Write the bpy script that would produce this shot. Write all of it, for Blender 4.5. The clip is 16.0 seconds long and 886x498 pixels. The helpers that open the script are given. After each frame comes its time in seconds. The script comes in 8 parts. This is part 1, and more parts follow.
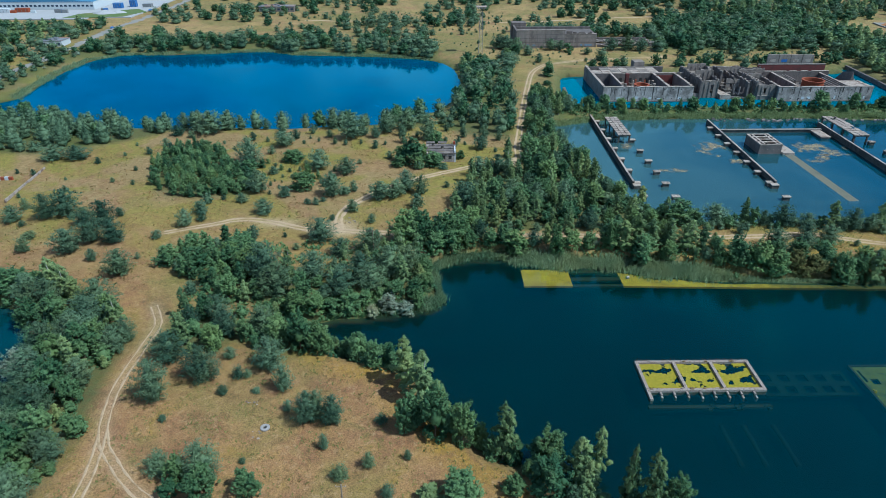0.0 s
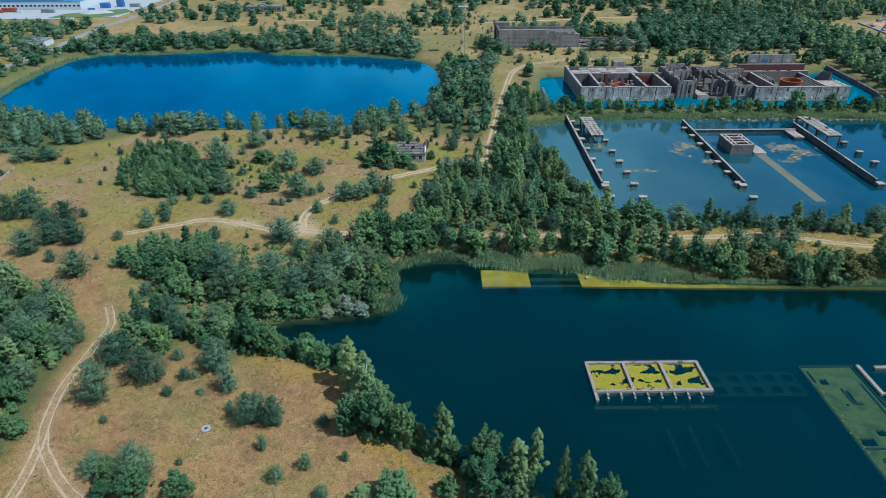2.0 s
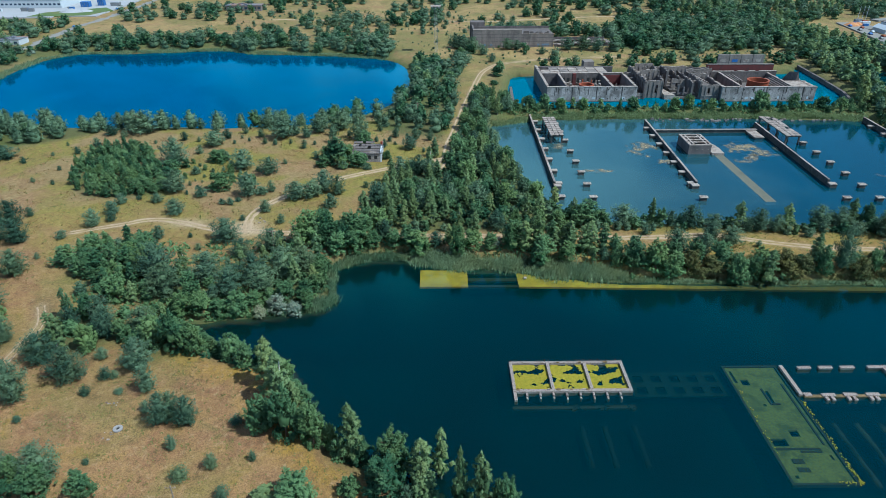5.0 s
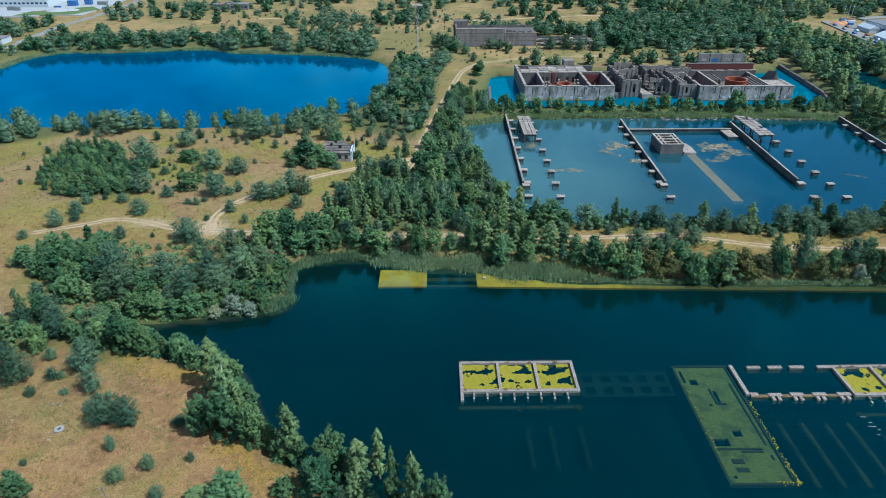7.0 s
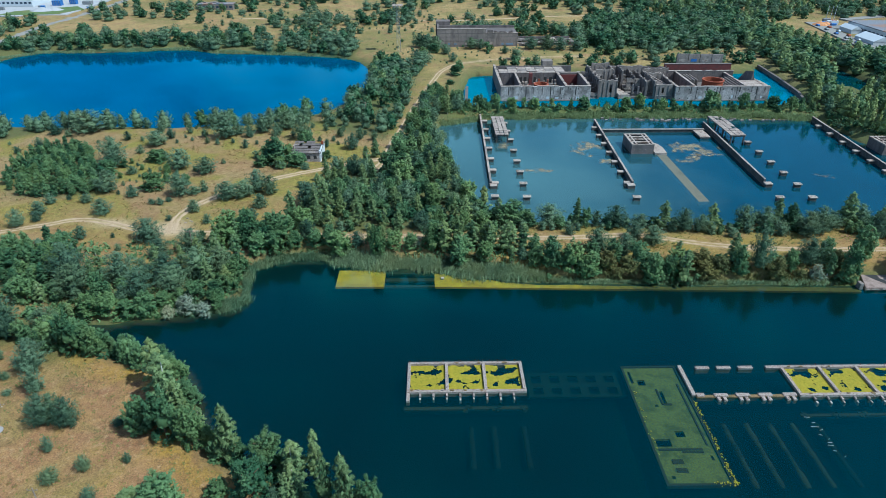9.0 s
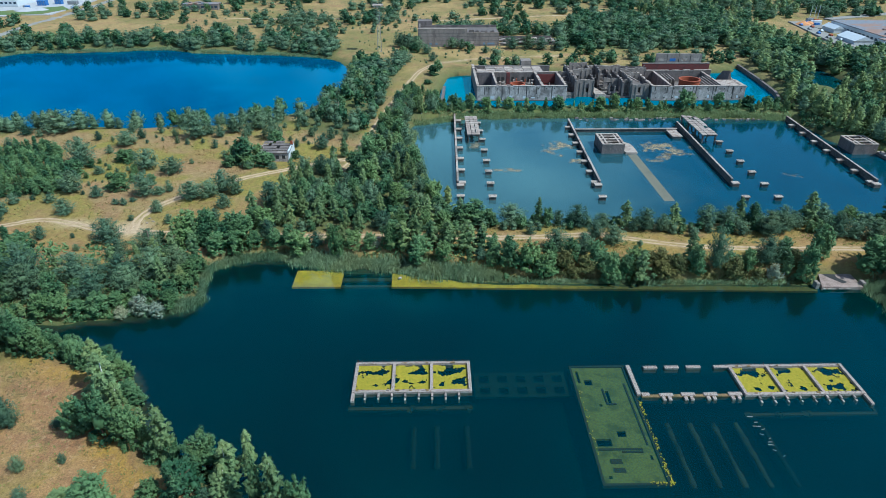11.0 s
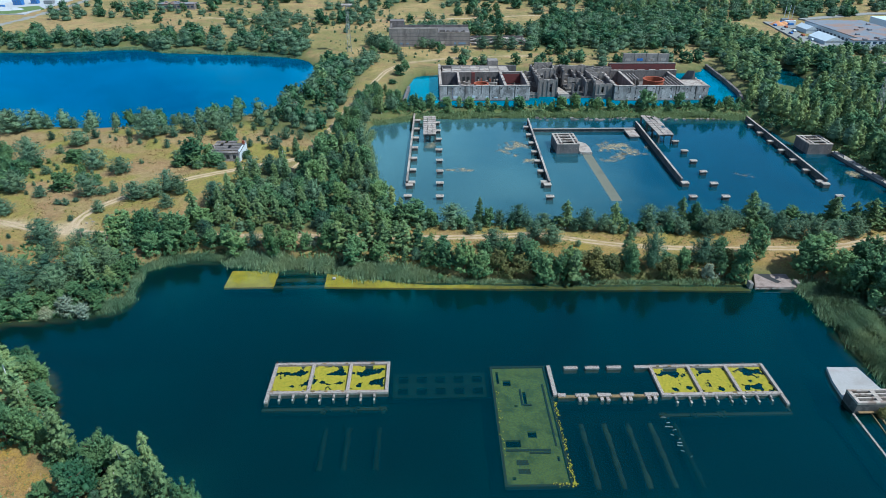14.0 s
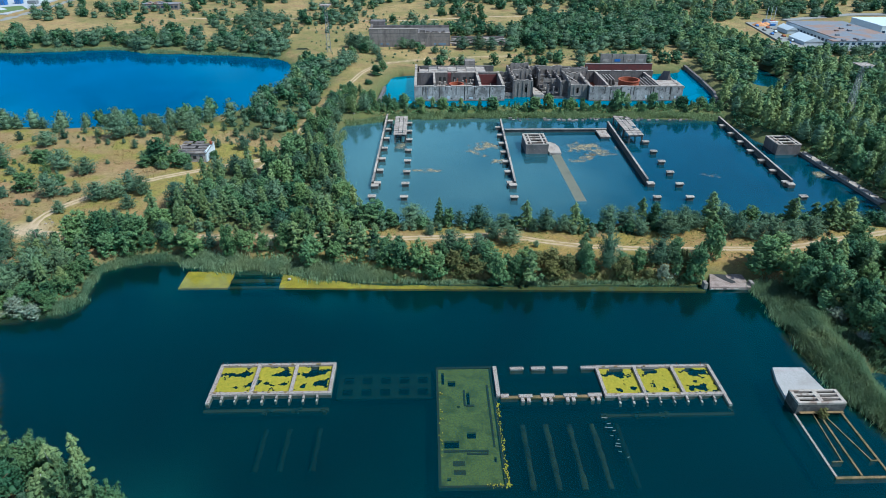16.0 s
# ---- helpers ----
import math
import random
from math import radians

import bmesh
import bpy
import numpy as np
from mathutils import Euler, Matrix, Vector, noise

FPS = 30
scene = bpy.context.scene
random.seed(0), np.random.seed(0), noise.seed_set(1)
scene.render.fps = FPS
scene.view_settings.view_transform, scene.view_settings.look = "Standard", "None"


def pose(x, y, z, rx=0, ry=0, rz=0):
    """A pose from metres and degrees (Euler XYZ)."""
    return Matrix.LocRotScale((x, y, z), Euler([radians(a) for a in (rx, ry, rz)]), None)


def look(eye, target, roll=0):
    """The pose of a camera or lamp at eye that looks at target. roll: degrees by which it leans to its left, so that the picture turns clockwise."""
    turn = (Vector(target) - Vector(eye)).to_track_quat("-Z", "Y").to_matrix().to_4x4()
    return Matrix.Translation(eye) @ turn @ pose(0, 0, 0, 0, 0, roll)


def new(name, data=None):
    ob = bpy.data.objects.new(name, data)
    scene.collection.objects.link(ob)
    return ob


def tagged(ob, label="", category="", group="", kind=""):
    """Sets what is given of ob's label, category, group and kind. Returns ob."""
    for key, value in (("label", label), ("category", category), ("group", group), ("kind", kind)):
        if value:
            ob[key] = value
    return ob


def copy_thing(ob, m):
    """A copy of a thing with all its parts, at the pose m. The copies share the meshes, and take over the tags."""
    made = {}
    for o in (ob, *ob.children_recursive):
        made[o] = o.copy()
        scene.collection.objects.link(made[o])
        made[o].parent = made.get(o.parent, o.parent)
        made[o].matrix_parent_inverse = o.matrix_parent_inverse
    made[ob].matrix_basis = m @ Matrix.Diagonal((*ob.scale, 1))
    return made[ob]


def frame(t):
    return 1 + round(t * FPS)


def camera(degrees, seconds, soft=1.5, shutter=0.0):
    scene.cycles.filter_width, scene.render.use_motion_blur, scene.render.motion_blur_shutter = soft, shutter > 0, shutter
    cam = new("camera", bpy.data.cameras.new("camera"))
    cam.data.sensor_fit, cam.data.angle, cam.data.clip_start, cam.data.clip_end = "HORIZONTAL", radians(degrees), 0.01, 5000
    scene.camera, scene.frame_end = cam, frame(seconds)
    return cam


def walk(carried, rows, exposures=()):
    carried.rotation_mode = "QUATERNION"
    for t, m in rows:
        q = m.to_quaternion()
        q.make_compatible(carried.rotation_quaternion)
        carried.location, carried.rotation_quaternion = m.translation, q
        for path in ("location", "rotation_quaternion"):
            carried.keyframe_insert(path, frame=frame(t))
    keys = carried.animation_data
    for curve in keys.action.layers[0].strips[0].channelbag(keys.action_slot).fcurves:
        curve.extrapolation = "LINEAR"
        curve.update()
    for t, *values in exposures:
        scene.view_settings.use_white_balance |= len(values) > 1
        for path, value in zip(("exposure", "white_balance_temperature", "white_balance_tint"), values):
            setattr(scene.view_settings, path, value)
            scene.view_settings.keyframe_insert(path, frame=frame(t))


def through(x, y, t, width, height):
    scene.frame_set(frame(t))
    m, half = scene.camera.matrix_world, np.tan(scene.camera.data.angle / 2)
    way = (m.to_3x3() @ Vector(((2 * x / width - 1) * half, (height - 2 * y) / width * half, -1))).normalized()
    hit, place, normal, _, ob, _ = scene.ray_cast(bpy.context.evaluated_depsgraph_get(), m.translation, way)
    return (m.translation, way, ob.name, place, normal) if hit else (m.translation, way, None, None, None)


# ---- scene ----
# camera and its walk
cam = camera(70.0, 16.0, soft=0.85)
PATH = [
    (0, (1.519, 0.018, 95.242), (1.535, 1.764, 94.267), -0.2),
    (0.5, (4.452, 0.033, 95.273), (4.468, 1.78, 94.299), -0.2),
    (1, (7.388, 0.028, 95.31), (7.404, 1.774, 94.335), -0.2),
    (1.5, (10.265, 0.058, 95.341), (10.281, 1.804, 94.366), -0.2),
    (2, (13.14, 0.06, 95.37), (13.157, 1.806, 94.394), -0.2),
    (2.5, (16.023, -0.009, 95.411), (16.039, 1.737, 94.435), -0.2),
    (3, (18.906, -0.098, 95.457), (18.924, 1.647, 94.481), -0.1),
    (3.5, (21.745, -0.157, 95.51), (21.764, 1.588, 94.534), -0.1),
    (4, (24.609, -0.18, 95.559), (24.628, 1.565, 94.582), -0.1),
    (6.5, (39.16, -0.257, 95.98), (39.181, 1.485, 94.999), -0.1),
    (7, (41.97, -0.195, 95.973), (41.991, 1.547, 94.991), -0.1),
    (7.5, (44.752, -0.18, 95.958), (44.775, 1.563, 94.977), -0.1),
    (8, (47.554, -0.178, 95.943), (47.579, 1.564, 94.961), -0.1),
    (8.5, (50.408, -0.15, 95.92), (50.435, 1.593, 94.938), -0.0),
    (9, (53.292, -0.134, 95.901), (53.32, 1.609, 94.919), -0.0),
    (11.5, (67.983, -0.148, 95.752), (68.017, 1.594, 94.77), 0.0),
    (12, (70.898, -0.121, 95.711), (70.934, 1.621, 94.73), 0.0),
    (12.5, (73.822, -0.042, 95.619), (73.859, 1.7, 94.637), 0.0),
    (13, (76.799, 0.074, 95.507), (76.839, 1.817, 94.526), 0.1),
    (13.5, (79.821, 0.151, 95.414), (79.863, 1.894, 94.433), 0.1),
    (14, (82.803, 0.166, 95.344), (82.845, 1.908, 94.363), 0.1),
    (14.5, (85.784, 0.163, 95.297), (85.829, 1.906, 94.316), 0.1),
    (15, (88.764, 0.153, 95.265), (88.81, 1.896, 94.285), 0.2),
    (15.5, (91.711, 0.148, 95.257), (91.759, 1.891, 94.277), 0.2),
    (16, (94.626, 0.112, 95.259), (94.676, 1.855, 94.279), 0.2),
]
walk(cam, [(t, look(eye, target, roll)) for t, eye, target, roll in PATH],
     [(0, 0.26, 5220, -2), (3, 0.28, 5220, -2), (6.5, 0.38, 5220, -2), (9, 0.43, 5220, -2), (12.5, 0.52, 5220, -2), (16, 0.54, 5220, -2)])

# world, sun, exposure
# offset of the cloud noise, picked so that a bank mirrors in the water
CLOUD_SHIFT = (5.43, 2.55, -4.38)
SUN_EL, SUN_AZ = 54.0, 114.0      # degrees above the ground, degrees clockwise from +y
world = bpy.data.worlds.new("sky_world")
scene.world = world
world.use_nodes = True
wn = world.node_tree
sky = wn.nodes.new("ShaderNodeTexSky")
sky.sky_type, sky.sun_disc = "NISHITA", False
sky.sun_elevation, sky.sun_rotation = radians(SUN_EL), radians(SUN_AZ)
sky.air_density, sky.dust_density, sky.ozone_density = 1.0, 0.25, 2.6
bg = wn.nodes["Background"]
bg.inputs["Strength"].default_value = 0.116
# scattered fair-weather clouds all round the unseen sky, added for what the water mirrors
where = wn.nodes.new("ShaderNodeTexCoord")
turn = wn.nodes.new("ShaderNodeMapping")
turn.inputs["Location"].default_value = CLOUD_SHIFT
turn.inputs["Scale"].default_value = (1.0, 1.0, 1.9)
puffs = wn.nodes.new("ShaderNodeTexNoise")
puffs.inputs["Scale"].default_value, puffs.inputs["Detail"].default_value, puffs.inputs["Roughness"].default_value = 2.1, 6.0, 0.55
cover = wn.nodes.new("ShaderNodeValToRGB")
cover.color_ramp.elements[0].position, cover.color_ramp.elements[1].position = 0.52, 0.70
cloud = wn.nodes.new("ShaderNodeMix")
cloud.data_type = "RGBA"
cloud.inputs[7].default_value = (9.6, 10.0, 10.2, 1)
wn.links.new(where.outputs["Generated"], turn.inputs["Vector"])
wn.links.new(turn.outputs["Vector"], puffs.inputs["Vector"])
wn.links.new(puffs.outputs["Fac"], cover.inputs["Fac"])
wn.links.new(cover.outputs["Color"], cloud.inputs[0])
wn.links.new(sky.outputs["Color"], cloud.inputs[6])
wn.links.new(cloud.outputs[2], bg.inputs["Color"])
sun_lamp = bpy.data.lights.new("sun", "SUN")
sun_lamp.energy, sun_lamp.angle, sun_lamp.color = 5.0, radians(0.55), (1.0, 0.93, 0.82)
sun = new("sun", sun_lamp)
sun_way = Vector((math.sin(radians(SUN_AZ)) * math.cos(radians(SUN_EL)),
                  math.cos(radians(SUN_AZ)) * math.cos(radians(SUN_EL)), math.sin(radians(SUN_EL))))
sun.matrix_world = look(sun_way * 900, (0, 0, 0))

# ---- materials ----
def mat(name):
    m = bpy.data.materials.new(name)
    m.use_nodes = True
    t = m.node_tree
    return m, t, t.nodes["Principled BSDF"]


def node(t, kind, **values):
    n = t.nodes.new(kind)
    for key, value in values.items():
        if key in n.inputs:
            n.inputs[key].default_value = value
    return n


def coords(t, scale=(1, 1, 1)):
    g = t.nodes.new("ShaderNodeNewGeometry")
    mp = t.nodes.new("ShaderNodeMapping")
    mp.inputs["Scale"].default_value = scale
    t.links.new(g.outputs["Position"], mp.inputs["Vector"])
    return mp.outputs["Vector"]


def noise_at(t, vec, scale, detail=4.0, rough=0.55, warp=0.0):
    n = node(t, "ShaderNodeTexNoise", Scale=scale, Detail=detail, Roughness=rough, Distortion=warp)
    t.links.new(vec, n.inputs["Vector"])
    return n.outputs["Fac"]


def ramp(t, fac, *stops):
    r = t.nodes.new("ShaderNodeValToRGB")
    while len(r.color_ramp.elements) < len(stops):
        r.color_ramp.elements.new(0.5)
    for e, (p, c) in zip(r.color_ramp.elements, stops):
        e.position, e.color = p, (c[0], c[1], c[2], 1) if not isinstance(c, float) else (c, c, c, 1)
    t.links.new(fac, r.inputs["Fac"])
    return r.outputs["Color"]


def blend(t, fac, a, b, mode="MIX"):
    n = t.nodes.new("ShaderNodeMix")
    n.data_type, n.blend_type = "RGBA", mode
    for sock, v in ((n.inputs[0], fac), (n.inputs[6], a), (n.inputs[7], b)):
        if isinstance(v, (float, int)):
            sock.default_value = v
        elif isinstance(v, tuple):
            sock.default_value = (*v, 1)
        else:
            t.links.new(v, sock)
    return n.outputs[2]


def calc(t, op, a, b=0.0):
    n = t.nodes.new("ShaderNodeMath")
    n.operation = op
    for sock, v in ((n.inputs[0], a), (n.inputs[1], b)):
        if isinstance(v, (float, int)):
            sock.default_value = v
        else:
            t.links.new(v, sock)
    return n.outputs[0]


def bump(t, b, height, strength, distance):
    n = node(t, "ShaderNodeBump", Strength=strength, Distance=distance)
    t.links.new(height, n.inputs["Height"])
    t.links.new(n.outputs["Normal"], b.inputs["Normal"])


def attr(t, name):
    n = t.nodes.new("ShaderNodeAttribute")
    n.attribute_name = name
    return n.outputs["Fac"]


def ground_material():
    m, t, b = mat("dry_grassland")
    v = coords(t)
    broad = noise_at(t, v, 0.026, 5, 0.6, 0.6)
    mid = noise_at(t, v, 0.085, 8, 0.70, 0.8)
    fine = noise_at(t, v, 0.75, 8, 0.78)
    grit = noise_at(t, v, 3.2, 4, 0.7)
    dry = ramp(t, mid, (0.28, (0.105, 0.056, 0.034)), (0.42, (0.240, 0.122, 0.060)), (0.56, (0.305, 0.178, 0.074)), (0.66, (0.255, 0.160, 0.042)), (0.78, (0.120, 0.120, 0.034)))
    green = ramp(t, mid, (0.28, (0.105, 0.092, 0.030)), (0.50, (0.215, 0.172, 0.054)), (0.72, (0.080, 0.102, 0.026)))
    base = blend(t, ramp(t, broad, (0.50, 0.0), (0.64, 0.75)), dry, green)
    rusty = noise_at(t, v, 0.055, 6, 0.68, 0.9)
    base = blend(t, ramp(t, rusty, (0.55, 0.0), (0.64, 0.40)), base, ramp(t, fine, (0.35, (0.180, 0.088, 0.052)), (0.65, (0.320, 0.188, 0.100))))
    base = blend(t, ramp(t, noise_at(t, v, 0.11, 6, 0.7, 0.6), (0.56, 0.0), (0.68, 0.65)), base, (0.125, 0.128, 0.036))
    base = blend(t, calc(t, "MULTIPLY", attr(t, "gold"), ramp(t, mid, (0.38, 0.1), (0.58, 1.0))), base, (0.29, 0.175, 0.026))
    base = blend(t, ramp(t, fine, (0.53, 0.0), (0.66, 0.75)), base, (0.370, 0.245, 0.130))
    base = blend(t, ramp(t, fine, (0.30, 0.85), (0.46, 0.0)), base, (0.075, 0.070, 0.024))
    heath = blend(t, ramp(t, fine, (0.35, 0.0), (0.65, 1.0)), (0.172, 0.119, 0.052), (0.340, 0.240, 0.112))
    heath = blend(t, ramp(t, noise_at(t, v, 0.034, 5, 0.62, 0.7), (0.44, 0.0), (0.54, 0.95)), heath, ramp(t, fine, (0.35, (0.135, 0.130, 0.024)), (0.65, (0.265, 0.228, 0.048))))
    heath = blend(t, ramp(t, noise_at(t, v, 0.041, 5, 0.62, 0.9), (0.53, 0.0), (0.62, 0.55)), heath, ramp(t, fine, (0.35, (0.200, 0.104, 0.056)), (0.65, (0.340, 0.200, 0.100))))
    base = blend(t, calc(t, "MULTIPLY", attr(t, "heath"), ramp(t, mid, (0.34, 0.45), (0.55, 0.95))), base, heath)
    meadow = blend(t, ramp(t, fine, (0.35, 0.0), (0.65, 1.0)), (0.225, 0.155, 0.058), (0.405, 0.285, 0.125))
    meadow = blend(t, ramp(t, noise_at(t, v, 0.017, 8, 0.68, 0.8), (0.44, 0.0), (0.54, 0.85)), meadow, (0.170, 0.152, 0.050))
    meadow = blend(t, ramp(t, mid, (0.38, 0.75), (0.50, 0.0)), meadow, (0.270, 0.150, 0.078))
    meadow = blend(t, ramp(t, noise_at(t, v, 0.16, 6, 0.75), (0.53, 0.0), (0.64, 0.75)), meadow, (0.070, 0.082, 0.028))
    base = blend(t, attr(t, "meadow"), base, meadow)
    lush = calc(t, "MULTIPLY", attr(t, "lush"), ramp(t, fine, (0.30, 0.55), (0.6, 1.0)))
    undergrowth = ramp(t, fine, (0.3, (0.026, 0.050, 0.018)), (0.55, (0.056, 0.090, 0.030)), (0.75, (0.086, 0.112, 0.040)))
    base = blend(t, lush, base, undergrowth)
    sand = ramp(t, grit, (0.3, (0.36, 0.25, 0.15)), (0.7, (0.52, 0.40, 0.26)))
    base = blend(t, attr(t, "bare"), base, sand)
    base = blend(t, ramp(t, grit, (0.30, 0.7), (0.62, 0.0)), base, (0.05, 0.04, 0.02))
    # near-black under water: the darkness of deep water is put into the bed colour
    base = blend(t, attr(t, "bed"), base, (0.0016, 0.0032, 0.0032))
    t.links.new(base, b.inputs["Base Color"])
    b.inputs["Roughness"].default_value = 0.95
    b.inputs["Specular IOR Level"].default_value = 0.15
    bump(t, b, blend(t, 0.45, fine, grit), 0.8, 0.35)
    return m


def water_material(name, deep, clear, ripple=0.012, skin=(0.20, 0.70, 0.82), tint=(0.84, 0.94, 0.86), bloom=0.0, murk_sheen=None, mirror=1.33):
    """Lake water: a milky body colour over a see-through share, with a glossy skin."""
    m, t, b = mat(name)
    t.nodes.remove(b)
    out = t.nodes["Material Output"]
    v = coords(t)
    drift = noise_at(t, v, 0.021, 4, 0.6, 1.2)
    cat = noise_at(t, coords(t, (0.35, 1.0, 1.0)), 0.05, 3, 0.6, 0.8)
    body = t.nodes.new("ShaderNodeBsdfDiffuse")
    lo = tuple(c * 0.72 for c in deep)
    hi = tuple(min(1, c * 1.25 + bloom) for c in deep)
    tone = ramp(t, drift, (0.3, lo), (0.7, hi))
    if murk_sheen:
        # silty water, sky reflection painted in: colour, and the x stretch where it clears
        silt_sheen, x_silt_sheen, x_clear = murk_sheen
        sep = t.nodes.new("ShaderNodeSeparateXYZ")
        t.links.new(v, sep.inputs[0])
        along = calc(t, "DIVIDE", calc(t, "SUBTRACT", sep.outputs[0], x_silt_sheen), x_clear - x_silt_sheen)
        wander = calc(t, "ADD", along, calc(t, "MULTIPLY", calc(t, "SUBTRACT", noise_at(t, v, 0.03, 5, 0.6, 0.8), 0.5), 2.2))
        tone = blend(t, ramp(t, wander, (0.0, 1.0), (1.0, 0.0)), tone, silt_sheen)
    t.links.new(tone, body.inputs["Color"])
    see = t.nodes.new("ShaderNodeBsdfTransparent")
    see.inputs["Color"].default_value = (*tint, 1)
    mix1 = t.nodes.new("ShaderNodeMixShader")
    mix1.inputs[0].default_value = clear
    t.links.new(body.outputs[0], mix1.inputs[1])
    t.links.new(see.outputs[0], mix1.inputs[2])
    gloss = node(t, "ShaderNodeBsdfGlossy", Roughness=0.06)
    gloss.inputs["Color"].default_value = (*skin, 1)
    fres = node(t, "ShaderNodeFresnel", IOR=mirror)
    mix2 = t.nodes.new("ShaderNodeMixShader")
    t.links.new(fres.outputs[0], mix2.inputs[0])
    t.links.new(mix1.outputs[0], mix2.inputs[1])
    t.links.new(gloss.outputs[0], mix2.inputs[2])
    wave = node(t, "ShaderNodeBump", Strength=1.0, Distance=1.0)
    fine = noise_at(t, coords(t, (0.8, 1.6, 1.0)), 1.3, 3, 0.6)
    t.links.new(calc(t, "MULTIPLY", calc(t, "MULTIPLY", fine, cat), ripple * 2), wave.inputs["Height"])
    t.links.new(wave.outputs["Normal"], gloss.inputs["Normal"])
    t.links.new(mix2.outputs[0], out.inputs["Surface"])
    return m


def leaf_material(name, dark, light, through=0.22, spread=0.35, hue=0.26):
    m, t, b = mat(name)
    info = t.nodes.new("ShaderNodeObjectInfo")
    geo = t.nodes.new("ShaderNodeNewGeometry")
    v = coords(t)
    patch = noise_at(t, v, 0.55, 3, 0.6)
    tone = calc(t, "ADD", calc(t, "MULTIPLY", geo.outputs["Random Per Island"], 0.22), calc(t, "MULTIPLY", info.outputs["Random"], spread + 0.15))
    tone = calc(t, "ADD", calc(t, "SUBTRACT", tone, 0.07), calc(t, "MULTIPLY", patch, 0.22))
    tone = calc(t, "ADD", tone, calc(t, "MULTIPLY", calc(t, "SUBTRACT", noise_at(t, v, 0.15, 2), 0.42), 1.1))
    col = ramp(t, tone, (0.15, dark), (0.85, light))
    warm = blend(t, ramp(t, noise_at(t, v, 0.08, 2), (0.50, 0.0), (0.75, 0.30)), col, tuple(min(1, c * k) for c, k in zip(light, (1.5, 1.05, 0.7))))
    fresh = calc(t, "FRACT", calc(t, "MULTIPLY", info.outputs["Random"], 7.3))
    warm = blend(t, ramp(t, fresh, (0.60, 0.0), (0.95, hue)), warm, tuple(min(1, c * k) for c, k in zip(light, (1.55, 1.18, 0.62))))
    t.links.new(warm, b.inputs["Base Color"])
    b.inputs["Roughness"].default_value = 0.62
    b.inputs["Specular IOR Level"].default_value = 0.18
    out = t.nodes["Material Output"]
    tl = t.nodes.new("ShaderNodeBsdfTranslucent")
    t.links.new(warm, tl.inputs["Color"])
    mx = t.nodes.new("ShaderNodeMixShader")
    mx.inputs[0].default_value = through
    t.links.new(b.outputs[0], mx.inputs[1])
    t.links.new(tl.outputs[0], mx.inputs[2])
    t.links.new(mx.outputs[0], out.inputs["Surface"])
    return m


def plain(name, col, rough=0.8, metal=0.0, scale=1.5, amount=0.3, relief=0.2, depth=0.03, stain=None, stain_scale=0.25, stain_at=(0.5, 0.7), streak=False):
    """A worn surface: grain and broad stains in two scales, a little relief."""
    m, t, b = mat(name)
    v = coords(t)
    grain = noise_at(t, v, scale * 4, 5, 0.65)
    broad = noise_at(t, v, stain_scale, 5, 0.65, 0.5)
    lo = tuple(c * (1 - amount) for c in col)
    hi = tuple(min(1, c * (1 + amount)) for c in col)
    base = ramp(t, grain, (0.3, lo), (0.7, hi))
    info = t.nodes.new("ShaderNodeObjectInfo")
    base = blend(t, calc(t, "MULTIPLY", info.outputs["Random"], 0.22), base, tuple(c * 0.62 for c in col))
    if stain:
        base = blend(t, ramp(t, broad, (stain_at[0], 0.0), (stain_at[1], 0.85)), base, stain)
    if streak:
        run = noise_at(t, coords(t, (1.0, 1.0, 0.10)), 0.42, 7, 0.75)
        base = blend(t, ramp(t, run, (0.46, 0.0), (0.62, 0.62)), base, tuple(c * 0.45 for c in col))
        base = blend(t, ramp(t, run, (0.28, 0.5), (0.42, 0.0)), base, tuple(min(1, c * 1.5) for c in col))
    t.links.new(base, b.inputs["Base Color"])
    b.inputs["Roughness"].default_value = rough
    b.inputs["Metallic"].default_value = metal
    b.inputs["Specular IOR Level"].default_value = 0.25
    bump(t, b, grain, relief, depth)
    return m


M_GROUND = ground_material()
M_WATER = water_material("lake_water", (0.0001, 0.0126, 0.0142), 0.36, 0.016, (0.16, 0.98, 1.0), mirror=1.43)
M_BLUE = water_material("quarry_water", (0.0002, 0.050, 0.114), 0.06, 0.006, (0.16, 0.58, 0.86))
# pale western basin: silty water plus mirrored sky put into the body colour
M_BASIN = water_material("basin_water", (0.004, 0.041, 0.066), 0.30, 0.007, (0.48, 0.88, 1.0), bloom=0.001, murk_sheen=((0.041, 0.094, 0.108), 104, 168), mirror=1.38)
M_PIT = water_material("turquoise_water", (0.001, 0.115, 0.185), 0.12, 0.006)
M_POND = water_material("pond_water", (0.004, 0.035, 0.045), 0.2, 0.006)
M_PINE = leaf_material("pine_needles", (0.024, 0.060, 0.038), (0.120, 0.188, 0.108), 0.20, hue=0.14)
M_BIRCH = leaf_material("birch_leaves", (0.045, 0.098, 0.046), (0.218, 0.295, 0.124), 0.26, hue=0.16)
M_LEAF = leaf_material("alder_leaves", (0.026, 0.076, 0.037), (0.138, 0.228, 0.095), 0.24, hue=0.22)
M_WILLOW = leaf_material("willow_leaves", (0.10, 0.14, 0.10), (0.24, 0.28, 0.21), 0.2)
M_BRONZE = leaf_material("bronzed_leaves", (0.050, 0.064, 0.024), (0.145, 0.145, 0.052), 0.2)
M_REED = leaf_material("reed_blades", (0.120, 0.205, 0.115), (0.260, 0.350, 0.200), 0.5)
M_BARK = plain("pine_bark", (0.12, 0.075, 0.05), 0.95, scale=2)
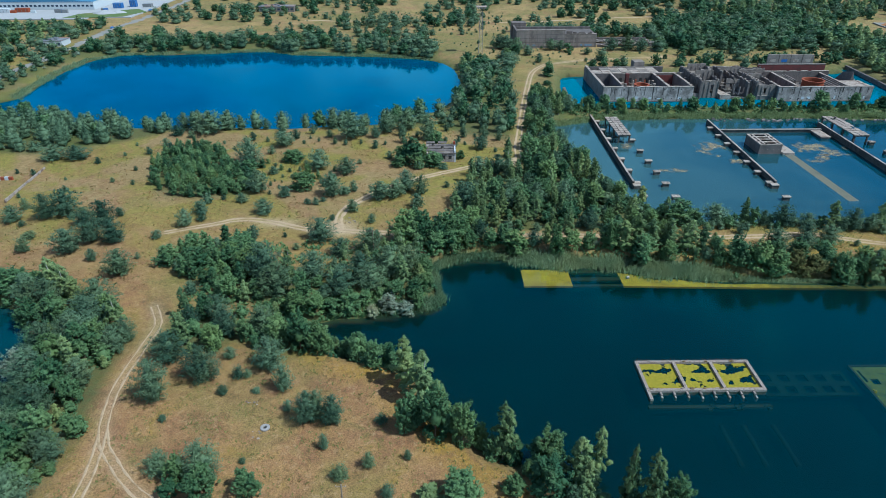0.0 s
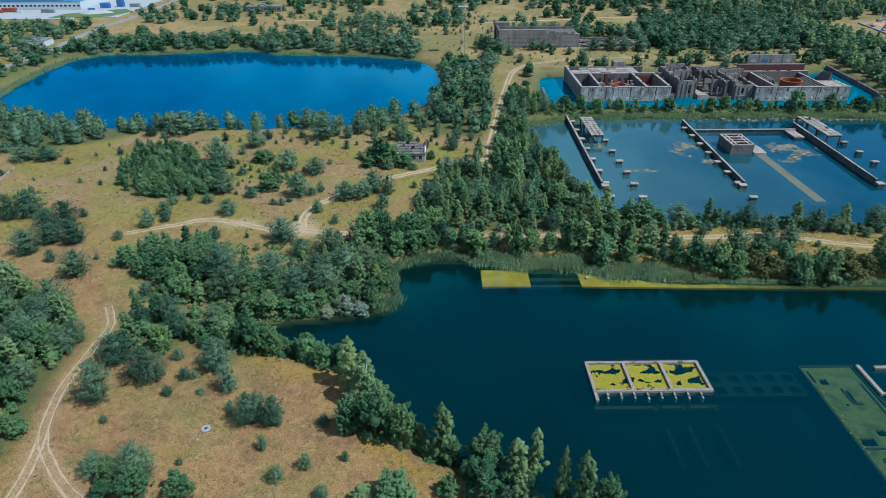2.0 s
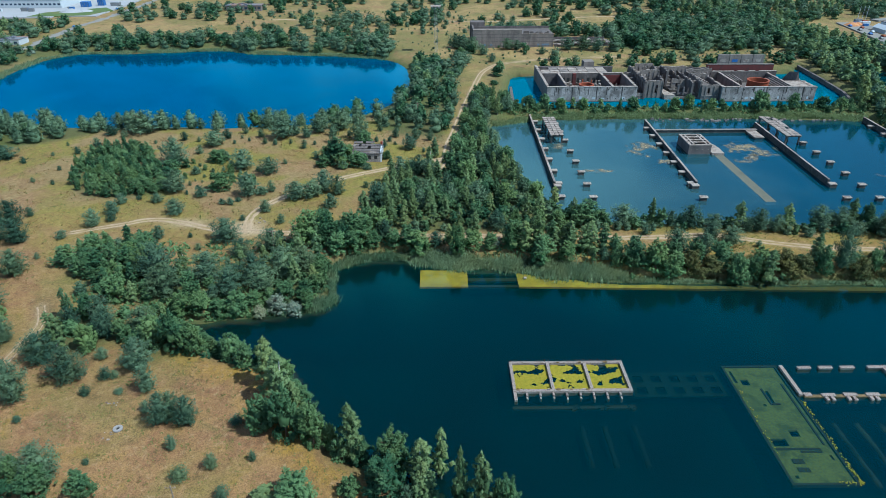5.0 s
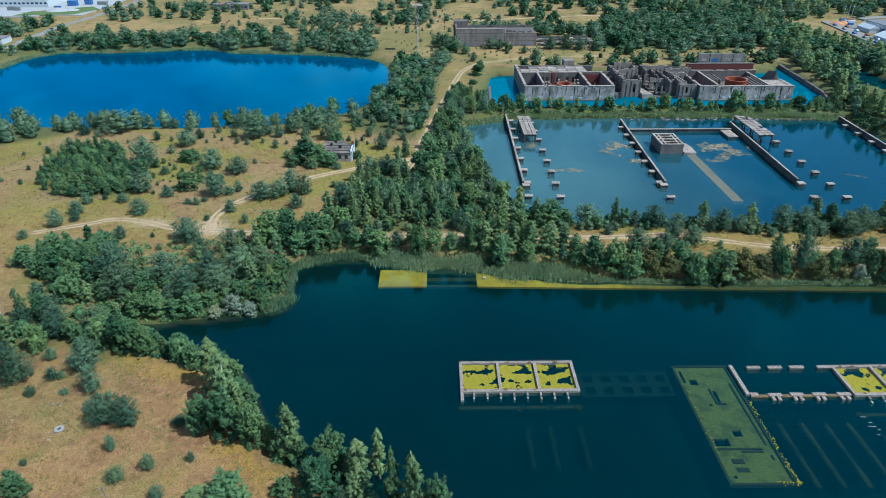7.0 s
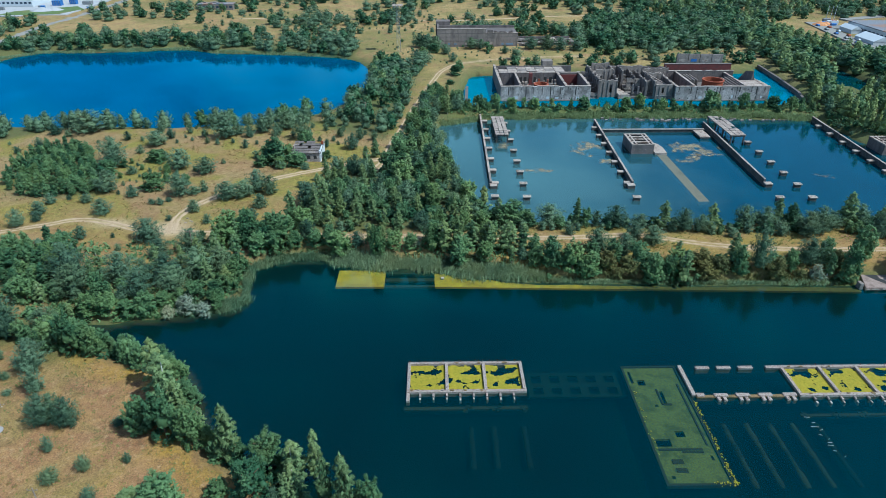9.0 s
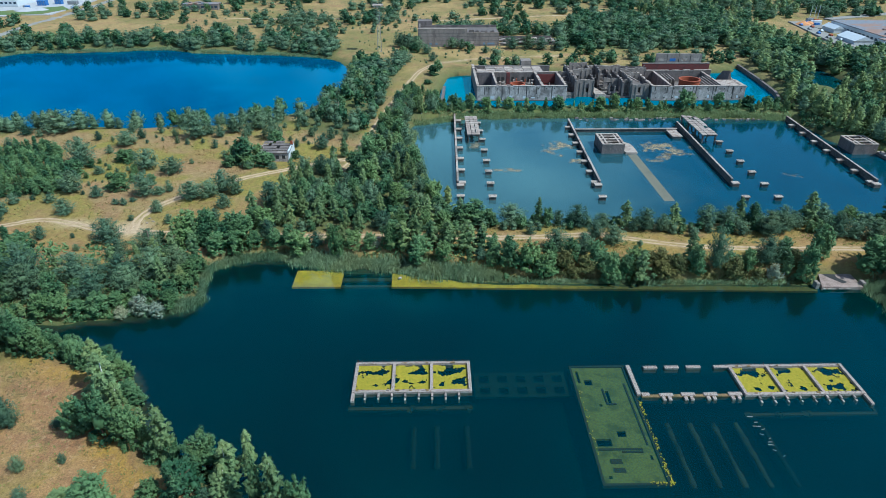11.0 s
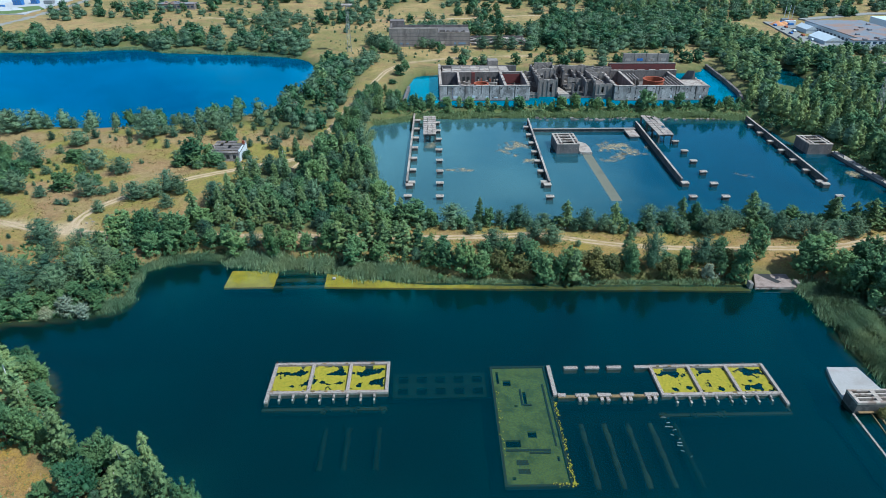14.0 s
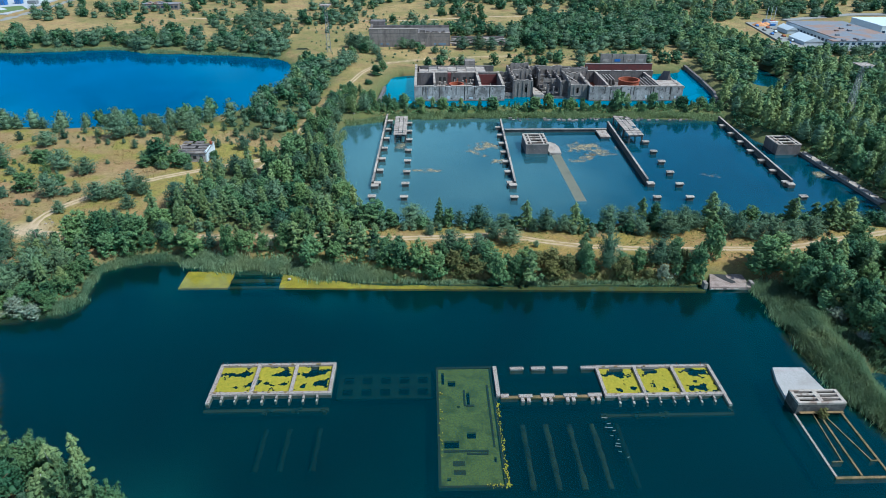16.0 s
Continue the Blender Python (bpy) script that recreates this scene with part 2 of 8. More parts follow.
M_WHITEBARK = plain("birch_bark", (0.55, 0.53, 0.48), 0.8, scale=2, stain=(0.05, 0.05, 0.05), stain_scale=2.0)
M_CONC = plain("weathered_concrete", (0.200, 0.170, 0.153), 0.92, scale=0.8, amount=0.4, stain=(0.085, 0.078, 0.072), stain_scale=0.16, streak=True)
# darker copy of the concrete: stains, and the shade of inner walls painted in
M_CONCDARK = plain("shaded_stained_concrete", (0.128, 0.108, 0.102), 0.92, scale=0.8, amount=0.3, stain=(0.06, 0.06, 0.06), stain_scale=0.2, streak=True)
# paler concrete, mostly for caps, copings and top slabs
M_CONCTOP = plain("pale_concrete", (0.29, 0.245, 0.212), 0.9, scale=1.2, amount=0.38, stain=(0.13, 0.085, 0.065), stain_scale=0.5, stain_at=(0.50, 0.62))
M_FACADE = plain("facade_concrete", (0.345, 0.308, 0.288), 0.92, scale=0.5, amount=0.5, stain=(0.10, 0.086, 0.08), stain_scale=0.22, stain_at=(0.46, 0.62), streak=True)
M_PLAT = plain("dirty_beams", (0.265, 0.222, 0.198), 0.9, scale=2.4, amount=0.45, stain=(0.105, 0.064, 0.045), stain_scale=3.6, stain_at=(0.50, 0.58))
M_MOSS = plain("wet_concrete", (0.175, 0.112, 0.055), 0.85, scale=2, amount=0.45, stain=(0.075, 0.060, 0.025), stain_scale=0.8, stain_at=(0.42, 0.60))
M_ALGAE = plain("yellow_algae", (0.238, 0.192, 0.014), 0.9, scale=1.3, amount=0.35, stain=(0.120, 0.135, 0.008), stain_scale=1.6, stain_at=(0.48, 0.66), relief=0.6, depth=0.1)


def shelf_material():
    """Yellow algae that thins out to olive mud along the shelf."""
    m, t, b = mat("algae_shelf")
    v = coords(t)
    grain = noise_at(t, v, 0.9, 5, 0.65)
    mud = ramp(t, grain, (0.3, (0.050, 0.052, 0.014)), (0.7, (0.150, 0.135, 0.028)))
    algae = ramp(t, noise_at(t, v, 0.25, 5, 0.65), (0.3, (0.42, 0.27, 0.02)), (0.65, (0.80, 0.51, 0.035)))
    sep = t.nodes.new("ShaderNodeSeparateXYZ")
    t.links.new(v, sep.inputs[0])
    along = calc(t, "DIVIDE", calc(t, "SUBTRACT", sep.outputs[0], 76.0), 42.0)
    along = calc(t, "ADD", along, calc(t, "MULTIPLY", calc(t, "SUBTRACT", noise_at(t, v, 0.16, 5, 0.65, 0.5), 0.5), 1.6))
    t.links.new(blend(t, ramp(t, along, (0.1, 0.0), (0.9, 0.9)), algae, mud), b.inputs["Base Color"])
    b.inputs["Roughness"].default_value = 0.9
    return m


M_SHELF = shelf_material()
M_DECK = plain("green_deck", (0.168, 0.190, 0.036), 0.9, scale=0.6, amount=0.35, stain=(0.062, 0.080, 0.020), stain_scale=0.28, stain_at=(0.46, 0.66))
M_SUNK = plain("sunken_beam", (0.042, 0.044, 0.021), 0.95, scale=1, amount=0.3)
# ribs, grid and deep beams: dimming by deep water painted as dark blotchy colour
M_RIB = plain("water_faded_rib", (0.042, 0.048, 0.020), 0.95, scale=0.5, amount=0.5, stain=(0.006, 0.010, 0.006), stain_scale=0.22, stain_at=(0.42, 0.62))
M_GRID = plain("water_dimmed_grid", (0.009, 0.019, 0.010), 0.95, scale=0.4, amount=0.5, stain=(0.004, 0.008, 0.006), stain_scale=0.3, stain_at=(0.42, 0.6))
M_DEEPBEAM = plain("water_dimmed_beam", (0.0075, 0.013, 0.0075), 0.95, scale=0.3, amount=0.6, stain=(0.003, 0.005, 0.004), stain_scale=0.25)


def film_material():
    """Thin scum that frays out into clear water."""
    m, t, b = mat("thin_scum")
    v = coords(t)
    t.links.new(ramp(t, noise_at(t, v, 0.5, 5, 0.65), (0.3, (0.16, 0.13, 0.075)), (0.7, (0.32, 0.25, 0.145))), b.inputs["Base Color"])
    b.inputs["Roughness"].default_value = 0.9
    torn = ramp(t, noise_at(t, v, 0.33, 6, 0.7, 0.8), (0.34, 0.10), (0.62, 0.85))
    t.links.new(calc(t, "MULTIPLY", torn, attr(t, "film")), b.inputs["Alpha"])
    return m


M_FILM = film_material()
M_STAGE = plain("worn_landing_concrete", (0.225, 0.172, 0.150), 0.92, scale=1.0, amount=0.3, stain=(0.125, 0.090, 0.078), stain_scale=0.35, stain_at=(0.46, 0.62))
M_RUST = plain("rusty_steel", (0.24, 0.058, 0.026), 0.75, scale=1.5, amount=0.35, stain=(0.12, 0.035, 0.02), stain_scale=0.5)
M_RED = plain("dark_red_wall", (0.11, 0.032, 0.03), 0.9, scale=1, amount=0.3, stain=(0.05, 0.03, 0.03))
M_DARK = plain("dark_recess", (0.03, 0.03, 0.03), 0.95)
M_SAND = plain("sandy_track", (0.35, 0.255, 0.16), 0.95, scale=1.5, amount=0.25, stain=(0.21, 0.14, 0.07), stain_scale=0.6)
M_SANDHEAP = plain("orange_sand", (0.42, 0.20, 0.09), 0.95, scale=0.6, amount=0.25)
# darkest concrete tone, for pier shafts, wall panels and facade streaks
M_DARKSTAIN = plain("dark_stained_concrete", (0.092, 0.080, 0.074), 0.85, scale=1.2, amount=0.55, stain=(0.030, 0.030, 0.028), stain_scale=0.7, stain_at=(0.42, 0.58), streak=True)
M_RUN = plain("silted_ramp", (0.112, 0.108, 0.082), 0.95, scale=0.5, amount=0.25, stain=(0.072, 0.076, 0.062), stain_scale=0.15)
M_ROAD = plain("pale_road", (0.20, 0.19, 0.175), 0.9, scale=0.8, amount=0.15, stain=(0.15, 0.145, 0.14), stain_scale=0.05)
M_YARD = plain("pale_paving", (0.30, 0.30, 0.31), 0.9, scale=0.5, amount=0.12, stain=(0.27, 0.27, 0.27), stain_scale=0.06)
M_LAWN = plain("mown_grass", (0.085, 0.125, 0.040), 0.95, scale=0.6, amount=0.3, stain=(0.15, 0.13, 0.05), stain_scale=0.06, stain_at=(0.5, 0.7))
M_APRON = plain("smooth_grey_concrete", (0.270, 0.252, 0.245), 0.92, scale=0.7, amount=0.15, stain=(0.20, 0.175, 0.16), stain_scale=0.25, stain_at=(0.5, 0.75))
M_FADED = plain("faded_blue_paint", (0.13, 0.19, 0.26), 0.85, scale=1.0, amount=0.4, stain=(0.16, 0.15, 0.14), stain_scale=0.4)
M_RING = plain("ring_concrete", (0.25, 0.235, 0.23), 0.9, scale=3, amount=0.2)
M_WHITE = plain("white_cladding", (0.43, 0.46, 0.49), 0.6, scale=0.4, amount=0.06)
M_BLUEROOF = plain("blue_roof", (0.06, 0.17, 0.30), 0.55, scale=0.3, amount=0.1)
M_GREYROOF = plain("grey_roof", (0.150, 0.158, 0.180), 0.85, scale=0.4, amount=0.25, stain=(0.205, 0.120, 0.085), stain_scale=0.06, stain_at=(0.48, 0.58))
M_BLUE_PAINT = plain("blue_paint", (0.04, 0.12, 0.32), 0.5)
M_GLASS = plain("dark_glass", (0.03, 0.05, 0.08), 0.15)
M_STEEL = plain("grey_steel", (0.20, 0.205, 0.21), 0.6, metal=0.4)
M_WOOD = plain("grey_wood", (0.20, 0.16, 0.12), 0.9)

# ---- shores and land ----
def smooth_loop(pts, steps=5, closed=True):
    """A curve through the corners of an outline."""
    p = np.array(pts, float)
    n = len(p)
    out = []
    for i in range(n if closed else n - 1):
        a, b, c, d = (p[(i + k) % n] if closed else p[min(max(i + k, 0), n - 1)] for k in (-1, 0, 1, 2))
        for u in np.arange(steps) / steps:
            out.append(0.5 * (2 * b + (c - a) * u + (2 * a - 5 * b + 4 * c - d) * u * u + (3 * b - a - 3 * c + d) * u ** 3))
    if not closed:
        out.append(p[-1])
    return np.array(out)


def frayed(loop, amount, size):
    """An outline with a natural, uneven edge."""
    out = loop.copy()
    for q in out:
        q[0] += amount * noise.noise(Vector((q[0] / size, q[1] / size, 3.1)))
        q[1] += amount * noise.noise(Vector((q[0] / size, q[1] / size, 9.7)))
    return out


def edge_distance(loop, x, y):
    """Distance to a closed outline, negative inside it."""
    x, y = np.asarray(x, float).ravel(), np.asarray(y, float).ravel()
    best, inside = np.full(x.shape, 1e18), np.zeros(x.shape, bool)
    for (ax, ay), (bx, by) in zip(loop, np.roll(loop, -1, 0)):
        dx, dy = bx - ax, by - ay
        u = np.clip(((x - ax) * dx + (y - ay) * dy) / (dx * dx + dy * dy + 1e-9), 0, 1)
        best = np.minimum(best, (ax + u * dx - x) ** 2 + (ay + u * dy - y) ** 2)
        if ay != by:
            cross = ((ay > y) != (by > y)) & (x < ax + (y - ay) / (by - ay) * dx)
            inside ^= cross
    d = np.sqrt(best)
    return np.where(inside, -d, d)


def line_distance(line, x, y):
    """Distance to an open line."""
    x, y = np.asarray(x, float).ravel(), np.asarray(y, float).ravel()
    best = np.full(x.shape, 1e18)
    for (ax, ay), (bx, by) in zip(line[:-1], line[1:]):
        dx, dy = bx - ax, by - ay
        u = np.clip(((x - ax) * dx + (y - ay) * dy) / (dx * dx + dy * dy + 1e-9), 0, 1)
        best = np.minimum(best, (ax + u * dx - x) ** 2 + (ay + u * dy - y) ** 2)
    return np.sqrt(best)


NEAR_SHORE = [(-41, 132.3), (-31, 131.8), (-24, 133.5), (-17, 134.6), (-9, 136), (-0.8, 137.4), (2.2, 141.4), (0.3, 150), (0, 158), (6, 162.6),
              (16, 164.1), (23.4, 163.3), (31, 160.2), (54, 156.6), (70, 152.5), (82, 150), (109, 148.9), (133, 148), (157, 147.5), (171.5, 147),
              (172.5, 149), (183.5, 149), (185.5, 144), (186, 136), (184.3, 127), (183, 119.3), (183.2, 112), (184.5, 105), (185.6, 95.6), (188.7, 87.8),
              (196, 75.5), (205, 60), (200, 30), (150, 10), (90, 15), (60, 40), (46.3, 66), (35.5, 73.2), (27.5, 78.5), (18.9, 84.8),
              (10.5, 91), (2.8, 101.5), (-3, 112.6), (-9.5, 117), (-19.3, 119.6), (-29, 125.4), (-40, 128.8)]
BLUE_SHORE = [(-250, 318), (-226, 336), (-226, 358), (-229, 395), (-227, 428), (-214, 446), (-182, 447), (-145, 451.6), (-118, 456), (-96, 445),
              (-65, 441), (-26, 435), (-3, 426), (11, 403), (15, 365), (9.6, 331), (-7.7, 305), (-34, 291), (-65, 288), (-98, 290),
              (-124, 289), (-152, 293), (-187, 304), (-211, 307), (-245, 303)]
BASIN_SHORE = [(58, 289), (80, 296.6), (107, 298), (135, 298.3), (162, 297.8), (190, 297.3), (216.6, 294.6), (236, 292), (240.5, 274), (241, 262),
               (251.5, 246), (252, 220), (253.5, 199), (247, 186), (216, 185), (178, 185), (140, 185.4), (103, 186.2), (77, 189), (68.7, 203),
               (60, 235), (55.8, 267.6)]
PIT_SHORE = [(71, 322), (73.5, 366), (84, 381), (147, 383), (240, 384), (252, 394), (256, 396), (253.4, 365), (250, 336), (241, 314), (195, 312.5),
             (137, 312.5), (94, 312.5)]
POND_EAST = [(292, 392), (304.5, 396), (305, 371), (302, 346), (294, 337), (286, 346), (285, 365)]
POND_BAY = [(192.4, 99), (193.2, 106), (196.5, 109.5), (201, 108), (203.5, 101), (200, 94), (195, 94)]
POND_WEST = [(-135, 143), (-109, 138), (-100, 127), (-94, 114), (-90.5, 104.6), (-89.5, 98), (-96, 88), (-135, 90)]

SHORES = {n: frayed(smooth_loop(p, 5), a, s) for n, p, a, s in (
    ("near", NEAR_SHORE, 0.7, 4.0), ("blue", BLUE_SHORE, 1.2, 9.0), ("basin", BASIN_SHORE, 0.6, 5.0), ("pit", PIT_SHORE, 0.4, 6.0),
    ("east", POND_EAST, 1.5, 7.0), ("west", POND_WEST, 1.2, 6.0), ("bay", POND_BAY, 0.8, 4.0))}
BANK = {"near": 7.0, "blue": 12.0, "basin": 6.0, "pit": 5.0, "east": 6.0, "west": 7.0, "bay": 2.5}

TRACK_A = smooth_loop([(-61.5, 66), (-61.7, 74), (-62.4, 82), (-63.9, 89.4), (-66.1, 97.1), (-67.8, 107.5), (-67.6, 119.5), (-67.7, 128), (-72, 136.5)], 6, False)
TRACK_A2 = smooth_loop([(-64.6, 92), (-62.6, 88), (-59.6, 84.5), (-53.8, 78.6), (-45.7, 73.1), (-38, 68)], 6, False)
TRACK_B = smooth_loop([(-84, 176), (-70, 181.9), (-65, 184.6), (-58, 185.3), (-48.3, 181.9), (-39.6, 178.6), (-29.7, 178), (-19.7, 176.7), (-4.6, 175.3),
                       (11, 174.3), (30.5, 173.2), (58, 171.6), (85, 171), (100.6, 171.4), (116, 173.2), (130, 168.6), (152.5, 163.6), (176, 162),
                       (203, 162.4), (224, 168), (250, 174)], 5, False)
TRACK_B2 = smooth_loop([(-29.5, 178.2), (-31, 186), (-29.5, 194.3), (-24.9, 201.5), (-13.8, 213.7), (5, 225.3), (18, 232.5), (33.5, 238.5)], 5, False)
TRACK_C = smooth_loop([(31, 228), (33.9, 238.5), (35.6, 255), (38.9, 275), (44.4, 308), (51.1, 345), (58.4, 379), (69, 398), (83, 407), (106, 413.5), (125, 416.6), (150, 419)], 5, False)
ROAD = smooth_loop([(-256, 320), (-255, 346), (-254.2, 376), (-254.2, 411), (-254.3, 454), (-255.6, 494), (-256, 531), (-252, 586), (-251, 677), (-255, 760)], 4, False)
FAR_TRACK = smooth_loop([(-110, 566), (-40, 560), (20, 556), (60, 552), (110, 560), (190, 575)], 4, False)
TRACKS = (TRACK_A, TRACK_A2, TRACK_B, TRACK_B2, TRACK_C)


def shore_distance(x, y):
    return {n: edge_distance(s, x, y) for n, s in SHORES.items()}


def land(x, y, dist=None):
    """Height of the ground."""
    x, y = np.asarray(x, float), np.asarray(y, float)
    shape = x.shape
    x, y = x.ravel(), y.ravel()
    z = (3.1 + 0.45 * np.sin(x / 23 + 1.3 * np.sin(y / 41)) * np.cos(y / 29) + 0.22 * np.sin(x / 7.1 + y / 9.3) * np.sin(y / 6.3 - x / 13)
         + 1.2 * np.exp(-((x + 100) ** 2 + (y - 187) ** 2) / 90) + 1.8 * np.exp(-((x + 20) ** 2 / 900 + (y - 262) ** 2 / 200)))
    dist = dist or shore_distance(x, y)
    for n, d in dist.items():
        u = np.clip(d / BANK[n], 0, 1)
        z = np.where(d >= 0, z * (u * u * (3 - 2 * u)), np.maximum(-4.0, 0.5 * d))
    return z.reshape(shape)


def mesh_object(name, verts, faces, material, parent=None, smooth=False, normals=None):
    me = bpy.data.meshes.new(name)
    me.from_pydata([tuple(v) for v in verts], [], [tuple(f) for f in faces])
    me.materials.append(material)
    if smooth:
        me.polygons.foreach_set("use_smooth", [True] * len(me.polygons))
    me.update()
    if normals is not None:
        me.polygons.foreach_set("use_smooth", [True] * len(me.polygons))
        me.normals_split_custom_set_from_vertices(normals)
    ob = new(name, me)
    if parent:
        ob.parent = parent
    return ob


def graded(lo, a, b, hi, step, grow):
    """Ticks: even between a and b, wider and wider outside."""
    mid = list(np.arange(a, b + 1e-6, step))
    left, s, p = [], step, a
    while p > lo:
        s *= grow
        p -= s
        left.append(p)
    right, s, p = [], step, mid[-1]
    while p < hi:
        s *= grow
        p += s
        right.append(p)
    return np.array(left[::-1] + mid + right)


WOODS = []      # outlines of the dense woods, filled below


def build_ground():
    gx = graded(-3500, -130, 215, 3800, 1.3, 1.07)
    gy = graded(-800, 64, 190, 4600, 1.2, 1.022)
    X, Y = np.meshgrid(gx, gy)
    x, y = X.ravel(), Y.ravel()
    dist = shore_distance(x, y)
    z = land(x, y, dist)
    nx, ny = len(gx), len(gy)
    idx = np.arange(nx * ny).reshape(ny, nx)
    faces = np.stack([idx[:-1, :-1], idx[:-1, 1:], idx[1:, 1:], idx[1:, :-1]], -1).reshape(-1, 4)
    me = bpy.data.meshes.new("ground")
    me.vertices.add(len(x))
    me.vertices.foreach_set("co", np.stack([x, y, z], -1).astype(np.float32).ravel())
    me.loops.add(faces.size)
    me.loops.foreach_set("vertex_index", faces.ravel().astype(np.int32))
    me.polygons.add(len(faces))
    me.polygons.foreach_set("loop_start", np.arange(0, faces.size, 4, dtype=np.int32))
    me.polygons.foreach_set("use_smooth", np.ones(len(faces), bool))
    me.update(calc_edges=True)
    near = np.min(np.stack([d for d in dist.values()]), 0)
    lush = np.clip(1.15 - near / 6.0, 0, 1) * (near > -1)
    works = np.minimum(dist["basin"], dist["pit"])
    lush = np.maximum(lush, np.clip(1.2 - works / 11.0, 0, 1) * (works > -1) * 0.85)
    for w in WOODS:
        lush = np.maximum(lush, np.clip(0.5 - edge_distance(w, x, y) / 6.0, 0, 1) * 0.9)
    tr = np.min(np.stack([line_distance(t, x, y) for t in TRACKS]), 0)
    bare = np.clip(1.0 - tr / 2.6, 0, 1) * 0.35 + np.clip(1.3 - np.hypot((x + 31) / 1.3, y - 179.5) / 6, 0, 1) * 0.8 + np.clip(1.2 - np.hypot((x + 50) / 2.2, y - 183) / 4, 0, 1) * 0.5
    lush *= np.clip((tr - 1.5) / 3, 0, 1)
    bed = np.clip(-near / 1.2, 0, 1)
    gold = np.clip(1 - np.abs(dist["near"] - 8.5) / 5.0, 0, 1) * ((x < 45) & (y < 122))
    gold = np.maximum(gold, np.clip(1 - np.hypot((x + 30) / 9, (y - 156) / 9), 0, 1))
    gold = np.maximum(gold, ((x > 72) & (y > 154) & (y < 188) & (x < 250)) * 0.75)
    gold = np.maximum(gold, np.clip(1.25 - np.hypot((x - 5) / 45, (y - 248) / 24), 0, 1) * 0.9)
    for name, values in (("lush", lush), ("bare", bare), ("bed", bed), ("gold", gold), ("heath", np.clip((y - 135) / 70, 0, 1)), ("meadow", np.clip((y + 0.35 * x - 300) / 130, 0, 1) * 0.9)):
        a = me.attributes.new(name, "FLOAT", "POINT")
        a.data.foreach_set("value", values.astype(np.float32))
    me.materials.append(M_GROUND)
    tagged(new("ground", me), "dry tan grassland with sandy and green patches", "ground", kind="structure")


def build_water(name, key, material, label):
    loop = SHORES[key]
    c = loop.mean(0)
    bm = bmesh.new()
    out = []
    n = len(loop)
    for i in range(n):
        a, b = loop[i - 1], loop[(i + 1) % n]
        d = np.array([-(b - a)[1], (b - a)[0]])
        d /= np.linalg.norm(d) + 1e-9
        p = loop[i] + d * 1.0
        if edge_distance(loop, [p[0]], [p[1]])[0] < 0:
            p = loop[i] - d * 1.0
        out.append(bm.verts.new((p[0], p[1], 0)))
    f = bm.faces.new(out)
    if f.normal.z < 0:
        f.normal_flip()
    bmesh.ops.triangulate(bm, faces=bm.faces[:])
    for f in bm.faces:
        f.normal_update()
        if f.normal.z < 0:
            f.normal_flip()
    me = bpy.data.meshes.new(name)
    bm.to_mesh(me)
    bm.free()
    me.materials.append(material)
    ob = tagged(new(name, me), label, "water", kind="structure")
    ob.visible_shadow = False    # a clear pane: daylight reaches what lies under it


def ribbon(name, line, offsets, width, material, label, lift=0.07, seed=1):
    """A strip, or a pair of wheel ruts, laid on the ground along a line."""
    rng = random.Random(seed)
    p = line
    seg = np.linalg.norm(np.diff(p, axis=0), axis=1)
    s = np.concatenate([[0], np.cumsum(seg)])
    q = np.arange(0, s[-1], 0.7)
    px, py = np.interp(q, s, p[:, 0]), np.interp(q, s, p[:, 1])
    tx, ty = np.gradient(px), np.gradient(py)
    ln = np.hypot(tx, ty) + 1e-9
    nx, ny = -ty / ln, tx / ln
    verts, faces = [], []
    for off in offsets:
        wob = np.array([0.16 * noise.noise(Vector((a * 0.35, off * 3, seed))) for a in q])
        wid = np.array([width * (1 + 0.75 * noise.noise(Vector((a * 0.5, off * 5, seed + 4.4)))) for a in q]) / 2
        rows = []
        for k in (-1, -0.35, 0.35, 1):
            ox, oy = px + nx * (off + wob + k * wid), py + ny * (off + wob + k * wid)
            oz = land(ox, oy) + (lift if abs(k) < 0.9 else 0.01)
            rows.append(np.stack([ox, oy, oz], -1))
        base, m = len(verts), len(q)
        for r in rows:
            verts.extend(r.tolist())
        for j in range(3):
            for i in range(m - 1):
                faces.append((base + j * m + i, base + j * m + i + 1, base + (j + 1) * m + i + 1, base + (j + 1) * m + i))
    ob = mesh_object(name, verts, faces, material)
    ob.data.polygons.foreach_set("use_smooth", [True] * len(ob.data.polygons))
    return tagged(ob, label, "track", kind="structure")


build_water("near_lake", "near", M_WATER, "deep dark teal lake water")
build_water("blue_lake", "blue", M_BLUE, "bright blue lake water")
build_water("basin_water", "basin", M_BASIN, "grey-blue water of the intake basin")
build_water("pit_water", "pit", M_PIT, "turquoise water round the ruin")
build_water("east_pond", "east", M_POND, "small dark pond among trees")
build_water("bay_pond", "bay", M_POND, "small dark pool between reeds and trees")
build_water("west_pond", "west", M_POND, "small dark pond behind trees")
for i, (line, offs, w) in enumerate(((TRACK_A, (-0.8, 0.8), 0.42), (TRACK_A2, (-0.8, 0.8), 0.42), (TRACK_B, (-0.85, 0.85), 0.85), (TRACK_B2, (-0.9, 0.9), 1.1), (TRACK_C, (-1.0, 1.0), 0.85))):
    ribbon("dirt_track", line, offs, w, M_SAND, "pale sandy wheel ruts across dry grass", seed=i + 2)
ribbon("road", ROAD, (0,), 7.0, M_ROAD, "pale worn asphalt road", 0.15, 11)
ribbon("far_track", FAR_TRACK, (0,), 4.0, M_SAND, "pale sandy track in far grassland", 0.15, 12)

